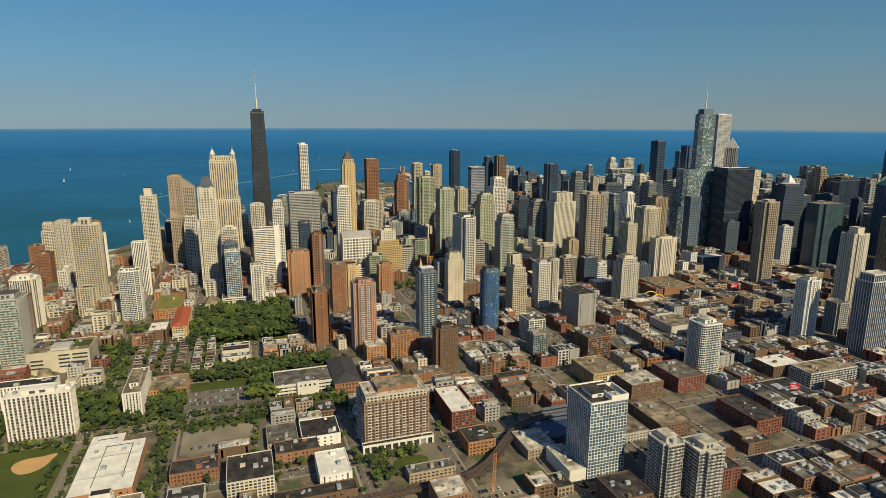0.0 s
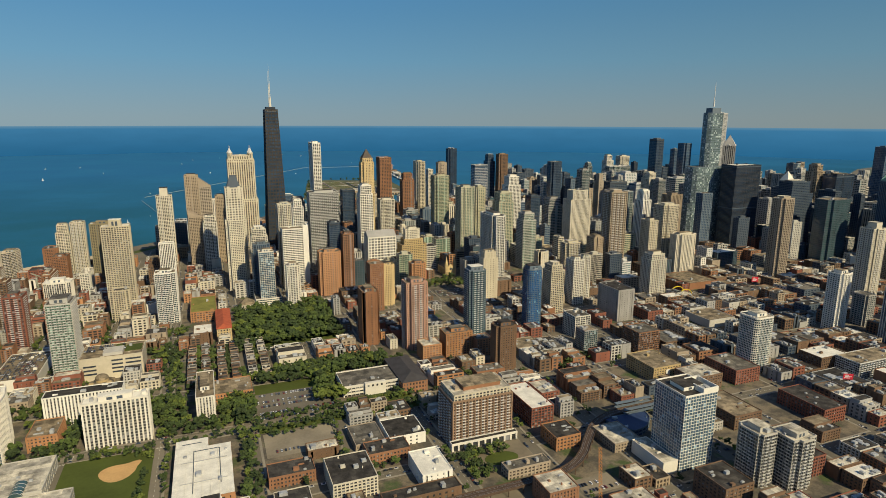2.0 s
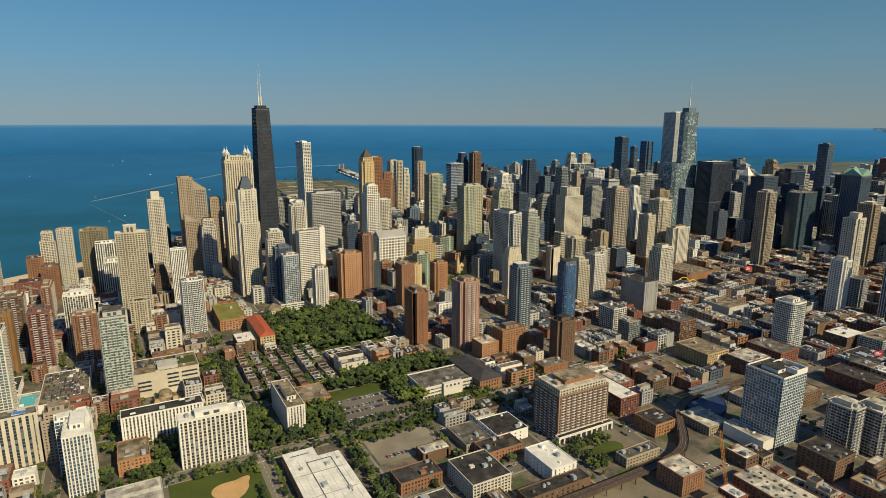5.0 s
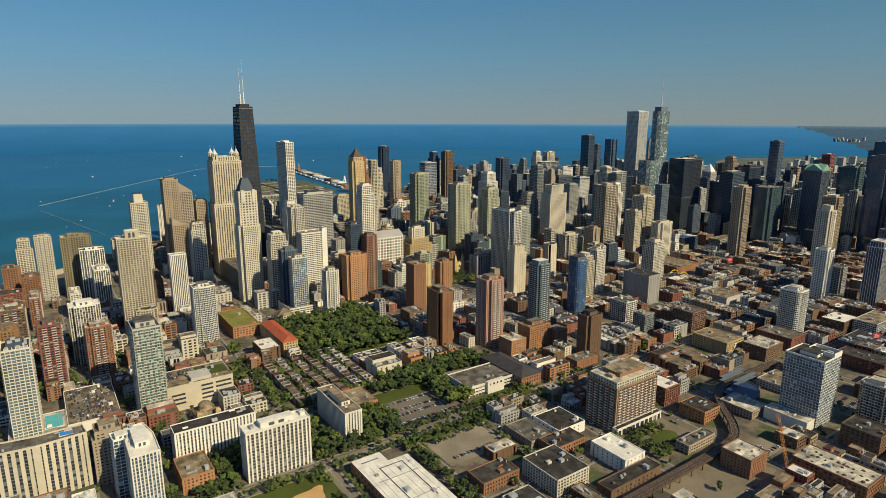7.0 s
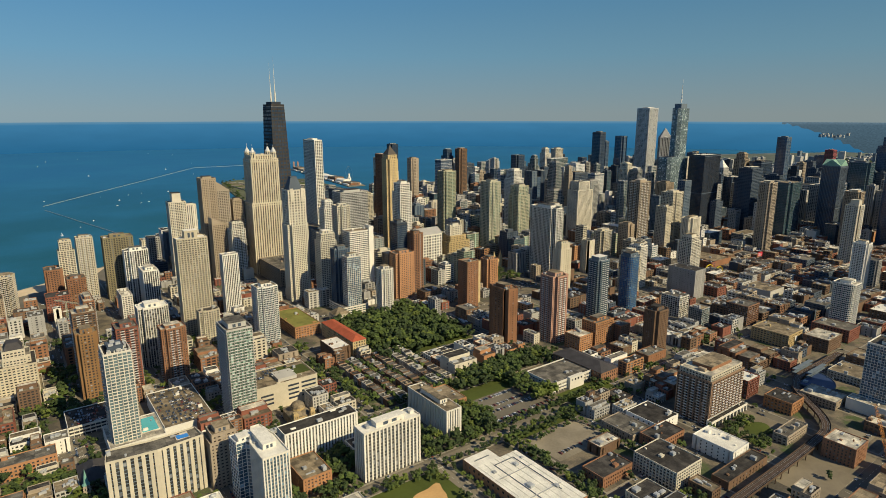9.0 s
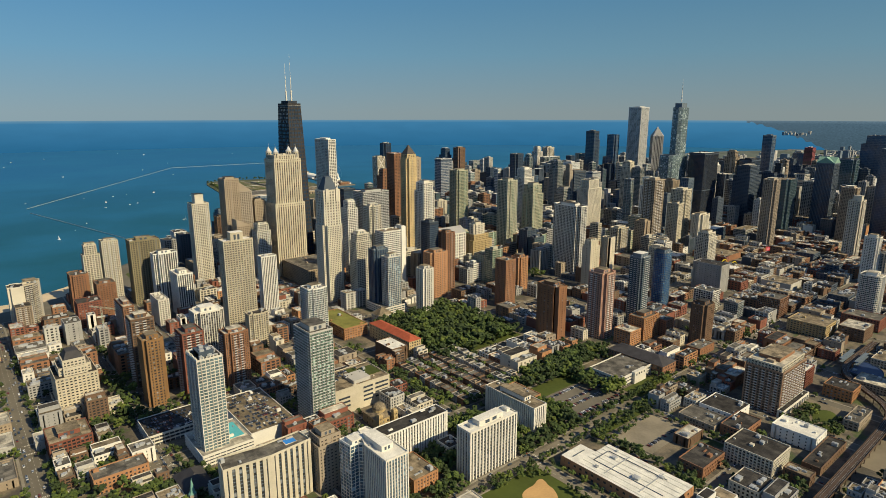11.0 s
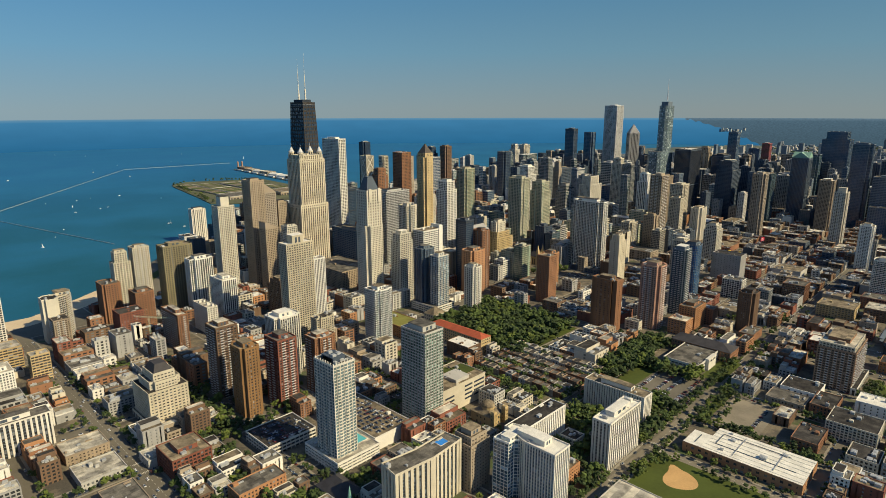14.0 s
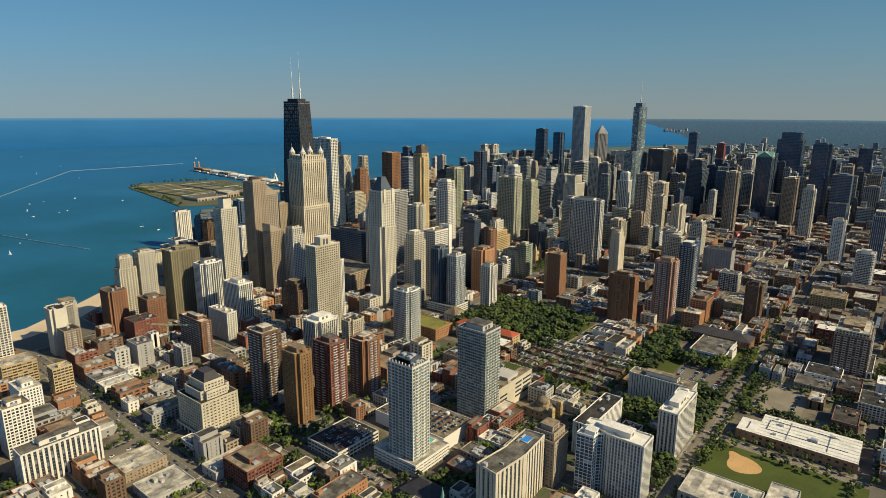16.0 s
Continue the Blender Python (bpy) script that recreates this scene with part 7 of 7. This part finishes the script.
# ---- cars along the kerbs and on the parking decks, too small to pick apart ----
def kerb_cars():
    geos = Geo()
    rng = random.Random(13)

    def put(x, y, z, along_y):
        a, b = (0.56, 1.35) if along_y else (1.35, 0.56)
        m = rng.choice((0, 0, 1, 1, 2, 2, 2, 5, 5, 5, 3, 4))
        geos.prism([(x - a, y - b), (x + a, y - b), (x + a, y + b), (x - a, y + b)], z + 0.15, z + 0.55, m, True, 0.97)
        a, b = (a * 0.8, b * 0.55) if along_y else (a * 0.55, b * 0.8)
        geos.prism([(x - a, y - b), (x + a, y - b), (x + a, y + b), (x - a, y + b)], z + 0.55, z + 0.9, len(CAR_PAINT), True, 0.8)

    for sx in STREET_X:
        if -430 < sx < 520:
            for y in np.arange(255, 900, 3.3):
                for side in (-2.9, 2.9):
                    if rng.random() < 0.30 and is_land(sx, y) and in_town(sx + side, y) and clear_of(sx, y, sx, y, KEPT):
                        put(sx + side * (1.7 if sx in WIDE else 1.0), y + rng.uniform(-0.3, 0.3), 0.0, True)
    for sy in STREET_Y[2:12]:
        for x in np.arange(-420, 520, 3.3):
            for side in (-2.9, 2.9):
                if rng.random() < 0.25 and in_town(x, sy + side) and clear_of(x, sy, x, sy, KEPT):
                    put(x + rng.uniform(-0.3, 0.3), sy + side * (1.5 if sy in WIDE else 1.0), 0.0, False)
    for x0, y0, x1, y1, z in ((-232, 534, -206, 588, 9.0), (-281, 574, -251, 598, 7.0), (173, 644, 220, 672, 0.1), (-186, 562 - 20, -140, 558, 20.0)):
        for y in np.arange(y0 + 2, y1 - 1, 4.6):
            for x in np.arange(x0 + 1, x1 - 1, 1.7):
                if rng.random() < 0.6:
                    put(x, y, z, True)
    for lot in FREE_LOTS:
        if rng.random() < 0.5:
            for y in np.arange(lot[1] + 2, lot[3] - 1, 4.6):
                for x in np.arange(lot[0] + 1, lot[2] - 1, 1.8):
                    if rng.random() < 0.5:
                        put(x, y, 0.1, True)
    tagged(new("parked_cars", geos.mesh("parked_cars", CAR_PAINT + [GLASS["black"]])), "rows of small parked cars along kerbs and on decks", "cars", kind="stuff")


kerb_cars()

# ---- lakeside ----
sheet("beach", [(-345, 945), (-322, 950), (-270, 975), (-215, 1020), (-196, 1062), (-200, 1058), (-208, 1058), (-267, 1014), (-320, 978), (-345, 978)], 0.05, SAND, "pale sandy city beach", depth=2.5)
STONE = surface("breakwater_stone", (0.22, 0.28, 0.30), 0.9, 0.05, 0.6, 0.4, 0.2)


def breakwater(points, wide):
    g = Geo()
    for (a, b), (c, d) in zip(points, points[1:]):
        u = Vector((c - a, d - b, 0))
        n = Vector((-u.y, u.x, 0)).normalized() * wide
        g.boxes((a - n.x / 2, b - n.y / 2, -2.5), tuple(u), tuple(n), (0, 0, 2.2))
    tagged(new("breakwater", g.mesh("breakwater", [STONE])), "long low stone breakwater in the lake", kind="structure")


breakwater([(-229, 1770), (314, 2613), (712, 2600)], 1.3)
breakwater([(-230, 1699), (-140, 1293)], 1.0)

PARK_EARTH = surface("rough_peninsula_turf", (0.11, 0.115, 0.060), 0.95, 0.02, 0.2, 0.5, 0.0)
sheet("island", [(157, 1585), (180, 1700), (225, 1960), (243, 2015), (300, 2050), (500, 1965), (470, 1660), (300, 1471)], 0.3, PARK_EARTH, "flat green peninsula of the water works", depth=3.0)


def water_works():
    """Covered basins under pale slabs and turf, with pump houses at the landward end."""
    works_rng = random.Random(8)
    for x0, y0, x1, y1, h in ((232, 1700, 268, 1960, 2.5), (272, 1700, 330, 1830, 2.5), (272, 1836, 330, 1950, 2.5), (345, 1680, 392, 1930, 2.5), (397, 1680, 440, 1790, 2.5), (397, 1796, 440, 1920, 2.5),
                              (215, 1610, 290, 1680, 7), (298, 1620, 330, 1672, 11), (340, 1590, 430, 1660, 8)):
        thing = new("water_works_hall")
        thing.location = ((x0 + x1) / 2, (y0 + y1) / 2, 0.3)
        tagged(thing, "low flat water works basin hall of pale concrete" if h < 5 else "stone pump house of the water works", "hall")
        a, b = (x1 - x0) / 2, (y1 - y0) / 2
        outline = [(-a, -b), (a, -b), (a, b), (-a, b)]
        g = Geo()
        facade(g, outline, 0, 1, h, 8, 3, h * 0.5, 0.3)
        part("facade", g, [WALL["tan"], GLASS["dark"], WALL["tan"]], thing, kind="stuff")
        roof_parts(thing, outline, h, WALL["concrete"], works_rng.choice((ROOF_GREY, ROOF_TAN, ROOF_PALE, BARE)), random.Random(x0), 3)
        for k in range(4 if h < 5 else 0):
            y = -b + 2 * b * (k + 0.3) / 4
            g = Geo()
            g.box(-a * 0.86, y, h, a * 0.86, y + b * works_rng.uniform(0.12, 0.3), h + 0.4)
            part("turf_strip", g, [GRASS], thing)
    TAKEN.append((150, 1470, 500, 2050))


def pier():
    sheet("pier_deck", [(505, 1690), (560, 1690), (625, 2310), (585, 2315)], 0.6, PAVING, "long concrete pier deck", depth=3.0)
    for k in range(9):
        f0, f1 = k / 9 + 0.012, (k + 1) / 9 - 0.012
        y0, y1 = 1700 + 590 * f0, 1700 + 590 * f1
        x = 532 + 70 * (f0 + f1) / 2
        thing = new("pier_hall")
        thing.location = (x, (y0 + y1) / 2, 0.6)
        vaulted = k in (1, 3, 4, 6)
        tagged(thing, "white vaulted exhibition hall on the pier" if vaulted else "low flat-roofed brick hall on the pier", "hall")
        b = (y1 - y0) / 2
        if vaulted:
            g = Geo()
            arc = [(13 * math.cos(a), 6 + 5 * math.sin(a)) for a in np.linspace(math.pi, 0, 9)]
            prof = [(-13, 0)] + arc + [(13, 0)]
            for (p, q), (r, t) in zip(prof, prof[1:]):
                g.quads([[(p, -b, q), (p, b, q), (r, b, t), (r, -b, t)]])
            g.ngon([(p, -b, q) for p, q in prof])
            g.ngon([(p, b, q) for p, q in prof][::-1])
            part("vault", g, [WALL["white"]], thing)
        else:
            outline = [(-15, -b), (15, -b), (15, b), (-15, b)]
            g = Geo()
            facade(g, outline, 0, 2, 3.5 + k % 3, 5, 2, 2.0, 0.3)
            part("facade", g, [WALL["tan" if k % 2 else "rust"], GLASS["dark"], WALL["tan"]], thing, kind="stuff")
            roof_parts(thing, outline, 7 + 2 * (k % 3), WALL["tan"], ROOF_PALE if k % 2 else ROOF_GREY, random.Random(k), 5)
        for sx in (-20, 20):
            g = Geo()
            g.box(sx - 3, -b * 0.8, 0, sx + 3, b * 0.5, 4)
            part("side_shed", g, [WALL["palegrey"]], thing)
    for x, y in ((596, 2302), (612, 2302)):
        g = Geo()
        g.prism(ring(x, y, 3, 3, 8), 0, 26)
        g.prism(ring(x, y, 3.6, 3.6, 8), 26, 30, 0, True, 0.2)
        tagged(new("pier_tower", g.mesh("pier_tower", [WALL["pink"]])), "slim brick tower at the end of the pier", "tower")
    g = Geo()
    c, r = (560, 1790, 26), 22
    for i in range(32):
        a0, a1 = 2 * math.pi * i / 32, 2 * math.pi * (i + 1) / 32
        p, q = (np.array([0, math.cos(a), math.sin(a)]) for a in (a0, a1))
        o = np.array(c)
        g.quads([[o + p * r, o + q * r, o + q * (r - 0.8), o + p * (r - 0.8)], [o + p * 0.5 + (0, 0.12, 0), o + p * r + (0, 0.12, 0), o + p * r - (0, 0.12, 0), o + p * 0.5 - (0, 0.12, 0)]])
    for s in (-1, 1):
        g.boxes((558, 1790 + s * 12, 0), (4, 0, 0), (0, -s * 12, 26), (0, 1, 0))
    tagged(new("observation_wheel", g.mesh("observation_wheel", [WALL["white"]])), "white observation wheel standing on the pier", "wheel")


water_works()
pier()
BOAT_WHITE = surface("white_boat_hull", (0.8, 0.8, 0.78), 0.4)


def boat(x, y, turn, long, sail):
    thing = new("sailing_boat" if sail else "motor_boat")
    tagged(thing, "small white boat with a raised sail" if sail else "small white motor boat on the lake", "boat", "boats on the lake")
    thing.matrix_basis = pose(x, y, -1.4, 0, 0, turn)
    g = Geo()
    w = long * 0.17
    g.prism([(-long / 2, -w), (long * 0.2, -w), (long / 2, 0), (long * 0.2, w), (-long / 2, w)], 0, long * 0.16, 0, True, 1.08)
    part("hull", g, [BOAT_WHITE], thing)
    g = Geo()
    if sail:
        g.quads([[(-long * 0.35, 0, long * 0.25), (long * 0.1, 0, long * 0.25), (long * 0.08, 0.1, long * 1.3), (long * 0.06, 0.1, long * 1.3)]])
        part("sail", g, [BOAT_WHITE], thing)
    else:
        g.prism([(-long * 0.2, -w * 0.6), (long * 0.15, -w * 0.6), (long * 0.15, w * 0.6), (-long * 0.2, w * 0.6)], long * 0.16, long * 0.3, 0, True, 0.8)
        part("cabin", g, [BOAT_WHITE], thing)


boat_rng = random.Random(31)
for k in range(34):
    near = k < 18
    x, y = (boat_rng.uniform(-230, 120), boat_rng.uniform(1280, 1900)) if near else (boat_rng.uniform(-900, 900), boat_rng.uniform(2300, 3700))
    if near and is_land(x, y - 60):
        continue
    boat(x, y, boat_rng.uniform(0, 360), boat_rng.uniform(3.5, 6) * (1 if near else 1.5), boat_rng.random() < (0.2 if near else 0.7))

# ---- far southern city ----
# grass green greyed in the colour to imitate haze over the far park
HAZED_PARKLAND = surface("haze_dulled_parkland", (0.105, 0.125, 0.098), 0.95, 0.012, 0.06, 0.55, 0.0)
far_rng = random.Random(77)
far_south = Geo()
# walls kept to cool greys that stand in for bluish haze
mats = [WALL[k] for k in ("grey", "bluegrey", "concrete", "bluegrey", "grey")] + LEAVES[:3]
for k in range(7000):
    x = 1430 + 2700 * far_rng.random() ** 1.2
    y = far_rng.uniform(-900, 1300)
    w, d = far_rng.uniform(8, 26), far_rng.uniform(8, 26)
    if not is_land(x, y + 80):
        continue
    if far_rng.random() < 0.45:
        m, h = 5 + far_rng.randrange(3), far_rng.uniform(3, 6)
    else:
        m, h = far_rng.randrange(5), far_rng.uniform(4, 14) if far_rng.random() < 0.93 else far_rng.uniform(20, 60)
    far_south.box(x, y, 0, x + w, y + d, h, m)
for k in range(22):                                      # a row of pale lakeside blocks near the horizon
    a, f = radians(far_rng.uniform(68.2, 70.4)), far_rng.uniform(0.44, 0.5)
    r = FAR_FOOT - 12 + (FAR_R - FAR_FOOT) * f
    x, y, z = FAR_AT[0] + r * math.sin(a), FAR_AT[1] + r * math.cos(a), -1.4 + (FAR_TOP + 1.4) * f
    w = far_rng.uniform(7, 14)
    far_south.box(x, y, z - 4, x + w, y + w, z + far_rng.uniform(5, 20), far_rng.choice((0, 2, 3)))
tagged(new("far_district", far_south.mesh("far_district", mats)), "low roofs and trees of the far southern city in haze-toned greys", "buildings", kind="stuff")
for x0, y0, x1, y1 in ((-195, 1040, -100, 1140), (-100, 1120, 20, 1270)):
    sheet("lawn", [(x0, y0 - 26), (x1, y1 - 26), (x1, y1 - 6), (x0, y0 - 6)], 0.15, GRASS, "grass strip with trees along the lake shore", depth=0.1)

sheet("lawn", [(1950, 1150), (3800, 1250), (3800, 1600), (3280, 1520), (3035, 1640), (2700, 1765), (2500, 1705), (1950, 1390)], 0.2, HAZED_PARKLAND, "far lakefront park, its green greyed by painted haze", depth=0.1)
